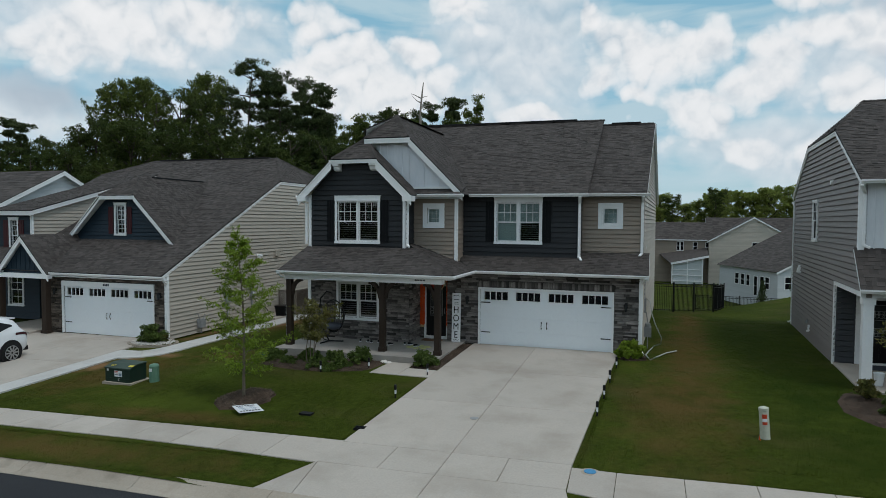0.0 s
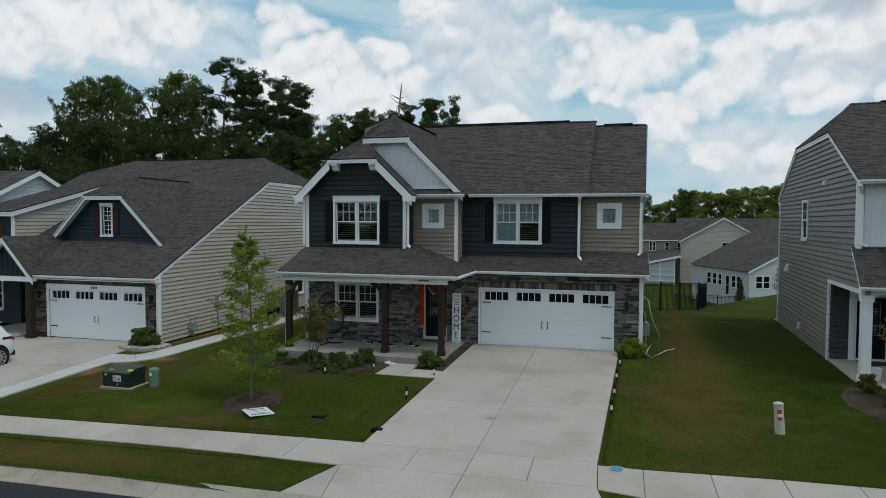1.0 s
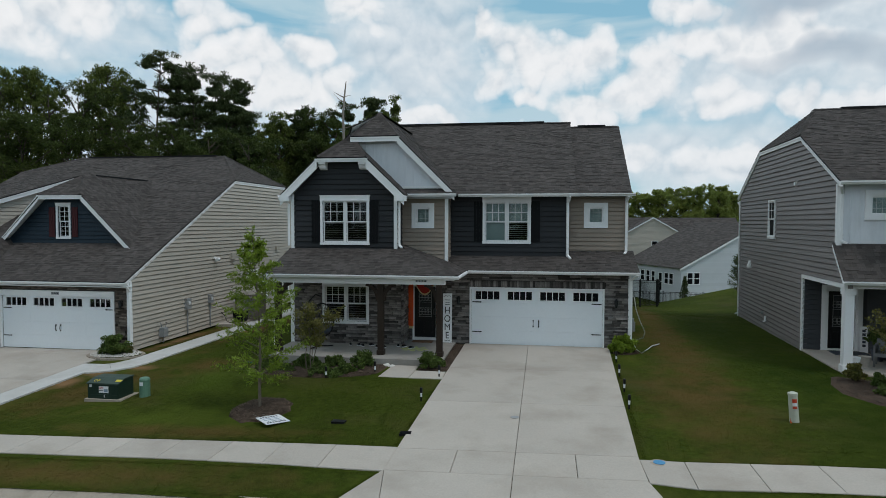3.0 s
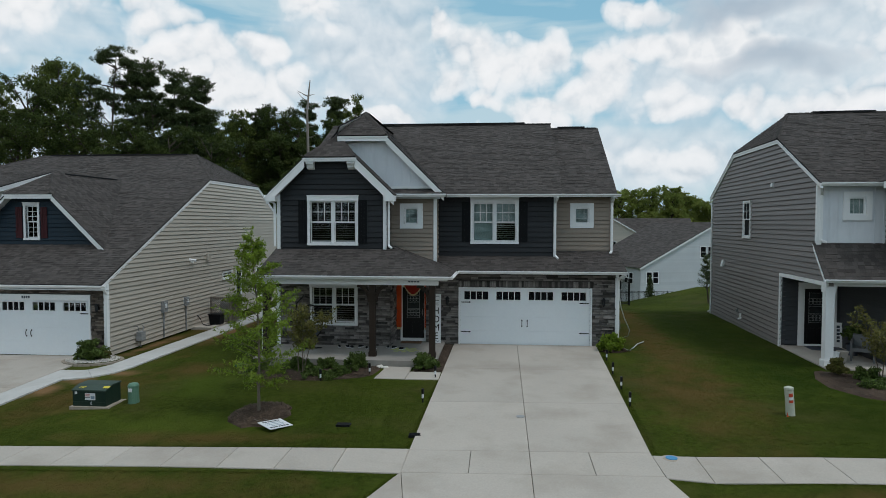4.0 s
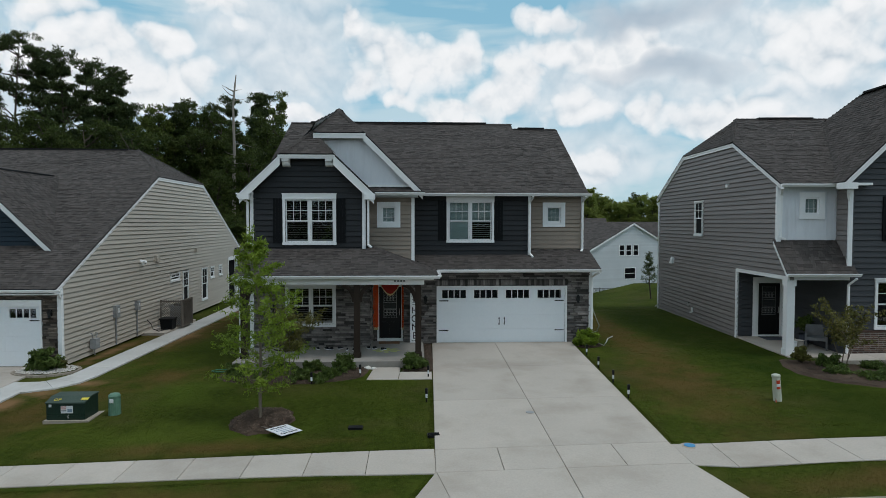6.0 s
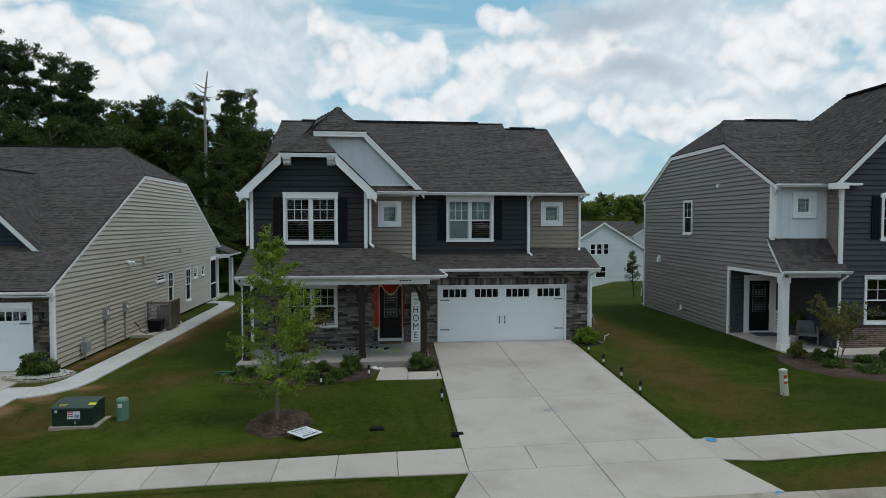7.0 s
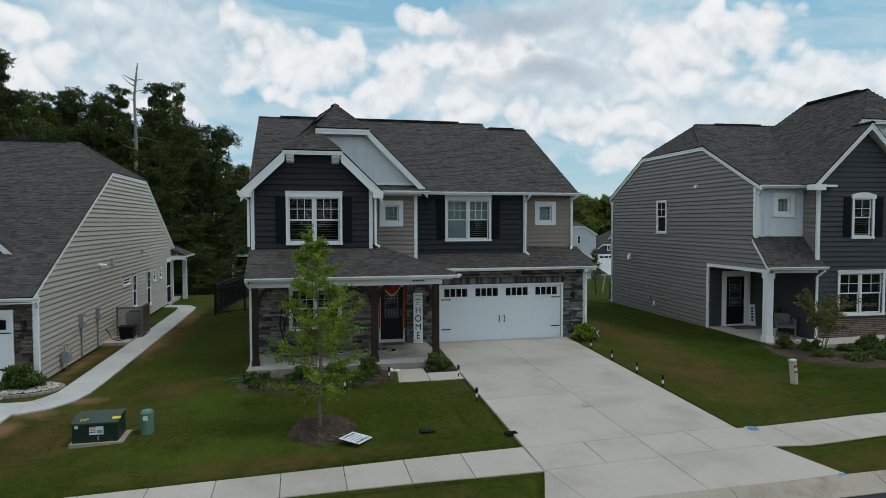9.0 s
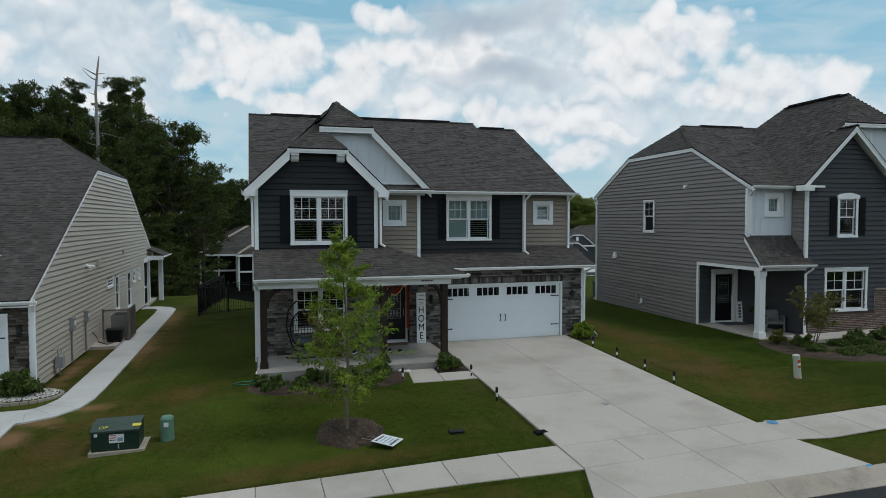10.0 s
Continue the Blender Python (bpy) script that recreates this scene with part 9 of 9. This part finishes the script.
# ---- houses of the next street ----
def far_house(x, y, turn, w, d, base, eave, ridge, mat, wins, label, ridge_along="y", sidewins=(), clip=0.0):
    """A plain house far off: walls, gable roof (its front peak clipped), windows with panes. x, y: the middle of its front."""
    H = thing("house", label, "house", at=(x, y, 0), turn=turn)
    h = w / 2
    fr, rt, bk, lf = Face(-h, 0, 1, 0), Face(h, 0, 0, 1), Face(h, d, -1, 0), Face(-h, d, 0, -1)
    top = (ridge - 0.2, h - 0.05, h + 0.05) if ridge_along == "y" else None
    outline = [(base, 0, w), (eave, 0, w)] + ([top] if top else [])
    zc = ridge - (ridge - eave) * clip
    wall(H, fr, outline if not clip else outline[:2] + [(zc - 0.2, h - h * clip, h + h * clip)], [], mat, 0.26)
    wall(H, bk, outline, [], mat, board=None)
    for f in (rt, lf):
        o2 = [(base, 0, d), (eave, 0, d)] + ([(ridge - 0.2, d / 2 - 0.05, d / 2 + 0.05)] if ridge_along == "x" else [])
        wall(H, f, o2, [], mat, 0.26)
    e = 0.4
    if ridge_along == "y":
        z = eave - 0.15
        c = (h + e) * clip
        zc = ridge - (ridge - z) * clip
        hip = [(0, -e + 1.1 * c, ridge)]
        roof(H, [(-h - e, d + e, z), (-h - e, -e, z), (-c, -e, zc)] + hip * bool(clip) + [(0, d + e, ridge)], 81, exposure=0.3, tab=(0.6, 1.0))
        roof(H, [(h + e, -e, z), (h + e, d + e, z), (0, d + e, ridge)] + hip * bool(clip) + [(c, -e, zc)], 82, exposure=0.3, tab=(0.6, 1.0))
        rake(H, (-h - e, -e, z), (-c, -e, zc - 0.02), (0, -1, 0), w=0.3), rake(H, (c, -e, zc - 0.02), (h + e, -e, z), (0, -1, 0), w=0.3)
        if clip:
            roof(H, [(-c, -e, zc)] + [(c, -e, zc)] + hip, 85, exposure=0.3, tab=(0.6, 1.0))
            rake(H, (-c, -e, zc - 0.02), (c, -e, zc - 0.02), (0, -1, 0), w=0.3)
    else:
        z = eave - 0.15
        roof(H, [(-h - e, -e, z), (h + e, -e, z), (h + e, d / 2, ridge), (-h - e, d / 2, ridge)], 83, exposure=0.3, tab=(0.6, 1.0))
        roof(H, [(h + e, d + e, z), (-h - e, d + e, z), (-h - e, d / 2, ridge), (h + e, d / 2, ridge)], 84, exposure=0.3, tab=(0.6, 1.0))
        rake(H, (-h - e, d / 2, ridge - 0.02), (-h - e, -e, z), (-1, 0, 0), w=0.3)
        part("gutter", MB().beam((-h - e, -e - 0.06, z), (h + e, -e - 0.06, z), 0.14, 0.16), "white", H)
    for f, ws in ((fr, wins), (lf, sidewins)):
        for a, b, c, dd in ws:
            m = MB()
            t = 0.10
            f.box(m, a, b, 0.03, 0.09, c, c + t), f.box(m, a, b, 0.03, 0.09, dd - t, dd), f.box(m, a, a + t, 0.03, 0.09, c + t, dd - t), f.box(m, b - t, b, 0.03, 0.09, c + t, dd - t)
            f.box(m, a + t, b - t, 0.03, 0.08, (c + dd) / 2 - 0.04, (c + dd) / 2 + 0.04)
            win = part("window", m, "white", H)
            # near-black sheet instead of glass with an unlit room behind it
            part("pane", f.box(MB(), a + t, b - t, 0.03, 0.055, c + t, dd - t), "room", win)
    return H


far_house(29.9, 109.4, 21.5, 28.0, 17.2, -9, -2.35, 4.65, "pale_siding", [(11.1, 12.3, -1.06, 0.86), (12.55, 13.75, -1.06, 0.86), (14.1, 15.3, -1.06, 0.86), (12.3, 14.7, -5.1, -3.1), (19.4, 20.6, -4.6, -2.6), (1.0, 2.1, -5.1, -3.15), (2.2, 3.3, -5.1, -3.15)],
          "pale blue-grey house beyond the back lawn", sidewins=[(5.2, 6.5, -5.3, -3.4), (7.0, 8.2, -5.3, -3.4), (8.7, 9.8, -5.3, -3.4), (10.9, 12.0, -6.6, -3.5), (12.6, 13.8, -5.3, -3.4), (14.0, 15.2, -5.3, -3.4)])
far_house(24.9, 150, 0, 27.6, 12, -9, 0.9, 5.8, "beige_siding", [], "dark-roofed wing of the beige two-storey house", "x")
far_house(19.4, 147, 0, 17.0, 14, -9, 0.9, 5.9, "beige_siding", [(8.2, 9.6, -1.2, 0.6)], "beige two-storey house far behind the gardens")
far_house(4.3, 149, 0, 14.6, 11, -9, 1.0, 4.7, "tan_siding", [(7.5, 8.15, -1.5, 0.6), (8.25, 8.9, -1.5, 0.6), (10.8, 11.7, -1.6, 0.5), (13.3, 14.1, -1.7, 0.4)], "beige house with a lean-to behind the gardens", "x")
far_house(61.1, 160, -12, 9.4, 14, -9, 1.3, 4.5, "pale_siding", [(4.45, 5.2, -1.35, 0.76)], "pale blue two-storey house with a clipped gable far beyond the lawns", clip=0.33)
far_house(52.0, 168, 0, 18.0, 10, -9, 1.0, 4.95, "pale_siding", [], "dark-roofed wing of a pale blue house", "x")


def cottage():
    """A grey house across the far road: garage under a clipped gable, hipped main roof with a cross gable."""
    g = far_house(72.6, 165, 0, 9.2, 9, -9, -3.75, -0.1, "slate_siding", [], "grey house with white garage door across the far road", clip=0.42)
    fc = Face(-4.6, 0, 1, 0)
    door = part("garage_door", fc.box(fc.box(fc.box(MB(), 1.35, 7.6, 0.04, 0.09, -8.4, -4.75), 1.05, 1.35, 0.03, 0.10, -8.4, -4.45), 1.05, 7.9, 0.03, 0.10, -4.75, -4.45), "white", g)
    for k in range(4):
        part("pane", fc.box(MB(), 1.75 + k * 1.42, 2.85 + k * 1.42, 0.09, 0.12, -5.55, -5.05), "room", door)
    arch = [(3.95, -3.6), (4.95, -3.6), (4.95, -2.3), (4.75, -1.95), (4.45, -1.8), (4.15, -1.95), (3.95, -2.3)]
    w = part("window", fc.poly(MB(), arch, 0.03, 0.12), "white", g)
    part("pane", fc.box(fc.box(MB(), 4.2, 4.7, 0.12, 0.14, -3.4, -2.85), 4.2, 4.7, 0.12, 0.14, -2.75, -2.2), "room", w)
    for u in (3.55, 5.0):
        part("shutter", fc.box(MB(), u, u + 0.35, 0.03, 0.10, -3.6, -2.1), "shutter", g)
    wall(g, Face(-1.4, 4.2, 1, 0), [(-9, 0, 17), (-2.0, 0, 17)], [], "slate_siding", board=None)
    wall(g, Face(-1.4, 15, 0, -1), [(-9, 0, 10.8), (-2.0, 0, 10.8)], [], "slate_siding", board=None)
    roof(g, [(-2.0, 3.6, -2.4), (17, 3.6, -2.4), (17, 9.5, 3.0), (7.8, 9.5, 3.0)], 86, exposure=0.3, tab=(0.6, 1.0))
    roof(g, [(-2.0, 15.4, -2.4), (-2.0, 3.6, -2.4), (7.8, 9.5, 3.0)], 87, exposure=0.3, tab=(0.6, 1.0))
    wall(g, Face(-1.2, 3.4, 1, 0), [(-2.6, 0, 10.0), (-2.5, 0, 10.0), (0.3, 3.4, 6.6)], [], "slate_siding", board=None)
    for p, q in (((-1.6, 3.0, -2.6), (2.2, 3.0, 0.42)), ((2.2, 3.0, 0.42), (5.4, 3.0, 0.42)), ((5.4, 3.0, 0.42), (9.2, 3.0, -2.6))):
        rake(g, p, q, (0, -1, 0), w=0.3)
    roof(g, [(9.2, 3.0, -2.6), (9.2, 6.2, -2.6), (5.4, 8.2, 0.42), (5.4, 3.0, 0.42)], 88, exposure=0.3, tab=(0.6, 1.0))
    part("gable_window", MB().box(3.3, 4.1, 3.3, 3.36, -1.5, -0.3), "white", g)
    part("gutter", MB().beam((5.2, 3.0, -2.9), (17, 3.0, -2.9), 0.25, 0.35), "white", g)


cottage()


def far_road():
    """A road and a driveway beyond the back lawns, laid on the ground."""
    near, far = [(44, 123.5), (60, 133.0), (92, 137.0)], [(44, 143.5), (60, 142.0), (92, 143.0)]
    up = lambda p, z: (p[0], p[1], terrain(*p) + z)
    mb = MB()
    mb.add([up(p, 0.06) for p in near + far], [(0, 1, 4, 3), (1, 2, 5, 4)])
    r = solid("far_road", mb, "asphalt", "dark grey asphalt road beyond the back lawns", "road", kind="structure")
    k = MB()
    for line in (near, far):
        for p, q in zip(line, line[1:]):
            k.beam(up(p, 0.10), up(q, 0.10), 0.45, 0.16)
    part("kerb", k, "concrete_pale", r)
    d = [(61.0, 142.4), (74.5, 142.7), (76.6, 164.6), (68.8, 164.6)]
    solid("far_driveway", MB().add([up(p, 0.14) for p in d], [(0, 1, 2, 3)]), "concrete_pale", "pale concrete driveway before the grey garage", "driveway", kind="structure")


far_road()


def back_house():
    """A low house behind the gardens: hipped dark roof, screened porches with white posts."""
    H = thing("house", "grey house with dark hipped roof and screened porches behind the gardens", "house")
    wall(H, Face(-19.4, 80.5, 1, 0), [(-7, 0, 12), (0.7, 0, 12)], [], "slate_siding", board=None)
    wall(H, Face(-23.4, 100, 3.9, -19.6), [(-7, 0, 20), (0.7, 0, 20)], [], "slate_siding", board=None)
    A, R1, R2 = (-19.75, 80.0, 0.80), (-14.35, 86.0, 3.82), (-17.1, 100.0, 3.82)
    roof(H, [A, (-7.4, 79.6, 0.80), (-7.4, 85.6, 3.82), R1], 91, exposure=0.3, tab=(0.6, 1.0))
    roof(H, [(-23.7, 100, 0.80), A, R1, R2], 92, exposure=0.3, tab=(0.6, 1.0))
    # the sunlit look of the hips is put into the pale cap colour
    part("hip_cap", MB().beam((A[0] + 0.1, A[1], A[2] + 0.1), (R1[0], R1[1], R1[2] + 0.1), 0.55, 0.10), "concrete_old", H, "hip cap coloured pale like a sunlit edge")
    roof(H, [(-15.4, 77.4, 0.72), (-8.0, 77.2, 0.72), (-8.0, 80.0, 2.2), (-13.0, 80.0, 2.2)], 93, exposure=0.3, tab=(0.6, 1.0))
    part("hip_cap", MB().beam((-15.4, 77.4, 0.80), (-13.0, 80.0, 2.3), 0.40, 0.10), "concrete_old", H)
    for x0, x1, y, z0 in ((-19.6, -15.6, 80.2, -3.2), (-15.3, -9.0, 77.6, -3.4)):
        part("porch_screen", MB().box(x0, x1, y + 0.1, y + 0.2, z0, 0.5), "room", H, "dark insect screen")
        part("eave_board", MB().box(x0 - 0.3, x1 + 0.3, y - 0.4, y - 0.3, 0.48, 0.74), "white", H)
        n = 3 if x1 - x0 < 5 else 5
        for k in range(n):
            x = x0 + (x1 - x0) * k / (n - 1)
            part("post", MB().box(x - 0.10, x + 0.10, y - 0.1, y + 0.09, z0, 0.5), "white", H)
        part("rail", MB().box(x0, x1, y - 0.05, y + 0.09, -1.35, -1.15), "white", H)


back_house()
far_house(-41.0, 35.9, 90, 13.0, 12, -1.2, 4.7, 8.05, "pale_siding", [], "pale blue house beyond the neighbour's roof")


def lean_to():
    t = thing("lean_to", "white lattice-sided lean-to with a dark roof behind the beige house", "lean-to")
    y = 143
    part("roof", MB().prism([(3.2, y - 0.3, -4.05), (10.6, y - 0.3, -2.35), (10.6, y + 6, -0.9), (1.0, y + 6, -2.4)], (0, 0, 0.2)), "shingle", t)
    part("fascia", MB().beam((3.2, y - 0.4, -3.98), (10.6, y - 0.4, -2.30), 0.2, 0.42), "white", t)
    part("screen", MB().prism([(3.7, y, -8.2), (9.5, y, -8.2), (9.5, y, -2.9), (3.7, y, -4.2)], (0, 0.1, 0)), "pale_siding", t)
    for x, z in ((3.5, -4.1), (6.5, -3.5), (9.4, -2.9)):
        part("post", MB().box(x - 0.12, x + 0.12, y - 0.15, y, -8.4, z), "white", t)
    for z in (-5.2, -6.4, -7.6):
        part("rail", MB().box(3.6, 9.4, y - 0.1, y, z, z + 0.12), "white", t)


lean_to()
metal_fence("far_fence", [(3.0, 60), (10, 60.5), (16, 61)], "black metal fence along the lower gardens", 1.3)

def slim_conifer(x, y, h, seed):
    rng = np.random.default_rng(seed)
    z = terrain(x, y)
    t = thing("conifer", "slim dark green conifer by the far fence", "conifer", at=(x, y, z))
    part("trunk", MB().tube([(0, 0, -0.1), (0, 0, h * 0.9)], [0.06, 0.02], 6), "bark", t)
    k = [i / 9 for i in range(10)]
    part("foliage", leaf_mesh("foliage", "needle", rng, [(0, 0, h * (0.08 + 0.85 * v)) for v in k], [0.55 * (1.05 - v) + 0.08 for v in k], 120, 0.10, 1.0, 0.4), "needle", t)

slim_conifer(8.0, 58.5, 2.6, 4)

def staked_tree():
    """A thin leaning tree tied to a pale stake."""
    rnd, rng = random.Random(6), np.random.default_rng(6)
    x, y = 7.13, 39.5
    t = thing("small_tree", "thin leaning young tree with grey-green leaves on the back lawn", "small tree", at=on(x, y))
    mb, cs, rs = MB(), [], []
    stem = limb(mb, rnd, (0, 0, -0.1), (-0.12, 0.0, 1), 3.1, 0.05, 10, 7, 0.04)
    for i in range(26):
        k = 0.36 + 0.6 * i / 25
        a = i * 2.4
        p = stem[int(k * 10)]
        for q in limb(mb, rnd, p, (math.cos(a), math.sin(a), 0.9), 0.75 * (1.25 - k), 0.010, 4, 4)[1:]:
            cs.append(tuple(q)), rs.append(rnd.uniform(0.10, 0.17))
    part("trunk", mb, "bark", t)
    part("crown", leaf_mesh("crown", "leaf_grey", rng, cs, rs, 14, 0.065, 0.9, 0.4), "leaf_grey", t)
    k = thing("tree_stake", "pale wooden stake leaning beside the thin tree", "stake", at=on(x + 0.42, y))
    part("stake", MB().beam((0, 0, -0.1), (0.19, 0, 1.15), 0.05, 0.05, (0, 1, 0)), "label", k)


staked_tree()


def garden_cabinet():
    m = pose(5.0, 21.8, 0, 0, 0, -3.2)
    c = thing("utility_cabinet", "dark grey outdoor cabinet behind the grey house", "cabinet")
    part("body", MB(m).box(0.20, 0.95, 12.95, 13.7, -0.1, 0.82), "print", c)
    part("lid", MB(m).box(0.17, 0.98, 12.92, 13.73, 0.82, 0.90), "print", c)


garden_cabinet()
